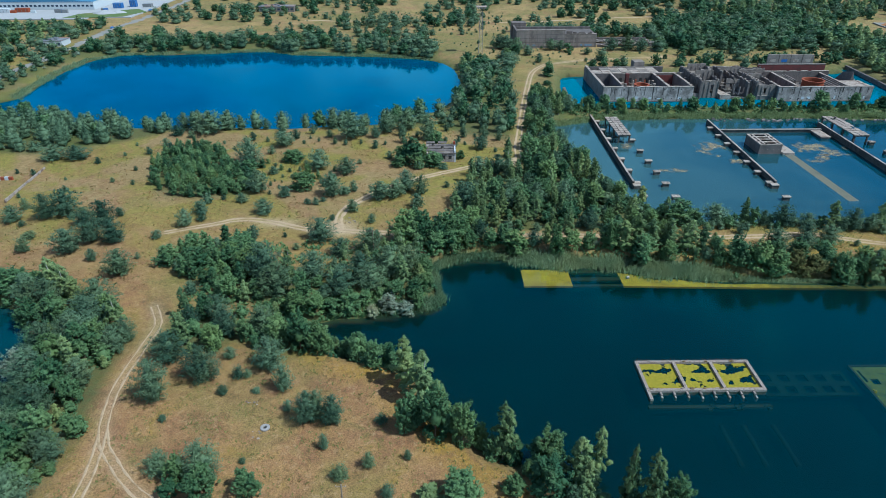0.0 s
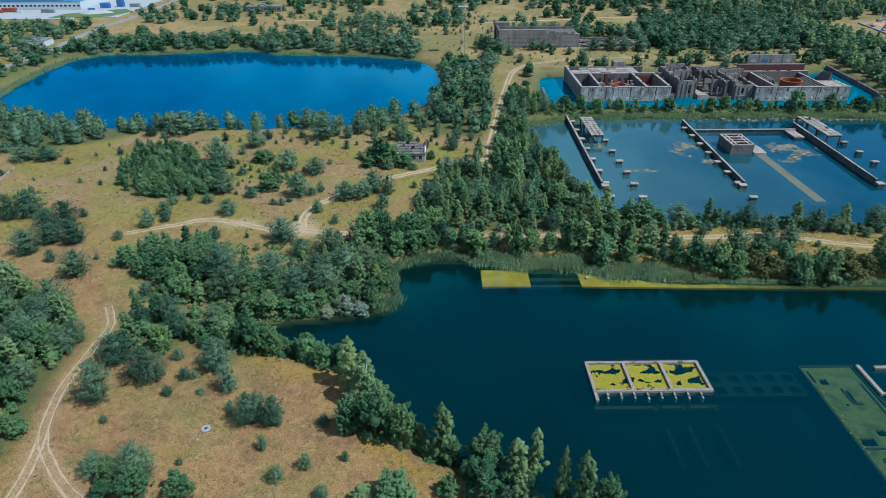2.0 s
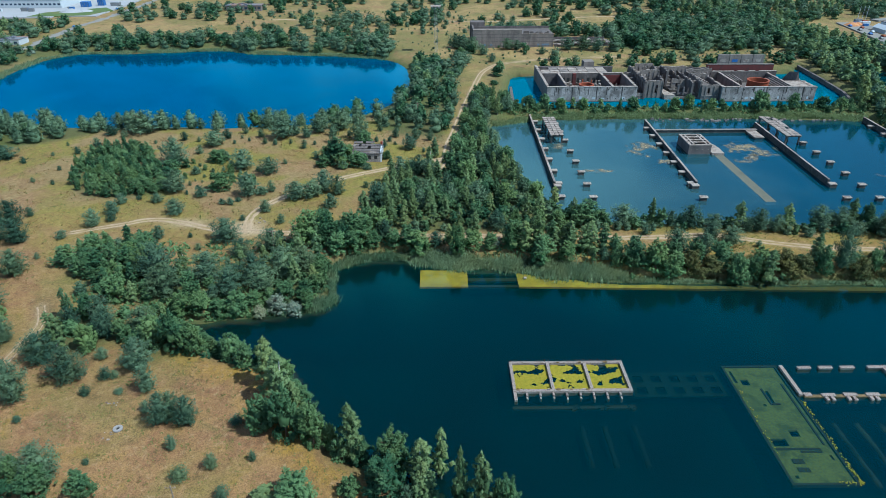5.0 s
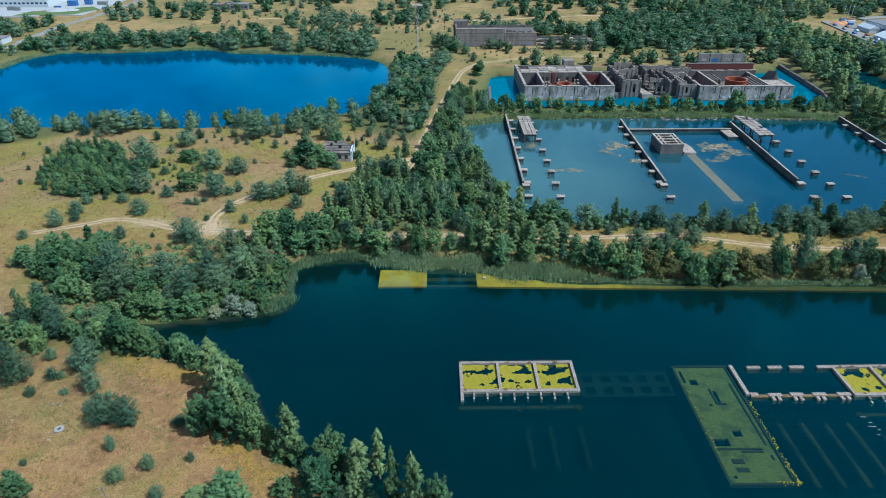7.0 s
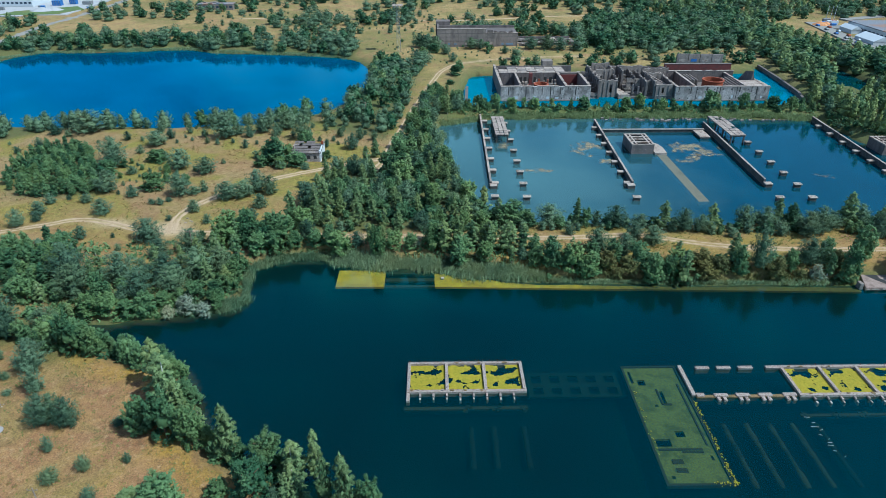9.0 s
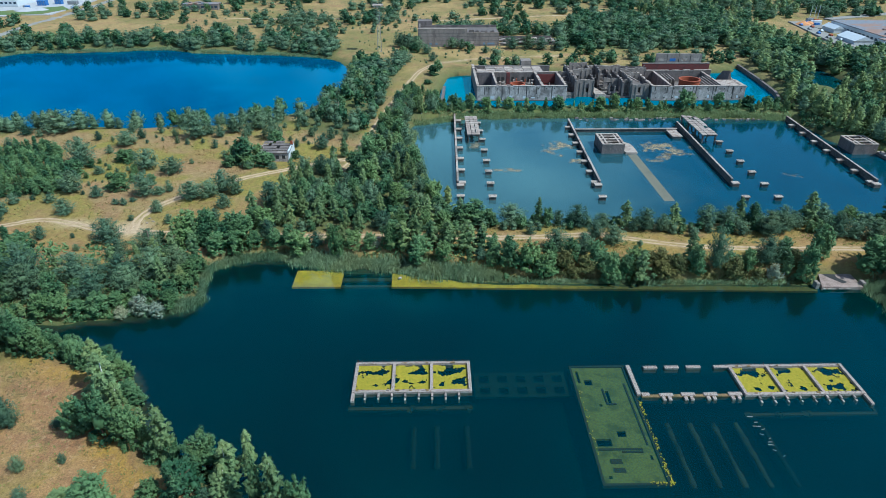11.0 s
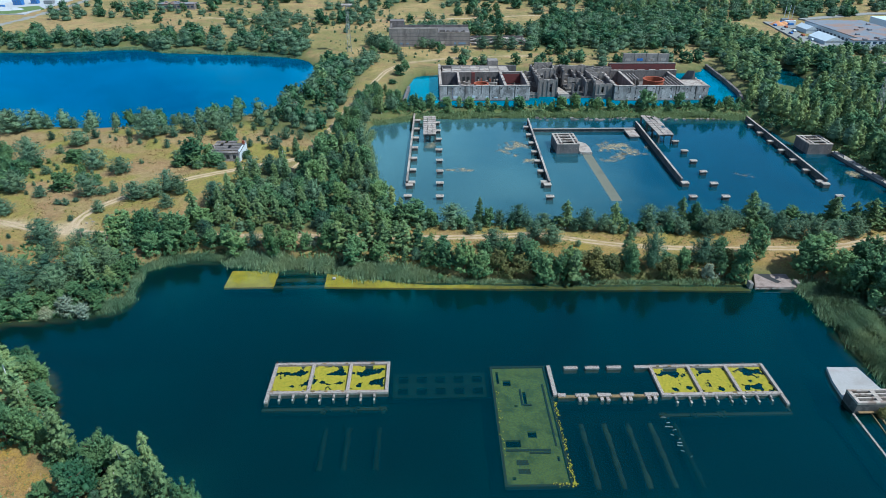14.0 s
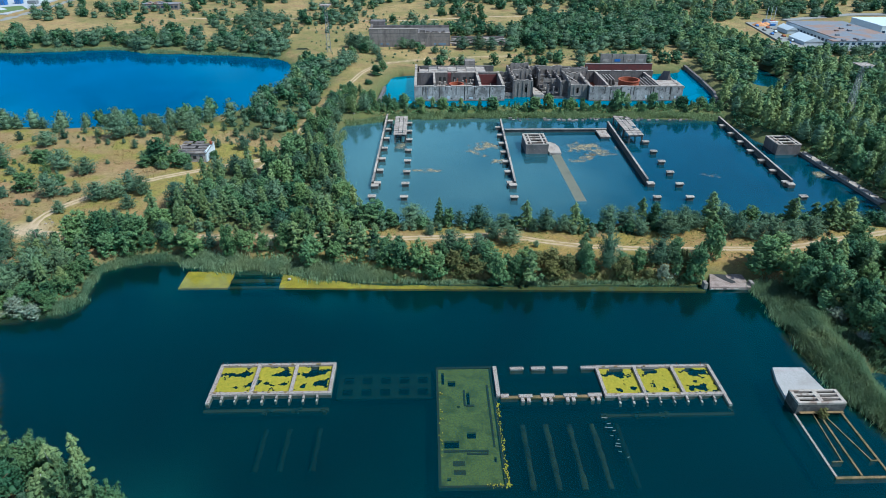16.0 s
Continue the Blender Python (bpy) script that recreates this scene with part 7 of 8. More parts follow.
plant('PINE', [(-57.7, 100.5, 11.4, 7.2), (-49.9, 107.7, 9.3, 8.5), (-25.1, 94.4, 8.3, 5.6), (-19.9, 94.1, 7.8, 5.2), (-23.2, 95.2, 7.8, 4.5), (-59.6, 114.1, 7.6, 7.6), (-45.9, 114.4, 3.3, 2.8), (-36.2, 110.9, 8.2, 7.5)])  # field pines
plant('YOUNG', [(-53.9, 94.5, 1.7, 1.9), (-44.2, 102.6, 2.2, 2.6), (-42.2, 107.7, 3.1, 3.1), (-40.3, 107.8, 2.2, 2.0), (-31.5, 103.6, 7.2, 4.5), (-29.5, 97.3, 2.9, 2.1), (-35.1, 83.7, 1.4, 1.5), (-20.5, 87.4, 3.7, 2.2), (-11.4, 82.8, 3.7, 2.8), (-16.6, 80.2, 3.1, 3.7), (-4.4, 84.6, 2.4, 1.7), (-7.7, 76.2, 3.2, 2.8), (-10.1, 94.2, 2.1, 2.9), (-37.3, 102.9, 1.2, 2.2)])  # field pines
plant('LEAFY', [(-40.6, 77.0, 6.6, 7.2), (-45.4, 79.6, 6.4, 5.1), (-46.2, 76.6, 4.0, 4.2), (-32.6, 77.1, 5.8, 5.9)])
plant('PINE', [(-41.2, 80.6, 8.6, 7.4), (-49.8, 82.0, 4.8, 5.4)])
plant('LEAFY', [(-25.8, 116.6, 8.8, 6.5), (-30.3, 116.5, 11.3, 5.8), (-17.1, 115.7, 8.3, 5.2), (-12.9, 112.3, 6.9, 4.8), (-9.0, 113.1, 7.0, 3.8), (-4.8, 92.1, 9.6, 6.1), (0.7, 90.5, 12.6, 6.8), (6.2, 89.4, 11.4, 6.0), (9.5, 89.2, 7.3, 3.5), (11.8, 86.7, 5.9, 4.3), (15.5, 85.8, 6.7, 4.5), (21.7, 84.5, 11.3, 7.5), (21.0, 77.1, 9.1, 7.7), (41.6, 72.4, 12.3, 5.8), (30.7, 74.6, 4.1, 4.1), (14.6, 76.9, 3.8, 4.5), (4.9, 75.4, 6.4, 8.3)])  # spit trees
plant('BIRCH', [(-5.7, 104.8, 13.7, 5.8), (-2.0, 99.2, 14.8, 6.7), (1.2, 96.7, 10.3, 4.4), (13.7, 86.9, 15.0, 4.9), (27.2, 81.7, 11.7, 5.2), (31.0, 83.1, 12.9, 3.8), (27.8, 77.3, 10.1, 5.0), (34.1, 74.4, 17.2, 3.5), (37.5, 73.5, 17.2, 4.5), (-0.3, 75.3, 3.7, 4.9)])  # spit trees
plant('YOUNG', [(24.8, 76.1, 4.7, 3.0)])  # spit trees
plant('WILLOW', [(-92.5, 112.5, 8.0, 8.5)])
plant('LEAFY', [(-12.6, 237.5, 6.4, 7.0), (-13.6, 231.0, 5.0, 5.6), (-5.6, 229.6, 4.6, 5.4), (1.6, 233.0, 4.8, 5.4), (-4.6, 239.0, 6.0, 6.0), (10.6, 239.5, 3.6, 4.0), (1.0, 251.0, 7.0, 7.0)])  # beside the house
plant('PINE', [(48, 446, 9, 9), (52, 441, 8, 8), (44, 449, 10, 9), (80, 444, 8, 9), (86, 443, 7, 7), (120, 440, 9, 9), (131, 439, 10, 10), (139, 436, 9, 9)])
plant('PINE', [(-107.9, 164.5, 8.4, 8.0), (-104.1, 170.6, 11.1, 7.8), (-96.9, 170.3, 8.2, 7.2), (-87.1, 151.5, 8.5, 7.2), (-84.2, 134.4, 10.0, 8.5), (-126.7, 187.7, 9.5, 6.6), (-122.0, 191.0, 9.6, 9.3), (-137.1, 186.3, 5.8, 6.6), (-111.9, 183.5, 6.2, 6.9), (-104.7, 181.2, 8.7, 7.2), (-78.9, 180.8, 6.4, 5.0), (-34.3, 172.3, 7.8, 8.6), (-27.0, 162.4, 6.0, 6.3), (-32.7, 149.0, 9.4, 8.5), (-45.4, 148.0, 12.7, 9.9), (-41.3, 141.0, 10.6, 8.9)])  # west pines
plant('YOUNG', [(-98.6, 159.4, 4.2, 3.6), (-121.7, 165.6, 4.8, 5.0), (-125.3, 174.4, 2.5, 4.9), (-118.3, 187.1, 2.5, 2.6), (-132.0, 182.6, 2.0, 2.9), (-101.7, 186.3, 3.2, 3.3), (-76.8, 189.9, 4.5, 5.6), (-75.0, 184.4, 3.4, 4.0), (-76.8, 197.3, 4.0, 4.2), (-72.5, 200.7, 1.8, 2.3), (-85.0, 172.3, 2.9, 3.8), (-55.3, 172.7, 4.3, 4.5), (-40.7, 165.5, 2.3, 2.4)])  # west pines
plant('LEAFY', [(-113.3, 145.9, 6.4, 10.5)])  # west pines
plant('YOUNG', [(-132.6, 236.8, 2.9, 2.9), (-165.0, 250.9, 4.4, 6.1), (-125.8, 245.7, 1.7, 1.8), (-113.4, 257.4, 3.5, 3.8), (-109.1, 250.7, 3.7, 4.4), (-106.2, 268.0, 3.2, 3.7), (-66.1, 246.3, 3.7, 3.5), (-67.2, 271.2, 4.7, 4.7), (-75.8, 277.7, 5.0, 5.1), (-52.9, 268.2, 4.8, 3.2), (-30.0, 263.3, 5.2, 5.4), (-23.9, 248.7, 4.0, 3.0), (-17.5, 239.7, 3.4, 3.4), (-31.3, 206.1, 2.9, 5.4), (-28.2, 207.8, 4.6, 3.2), (-12.5, 254.0, 7.0, 3.8), (-5.8, 228.6, 3.6, 4.6), (3.9, 228.3, 2.5, 4.3), (-52.1, 204.0, 4.0, 5.1), (-65.6, 198.6, 3.3, 4.8), (-43.0, 197.6, 2.1, 2.9), (-40.0, 197.1, 2.7, 2.9)])  # heath pines
plant('YOUNG', [(-38.1, 199.8, 1.5, 2.7), (-52.8, 238.3, 3.7, 2.9), (-60.6, 224.5, 3.3, 4.7), (-5.5, 195.1, 5.4, 5.7), (-5.8, 186.0, 4.5, 3.9), (-26.9, 192.2, 4.5, 4.7), (-19.8, 183.2, 3.4, 3.1), (-32.9, 185.2, 2.1, 2.4), (5.7, 271.6, 4.1, 3.3), (13.0, 264.2, 4.4, 3.7)])  # heath pines
plant('PINE', [(-151.8, 240.3, 6.7, 9.0), (-142.9, 241.5, 6.0, 9.5), (-113.0, 270.9, 5.1, 5.7), (-112.8, 279.7, 8.5, 6.6), (-99.5, 274.1, 10.4, 14.0), (-72.5, 237.2, 11.0, 9.6), (-71.9, 230.9, 5.0, 8.3), (-62.7, 255.1, 6.7, 8.5), (-45.7, 275.8, 6.7, 5.8), (-34.6, 260.2, 11.5, 11.0), (-31.7, 279.9, 5.3, 4.6), (-20.4, 266.2, 9.0, 8.1), (-12.1, 273.6, 9.0, 10.5), (-2.5, 258.3, 12.3, 7.0), (-44.3, 229.9, 8.4, 8.5), (-33.0, 224.9, 6.8, 7.5), (-35.3, 204.4, 9.4, 7.3), (-62.4, 207.5, 8.6, 8.0), (-55.8, 189.5, 5.9, 5.8), (-18.7, 201.9, 7.2, 7.6), (-13.3, 203.5, 6.5, 7.1), (-9.5, 208.3, 8.3, 7.2)])  # heath pines
plant('PINE', [(-4.3, 205.6, 7.5, 5.2), (19.5, 250.1, 6.4, 6.1)])  # heath pines
plant('LEAFY', [(-8.2, 233.7, 10.8, 9.7), (-0.4, 231.2, 6.0, 7.9), (-46.8, 209.8, 6.9, 8.5), (-55.7, 237.4, 4.8, 9.3)])  # heath pines
plant('LEAFY', [(-9.0, 169.0, 11.9, 10.1), (-3.3, 169.9, 11.4, 7.8), (4.0, 173.6, 9.0, 8.6), (25.1, 166.1, 8.0, 8.3), (36.6, 163.6, 10.3, 5.3), (41.3, 165.0, 6.2, 6.0), (46.5, 164.5, 5.6, 4.7), (52.5, 163.9, 8.9, 5.3), (86.7, 155.3, 9.1, 8.3), (92.4, 153.4, 10.0, 7.6), (97.0, 152.1, 8.2, 6.6), (114.3, 149.9, 9.4, 6.6), (119.2, 150.5, 8.5, 5.0), (139.6, 151.8, 9.3, 5.7), (154.5, 152.5, 7.0, 4.2), (165.6, 155.8, 8.0, 5.2), (169.4, 149.0, 12.0, 6.4), (192.0, 152.5, 10.5, 10.5), (200.0, 140.0, 12.5, 10.0), (176.6, 156.6, 10.8, 6.5)])  # bank row
plant('PINE', [(14.5, 172.1, 6.9, 4.8), (145.7, 153.3, 13.8, 5.9), (161.3, 155.3, 8.3, 8.4), (101.6, 162.8, 7.6, 7.3), (109.1, 161.3, 7.4, 5.8), (115.0, 170.8, 6.2, 5.0), (119.7, 167.3, 6.6, 6.3)])  # bank row
plant('BIRCH', [(42.2, 174.7, 8.6, 3.5), (56.2, 163.2, 9.9, 6.6), (60.0, 163.8, 11.4, 6.6), (64.5, 164.2, 9.3, 6.0), (69.6, 162.8, 10.0, 6.0), (75.3, 162.3, 10.4, 6.9), (79.5, 162.4, 9.7, 5.3), (123.2, 149.5, 10.8, 5.9)])  # bank row
plant('WILLOW', [(47.8, 164.9, 3.5, 2.9), (160.9, 149.7, 4.5, 4.3)])  # bank row
plant('BRONZE', [(101.9, 153.0, 6.7, 6.0), (108.7, 152.8, 4.9, 6.0), (129.8, 151.1, 4.8, 6.6), (134.2, 152.0, 5.8, 6.0), (149.6, 150.5, 6.7, 5.8), (167.6, 152.6, 5.5, 4.3)])  # bank row
plant('YOUNG', [(95.4, 173.0, 3.3, 3.7)])  # bank row
plant('BIRCH', [(73.7, 179.6, 9.7, 3.4), (98.6, 179.1, 9.9, 3.4), (125.8, 177.0, 10.0, 4.8), (141.2, 177.3, 9.4, 4.5), (163.0, 179.5, 9.5, 4.1), (183.9, 177.2, 11.9, 6.4), (210.3, 176.5, 9.7, 5.9), (218.0, 177.8, 7.5, 4.7), (219.2, 172.0, 11.1, 7.0), (225.9, 173.6, 11.3, 6.4)])  # basin row
plant('LEAFY', [(77.4, 179.9, 8.5, 10.7), (83.1, 179.1, 5.6, 6.2), (101.2, 178.6, 6.8, 4.8), (166.7, 177.7, 8.4, 4.7), (198.5, 179.1, 5.5, 7.4), (70.2, 180.6, 5.0, 6.4)])  # basin row
plant('PINE', [(90.4, 180.0, 7.2, 8.2), (105.0, 179.1, 5.7, 4.1), (111.1, 178.8, 8.0, 7.0), (118.9, 178.6, 5.1, 5.5), (131.9, 176.0, 8.2, 5.5), (137.2, 175.7, 6.3, 5.1), (152.5, 178.7, 7.6, 7.0), (158.6, 177.8, 7.6, 5.5), (168.8, 171.3, 9.1, 7.1), (174.2, 173.6, 9.3, 6.7), (188.4, 177.2, 7.8, 5.5), (188.8, 168.6, 9.3, 5.5), (194.1, 168.7, 5.4, 6.2), (199.5, 167.0, 8.0, 7.0), (205.3, 166.6, 7.3, 6.0), (212.4, 168.3, 7.3, 6.2), (178.8, 175.9, 6.2, 6.0)])  # basin row
plant('YOUNG', [(128.1, 175.2, 4.7, 4.1), (145.8, 171.7, 3.4, 3.3), (161.0, 171.9, 5.0, 5.1)])  # basin row
plant('WILLOW', [(-11.2, 137.2, 4.5, 6.1), (-6.7, 136.6, 3.2, 4.7), (-15.5, 135.5, 3.0, 3.9)])  # cape
plant('PINE', [(-12.0, 150.4, 10.2, 7.8), (-19.7, 147.9, 9.3, 8.6), (-6.8, 153.5, 8.6, 6.4), (-16.2, 143.6, 8.2, 7.0), (-18.9, 165.2, 8.0, 7.4), (-24.5, 141.0, 8.8, 7.2)])
plant('BIRCH', [(-9.3, 158.8, 9.8, 4.6), (-4.3, 160.3, 9.2, 4.4), (-6.2, 168.1, 10.6, 4.6), (-13.6, 157.0, 9.0, 4.2), (-8.6, 146.6, 9.4, 4.4), (-3.4, 147.0, 7.0, 3.8)])
plant('LEAFY', [(-30.0, 134.8, 6.6, 6.4), (-21.4, 136.1, 6.4, 6.4), (0.7, 164.9, 7.8, 6.6), (5.8, 166.2, 8.0, 6.6), (-25.8, 135.5, 4.8, 5.4), (-35.2, 135.1, 6.6, 6.0), (-4.6, 142.2, 4.8, 5.2), (-9.6, 141.0, 5.4, 5.4)])

plant('LEAFY', [(-2.2, 145.2, 6.2, 6.0), (-2.6, 151.2, 6.6, 6.2), (-2.4, 157.0, 6.0, 5.6), (2.4, 169.0, 6.6, 6.0), (11.0, 168.4, 5.4, 5.6), (17.5, 168.6, 6.0, 5.4)])

# woods as wholes
W_WEST = [(-146, 155), (-111, 151), (-100, 148), (-84, 137), (-72, 121), (-69, 108), (-67.5, 98), (-68, 90), (-69, 83), (-69, 74), (-100, 74), (-146, 100)]
W_GROVE = [(-77, 157), (-72, 166), (-58, 170), (-48, 157), (-47, 147), (-60, 143)]
W_CAPE = [(-65, 142), (-48, 147), (-37, 156), (-32, 147), (-24, 156), (-11, 166), (-1, 162), (-2, 150), (-4, 137), (-18, 134.5), (-30, 134), (-45, 135)]
W_MID = [(-68, 131), (-51, 133), (-38, 130), (-30, 125), (-28, 117), (-34, 113), (-46, 120), (-60, 114), (-67, 122)]
W_CENTRE = [(-14, 172), (-14, 178), (6, 184), (10, 207), (17, 226), (25, 236), (33, 245), (41, 243), (56, 244), (64, 216), (72, 190), (76, 180), (72, 173.5), (24, 175.5), (2, 176.5)]
W_NORTH = [(14.5, 342), (29, 408), (46, 393), (39, 300), (33, 260), (23, 268), (13, 268), (3, 280), (1, 297), (9, 315)]
W_TRACKSIDE = [(46, 310), (63, 319), (68, 300), (62, 290), (57, 262), (46, 240), (37.5, 247), (42, 275)]
W_STRIP = [(58, 300), (66, 316), (94, 310.5), (137, 310.5), (195, 310.5), (243, 312), (243, 300), (217, 302), (135, 302.5), (82, 302)]
W_SHORE = [(-225, 285), (-200, 300), (-150, 288), (-120, 285), (-60, 284), (-30, 286), (-3, 300), (0, 282), (-31, 277), (-66, 279), (-118, 277), (-140, 257), (-163, 247), (-225, 250)]
W_EAST = [(244, 315), (260, 340), (265, 402), (271, 472), (290, 520), (310, 520), (324, 440), (338, 412), (350, 400), (372, 390), (425, 380), (420, 350), (350, 255), (272, 150), (262, 186), (257, 230), (256, 252), (252, 262), (245, 270), (242, 291)]
W_EASTSIDE = [(257, 186), (262, 160), (275, 150), (335, 190), (335, 305), (246, 305), (243, 291), (247, 268), (255, 262)]
W_BAY = [(193, 145), (199, 150), (206, 152), (215, 156), (234, 160), (266, 168), (266, 90), (206, 75), (204, 92), (204, 108), (200.5, 114), (197.5, 122), (195, 131)]
W_THICKET = [(-109, 231), (-107, 250), (-97, 254), (-86, 247), (-77, 230), (-66, 222), (-65, 206), (-78, 203), (-92, 203), (-102, 214)]
W_LAKESIDE = [(-252, 330), (-232, 330), (-236, 395), (-233, 430), (-216, 449), (-118, 459), (-65, 444), (-3, 428), (8, 440), (-30, 462), (-100, 475), (-180, 482), (-252, 470)]
W_BANK = [(238, 215), (262, 215), (262, 318), (66, 318), (60, 300), (236, 297)]
for w in (W_LAKESIDE, W_BANK, W_WEST, W_GROVE, W_CAPE, W_MID, W_CENTRE, W_NORTH, W_TRACKSIDE, W_STRIP, W_SHORE, W_EAST, W_BAY, W_THICKET):
    WOODS.append(np.array(w, float))
MIXED = (("PINE", 4), ("LEAFY", 3), ("BIRCH", 2))
scatter(W_WEST, 4.6, (("PINE", 4), ("LEAFY", 4), ("BIRCH", 2)), (7, 11), 1)
scatter(W_GROVE, 2.5, (("SAPLING", 7), ("LEAFY", 2)), (5.0, 7.2), 2, width=1.25)
scatter(W_CAPE, 4.8, (("PINE", 5), ("LEAFY", 2), ("BIRCH", 3)), (5.5, 8.6), 3)
scatter(W_MID, 4.2, (("PINE", 3), ("LEAFY", 4), ("BIRCH", 1)), (6, 9), 4)
scatter(W_CENTRE, 4.6, (("PINE", 3), ("LEAFY", 3), ("BIRCH", 4)), (6.2, 9.8), 5)
scatter(W_THICKET, 2.5, (("SAPLING", 9), ("LEAFY", 1)), (4.2, 6.4), 6, width=1.1)
scatter(W_BAY, 4.0, (("LEAFY", 4), ("PINE", 1), ("BIRCH", 3)), (8, 12), 7, clear=3.0)
plant("LEAFY", [(148, 304, 6.6, 6.4), (155, 305, 7.2, 6.0), (166, 304, 5.6, 5.4), (189, 303, 10.0, 8.6), (206, 304, 8.2, 6.4), (221, 304, 6.4, 7.4), (231, 305, 5.4, 6.0), (76, 305, 7.0, 7.0), (84, 306, 7.4, 6.6), (92, 305, 6.2, 6.4), (103, 305, 5.6, 6.2), (127, 304, 6.4, 7.0)])
plant("BIRCH", [(195, 308, 6.6, 4.2), (129, 306, 5.6, 3.6), (112, 307, 5.0, 3.4), (98, 306, 5.6, 4.0)])
scatter(W_STRIP, 5.6, (("PINE", 1), ("LEAFY", 4), ("BIRCH", 4)), (3.2, 5.4), 8, True)
scatter(W_TRACKSIDE, 5.0, MIXED, (6, 9), 9)
scatter(W_SHORE, 5.2, (("PINE", 6), ("LEAFY", 2)), (6.5, 10.5), 10, False, fine=True)
scatter([(84, 150.8), (84, 158.5), (132, 157.5), (170, 155.5), (170, 149.5)], 3.4, (("BRONZE", 4), ("BIRCH", 3), ("LEAFY", 3)), (5.0, 8.6), 53, True, 0.8, 0.95)
scatter([(60, 299.5), (80, 300.5), (135, 301.2), (190, 300.5), (240, 297), (240, 303), (135, 305.5), (62, 304)], 4.0, (("LEAFY", 4), ("BIRCH", 3)), (2.4, 4.6), 54, True, 1.2, 0.9)
scatter([(-44, 132.6), (-30, 132.4), (-17, 135.2), (-3, 138.6), (-3, 141.5), (-20, 138.5), (-44, 136)], 2.6, (("LEAFY", 5), ("WILLOW", 1), ("BIRCH", 1)), (3.6, 6.0), 55, True, 0.3, 0.9)
scatter([(-42, 128.4), (-29, 125), (-19, 119.2), (-9.5, 116.6), (-9, 114.5), (-20, 115.5), (-30, 121), (-42, 125)], 2.8, (("LEAFY", 5), ("BIRCH", 1)), (3.6, 6.2), 56, True, 0.3, 0.9)
scatter([(-66, 205), (-74, 236), (-44, 236), (-33, 222), (-36, 205)], 4.4, (("YOUNG", 3), ("LEAFY", 3)), (2.2, 4.6), 57, True)
scatter([(-20, 250), (28, 246), (32, 268), (0, 280), (-60, 276), (-90, 262)], 7.0, (("YOUNG", 4), ("PINE", 2)), (3.0, 6.5), 59, True)
# low bushes that close the gaps
BUSHY = (("LEAFY", 4), ("BIRCH", 1), ("PINE", 1))
for i, (w, hh) in enumerate(((W_WEST, (2.5, 5)), (W_CAPE, (2, 4.5)), (W_MID, (2, 4.5)), (W_CENTRE, (2.5, 5)), (W_BAY, (3, 6)), (W_GROVE, (2, 4)))):
    scatter(w, 2.7, BUSHY, hh, 40 + i, False, 0.6, 1.0)
scatter(W_STRIP, 3.0, BUSHY, (1.6, 3.2), 45, False, 0.6, 1.0)
scatter([(84, 151), (84, 158), (170, 156), (170, 149)], 2.2, (("LEAFY", 3), ("BRONZE", 1)), (2, 4), 50, False, 0.8, 1.0)
scatter([(70, 176), (70, 184), (246, 184), (246, 174), (180, 172)], 2.4, (("LEAFY", 2), ("PINE", 2)), (2, 4.5), 51, False, 0.6, 1.0)
scatter([(-28, 122.5), (-19, 116.5), (-8.5, 113), (-5.5, 97), (2.5, 89.5), (9, 86.5), (17, 81), (23, 75), (40, 66), (45, 66), (33.5, 74.8), (18, 85.8), (10, 91.3), (2.2, 101), (-3.5, 112), (-9.6, 116.3)], 2.6, (("LEAFY", 5), ("BIRCH", 2)), (3.0, 6.5), 66, True, 0.4, 0.95)
scatter([(236, 262), (246, 272), (244, 292), (237, 292)], 3.0, BUSHY, (1.5, 3.5), 67, False, 0.8, 1.0)
scatter([(-20, 172), (-20, 165), (10, 166), (30, 165), (60, 159), (84, 154), (84, 169), (30, 171)], 3.4, (("LEAFY", 4), ("PINE", 2), ("BIRCH", 2)), (4, 9), 52, True, 1.5, 0.9)
# farther woods and scattered pines on the heath
scatter([(-345, 520), (-268, 524), (-266, 546), (-345, 548)], 9.0, MIXED, (6, 10), 72, False)
WOODS.append(np.array([(150, 440), (260, 440), (300, 540), (200, 560), (160, 500)], float))
scatter([(92, 388), (196, 390), (252, 398), (255, 404), (150, 402), (112, 398), (92, 396)], 8.5, (("PINE", 2), ("LEAFY", 4)), (5, 9), 70, False)
scatter([(140, 364), (168, 368), (166, 386), (138, 384)], 7.0, (("LEAFY", 3), ("PINE", 2)), (6, 9.5), 71, False, 0.8)
plant('PINE', [(46, 394, 9.0, 9.4), (49, 402, 8.0, 8.4), (43, 410, 7.0, 7.0), (56, 440, 10.0, 9.0), (50, 452, 9.0, 8.0), (62, 428, 7.0, 7.0), (66, 405, 6.0, 5.0), (101, 428, 5.0, 5.6)])
plant('LEAFY', [(66.5, 371, 6.4, 7.4), (69, 384, 6.0, 5.8), (63, 352, 2.6, 5.0), (54, 432, 7.0, 8.0), (47, 422, 6.0, 6.6)])
scatter([(45.5, 300), (47, 327), (56, 336), (66, 326), (70, 314), (68, 300)], 4.0, (("LEAFY", 4), ("BIRCH", 3)), (4.5, 7.5), 73, True, 1.0, 0.95)
scatter([(10, 318), (17, 342), (19, 372), (16, 402), (26, 414), (33, 404), (31, 350), (22, 316)], 4.6, (("LEAFY", 4), ("PINE", 3), ("BIRCH", 2)), (6, 9.5), 74, False, 1.2, 0.95)
scatter([(50, 396), (250, 405), (240, 440), (60, 470), (10, 470), (30, 430)], 8.0, (("YOUNG", 4), ("LEAFY", 1)), (1.6, 4.0), 75, False)
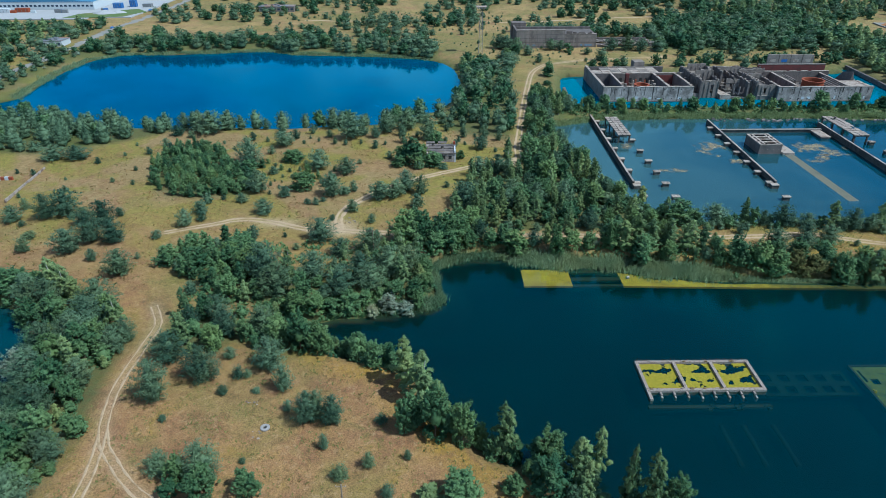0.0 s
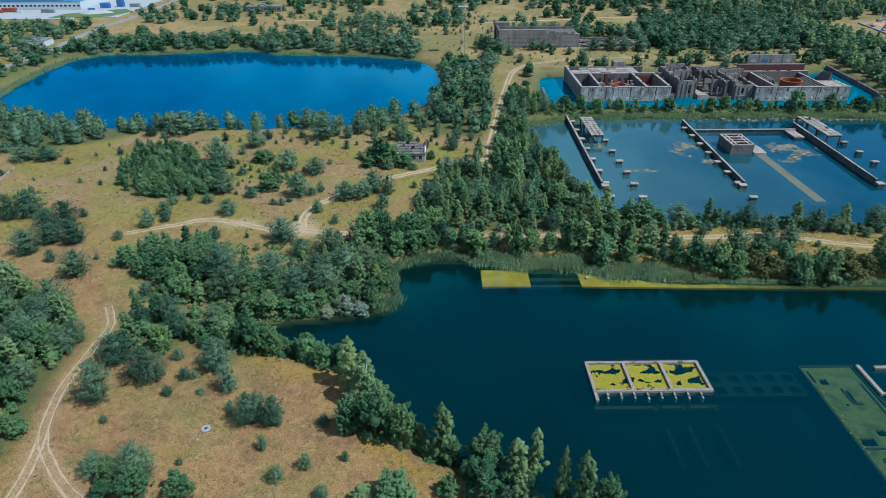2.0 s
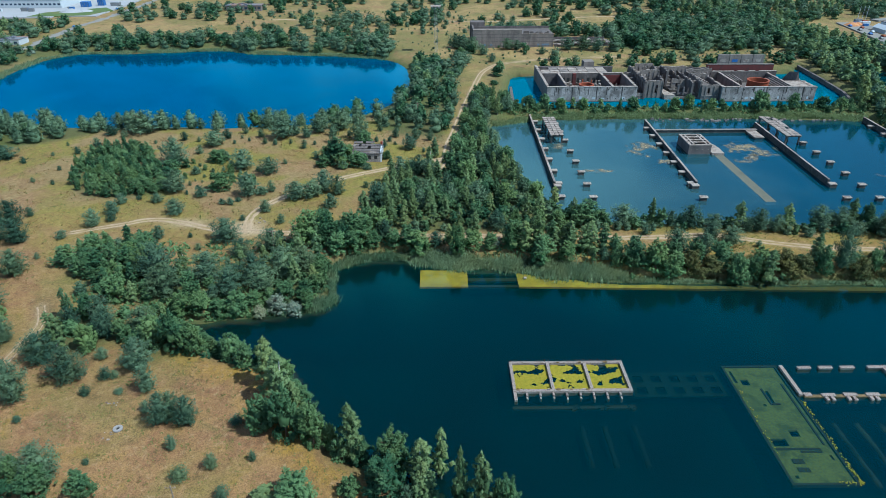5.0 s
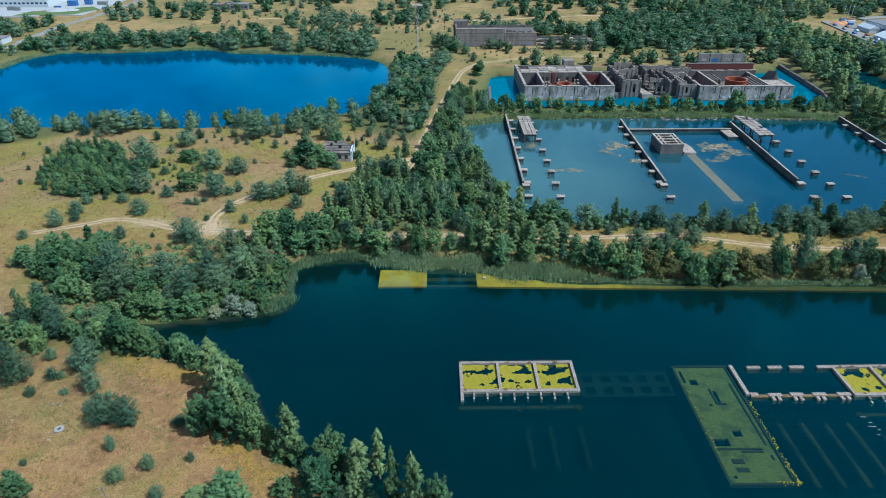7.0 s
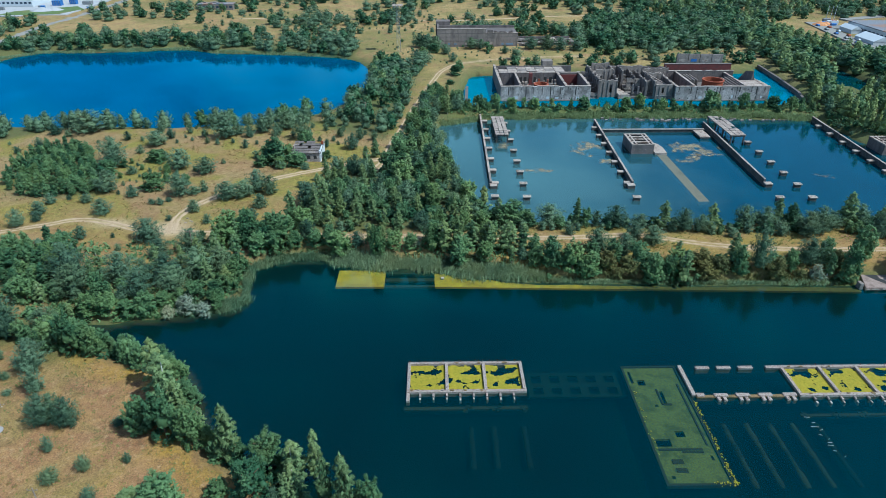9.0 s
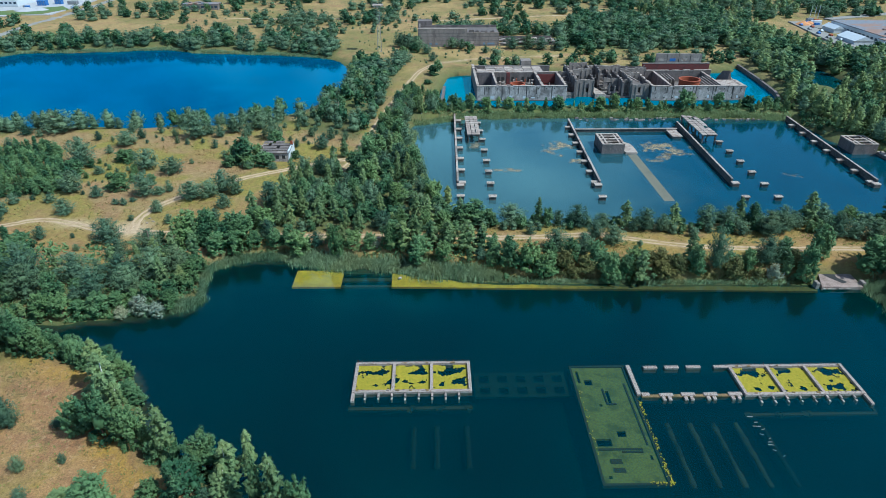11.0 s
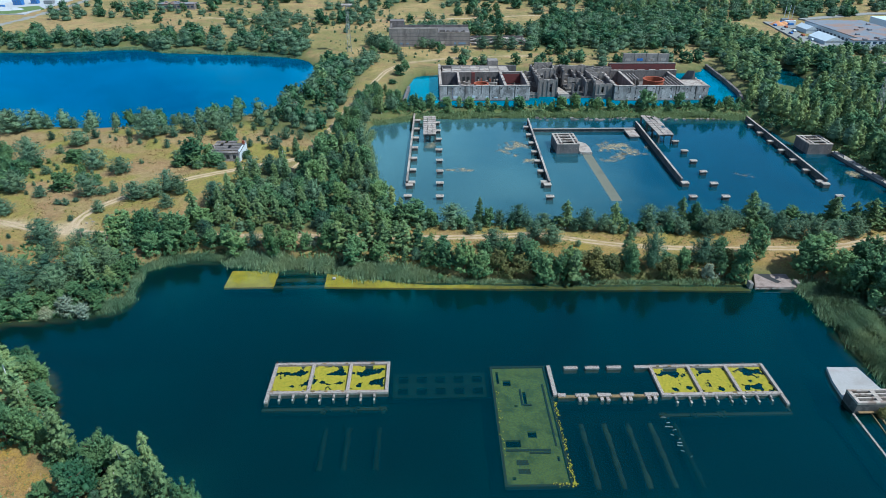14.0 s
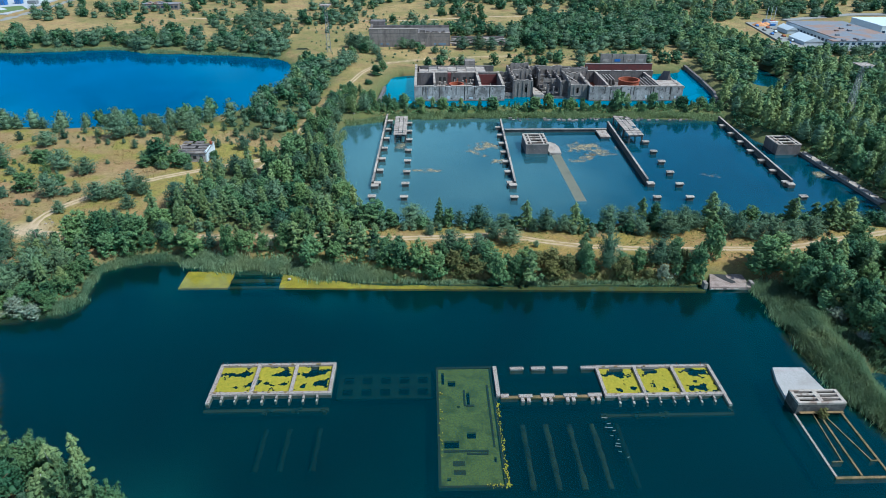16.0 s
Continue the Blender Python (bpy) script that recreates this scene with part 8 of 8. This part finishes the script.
scatter([(-120, 480), (10, 470), (120, 520), (90, 600), (-140, 600)], 13.0, (("YOUNG", 3), ("PINE", 1)), (2.5, 6.0), 76, False)
scatter(W_NORTH, 6.6, (("PINE", 5), ("LEAFY", 4)), (5.5, 10), 11, False)
STOOD.extend([(274, 331, 18), (285, 345, 24), (265, 319, 6)])
scatter(W_EASTSIDE, 4.4, (("PINE", 1), ("LEAFY", 3), ("BIRCH", 6)), (7.5, 11), 64, False, fine=True)
scatter(W_EAST, 4.7, (("PINE", 2), ("LEAFY", 3), ("BIRCH", 6)), (7.5, 11.5), 12, False, width=0.98, fine=True)
scatter([(-160, 186), (-160, 250), (-60, 275), (30, 262), (34, 240), (-8, 186), (-70, 190)], 16, (("YOUNG", 6), ("PINE", 1)), (3, 6.5), 13)
scatter([(-110, 140), (-80, 185), (-30, 175), (-35, 165), (-80, 168), (-90, 145)], 14, (("YOUNG", 1),), (4, 7), 14)
scatter([(80, 168), (80, 174), (245, 170), (240, 160), (176, 160)], 9, (("YOUNG", 1),), (3, 6), 15)
scatter([(-262, 300), (-262, 450), (-240, 480), (-60, 500), (-8, 500), (2, 462), (2, 440), (0, 440), (-60, 452), (-118, 468), (-214, 460), (-240, 430), (-238, 340)], 11.0, (("PINE", 5), ("LEAFY", 2)), (7, 11), 16, False)
scatter([(-238, 436), (-216, 450), (-182, 451), (-145, 455), (-118, 460), (-96, 449), (-65, 445), (-26, 439), (0, 430), (4, 446), (-30, 462), (-100, 475), (-180, 482), (-236, 470)], 4.8, (("PINE", 6), ("LEAFY", 2)), (6, 10), 61, False)
scatter([(60, 486), (172, 478), (178, 500), (62, 512)], 6.5, (("PINE", 3), ("LEAFY", 4)), (8, 12), 62, False)
scatter([(46, 400), (60, 395), (90, 402), (255, 402), (250, 440), (150, 445), (120, 440), (60, 446), (46, 430)], 12.0, (("PINE", 4), ("LEAFY", 2)), (6, 11), 17, False)
scatter([(60, 478), (180, 470), (300, 560), (310, 660), (130, 640)], 22.0, (("PINE", 3), ("LEAFY", 4)), (8, 12), 18, False)
scatter([(150, 440), (260, 440), (300, 540), (200, 560), (160, 500)], 5.2, (("PINE", 3), ("LEAFY", 4)), (8, 12), 19, False)
scatter([(-251, 330), (-236, 340), (-238, 430), (-222, 460), (-250, 480)], 6.5, (("LEAFY", 3), ("WILLOW", 2), ("PINE", 1)), (3.0, 6.0), 65, False)
scatter([(-420, 300), (-268, 300), (-268, 540), (-420, 545)], 8.5, MIXED, (7, 11), 20, False)
scatter([(-250, 480), (60, 500), (140, 640), (60, 780), (-250, 780)], 18.0, (("PINE", 4), ("LEAFY", 2)), (6, 11), 22, False)
scatter([(-60, 520), (40, 530), (40, 560), (-60, 560)], 7.0, (("PINE", 4), ("LEAFY", 2)), (8, 11), 23, False)
scatter([(140, 640), (320, 600), (700, 640), (900, 900), (100, 900)], 13.0, MIXED, (8, 12), 24, False)
scatter([(310, 545), (360, 545), (620, 600), (620, 640), (320, 600)], 11.0, MIXED, (7, 11), 27, False)
scatter([(345, 418), (430, 412), (470, 424), (408, 428), (352, 426)], 5.0, (('LEAFY', 3), ('PINE', 2)), (6, 9), 28, False)
scatter([(-700, 660), (100, 780), (100, 1000), (-800, 1000)], 34.0, MIXED, (8, 12), 25, False)
scatter([(256, 530), (316, 520), (320, 600), (300, 640), (250, 600)], 7.0, MIXED, (8, 12), 26, False)
plant('LEAFY', [(188.6, 150.8, 11.0, 9.6)])
stand('BRONZE', 176.9, 96.2, 2.6, 2.8)
plant('WILLOW', [(195.5, 126, 3.4, 5.0), (197.5, 117, 3.0, 4.6)])
scatter([(193, 148), (197, 150), (198, 120), (204, 108), (200, 108), (195, 122), (192, 136)], 3.0, (('LEAFY', 3), ('BIRCH', 1)), (3, 6), 63, True, 3.0, 1.0)
grow_far_woods(FAR_ROWS, FAR)
grow_far_woods(MID_ROWS, MIDFAR)
build_ground()


def reeds(name, line, width, per_m, h, seed, material=M_REED, inward=0.0, label="dense green reeds along the water's edge"):
    """Reed blades in a belt along a line."""
    rng = np.random.default_rng(seed)
    p = np.array(line, float)
    seg = np.linalg.norm(np.diff(p, axis=0), axis=1)
    s = np.concatenate([[0], np.cumsum(seg)])
    n = int(s[-1] * per_m)
    q = rng.uniform(0, s[-1], n)
    px, py = np.interp(q, s, p[:, 0]), np.interp(q, s, p[:, 1])
    wv = width * (0.75 + 0.25 * np.sin(q / 5.3) + 0.2 * np.sin(q / 2.1 + 1))
    off = rng.normal(size=(n, 2)) * wv[:, None] * 0.42
    x, y = px + off[:, 0], py + off[:, 1]
    z = np.maximum(land(x, y), -0.3)
    lean = rng.normal(scale=0.22, size=(n, 2))
    hh = h * 0.85 * rng.uniform(0.5, 1.15, n)
    ang = rng.uniform(0, 3.14, n)
    wd = rng.uniform(0.045, 0.10, n)
    ax, ay = np.cos(ang) * wd, np.sin(ang) * wd
    a = np.stack([x - ax, y - ay, z], -1)
    b = np.stack([x + ax, y + ay, z], -1)
    m1 = np.stack([x + ax * 0.8 + lean[:, 0] * hh * 0.4, y + ay * 0.8 + lean[:, 1] * hh * 0.4, z + hh * 0.6], -1)
    m2 = np.stack([x - ax * 0.8 + lean[:, 0] * hh * 0.4, y - ay * 0.8 + lean[:, 1] * hh * 0.4, z + hh * 0.6], -1)
    t = np.stack([x + lean[:, 0] * hh * 1.3, y + lean[:, 1] * hh * 1.3, z + hh], -1)
    V = np.stack([a, b, m1, m2, t], 1).reshape(-1, 3)
    i = np.arange(n)[:, None] * 5
    F = [tuple(k) for k in (i + np.array([0, 1, 2, 3])).tolist()] + [tuple(k) for k in (i + np.array([3, 2, 4])).tolist()]
    up = np.repeat(np.stack([lean[:, 0] * 1.5 + rng.normal(scale=0.35, size=n), lean[:, 1] * 1.5 + rng.normal(scale=0.35, size=n), np.full(n, 0.8)], -1), 5, axis=0)
    up /= np.linalg.norm(up, axis=1)[:, None]
    tagged(mesh_object(name, V.tolist(), F, material, normals=up.tolist()), label, "reeds", kind="stuff")


reeds("reeds", [(-13, 137), (-2, 138.5), (2.5, 142), (1, 150), (0, 158), (6, 163.5), (16, 165), (24, 164)], 2.0, 300, 1.9, 1)
reeds("reeds", [(24, 164), (32, 161), (45, 159.5), (54, 158), (65, 155.5), (74, 153.5), (84, 151.5)], 3.6, 420, 2.2, 2)
reeds("reeds", [(84, 151), (109, 149.5), (133, 148.8), (157, 148.4), (171, 148.5)], 1.3, 70, 1.3, 3)
reeds("reeds", [(186.6, 145), (187.6, 138), (186.6, 128), (186.0, 120), (186.2, 112), (187.0, 104), (188.2, 96), (193, 87)], 3.4, 620, 2.3, 4)
reeds("reeds", [(189.8, 141), (190.6, 132), (190.2, 122), (190.4, 112), (190.6, 103), (191, 96)], 3.8, 560, 2.3, 14)
reeds("reeds", [(192.6, 138), (194, 128), (195.0, 118), (196.6, 112), (199, 111)], 2.6, 380, 2.2, 15)
reeds("reeds", [(58, 290), (80, 298.5), (107, 299.5), (135, 300), (162, 299.5), (190, 299), (217, 297), (237, 294)], 2.4, 240, 1.8, 5)
reeds("reeds", [(67, 205), (61, 233), (57, 262), (57, 280)], 2.6, 50, 1.8, 6)
reeds("reeds", [(-226, 340), (-229, 360), (-232, 395), (-230, 430), (-216, 448), (-182, 449.5), (-145, 454), (-118, 458), (-96, 447.5), (-65, 443.5), (-26, 437), (-3, 428)], 3.6, 90, 1.7, 7)


def grass_tufts(name, poly, count, seed, material, size, label):
    """Low clumps of grass and herbs."""
    rng = np.random.default_rng(seed)
    P = np.array(poly, float)
    x = rng.uniform(P[:, 0].min(), P[:, 0].max(), count)
    y = rng.uniform(P[:, 1].min(), P[:, 1].max(), count)
    ok = edge_distance(P, x, y) < 0
    for d in shore_distance(x, y).values():
        ok &= d > 0.5
    for t in TRACKS:
        ok &= line_distance(t, x, y) > 1.4
    clump = np.sin(x * 0.35 + 2 * np.sin(y * 0.21)) * np.sin(y * 0.4 + 1.5 * np.sin(x * 0.17)) + rng.normal(scale=0.5, size=count)
    ok &= clump > 0.1
    x, y = x[ok], y[ok]
    z = land(x, y)
    V, F = [], []
    k = 4
    n = len(x)
    for j in range(k):
        ang = rng.uniform(0, 6.28, n)
        s = size * rng.uniform(0.5, 1.5, n)
        dx, dy = np.cos(ang), np.sin(ang)
        c = np.stack([x + rng.normal(scale=0.12, size=n), y + rng.normal(scale=0.12, size=n), z - 0.03], -1)
        a = c + np.stack([-dy * s * 0.35, dx * s * 0.35, 0 * s], -1)
        b = c + np.stack([dy * s * 0.35, -dx * s * 0.35, 0 * s], -1)
        t = c + np.stack([dx * s * 0.8, dy * s * 0.8, s * rng.uniform(0.5, 1.0, n)], -1)
        base = j * n * 3
        V.append(np.stack([a, b, t], 1).reshape(-1, 3))
        F += [tuple(q) for q in (np.arange(n)[:, None] * 3 + base + np.array([0, 1, 2])).tolist()]
    tagged(mesh_object(name, np.concatenate(V).tolist(), F, material), label, "grass", kind="stuff")


M_STRAW = leaf_material("straw_grass", (0.13, 0.088, 0.04), (0.27, 0.19, 0.09), 0.2)
M_HERB = leaf_material("herb_leaves", (0.09, 0.105, 0.03), (0.21, 0.21, 0.06), 0.2)
FIELD = [(-68, 66), (-70, 100), (-66, 114), (-30, 118), (-8, 113), (0, 90), (25, 76), (40, 66)]
grass_tufts("grass_tufts", FIELD, 16000, 1, M_STRAW, 0.22, "dry straw-coloured grass tufts")
grass_tufts("herb_tufts", FIELD, 6000, 2, M_HERB, 0.30, "low green herbs in the dry grass")
HEATH = [(-150, 150), (-160, 250), (-30, 280), (34, 270), (30, 240), (0, 215), (-10, 180), (-40, 172), (-72, 172), (-78, 140), (-90, 135)]
grass_tufts("grass_tufts", HEATH, 14000, 3, M_STRAW, 0.4, "dry straw-coloured grass tufts")
grass_tufts("herb_tufts", HEATH, 5000, 4, M_HERB, 0.42, "low green herbs and heather in the dry grass")
BANKS = [(80, 158), (80, 178), (246, 178), (240, 150), (190, 152), (172, 155)]
grass_tufts("herb_tufts", BANKS, 7000, 5, M_HERB, 0.4, "low green herbs along the bank")
UNDER = [(-6, 118), (-30, 122), (-66, 134), (-70, 170), (-10, 172), (60, 172), (85, 160), (170, 152), (60, 155), (0, 165), (-4, 138)]
grass_tufts("undergrowth", UNDER, 16000, 6, M_LEAF, 0.8, "green undergrowth beneath the trees")
SHORE_EDGES = ([(58, 298), (135, 299), (240, 295), (242, 318), (66, 318)], [(244, 200), (262, 196), (264, 262), (246, 296), (240, 292), (243, 270), (255, 252)],
               [(-46, 131.5), (-17, 134), (-1, 136.5), (-2, 143), (-46, 138)], [(-44, 130), (-28, 125.5), (-9, 117), (-2, 112), (-8, 108), (-30, 118), (-44, 123)],
               [(84, 148), (171, 146), (171, 158), (84, 160)])
for i, (poly, count) in enumerate(zip(SHORE_EDGES, (9000, 5000, 2600, 2600, 5200))):
    grass_tufts("undergrowth", poly, count, 20 + i, M_LEAF if i != 4 else M_BRONZE, 0.9, "green undergrowth along the shore")
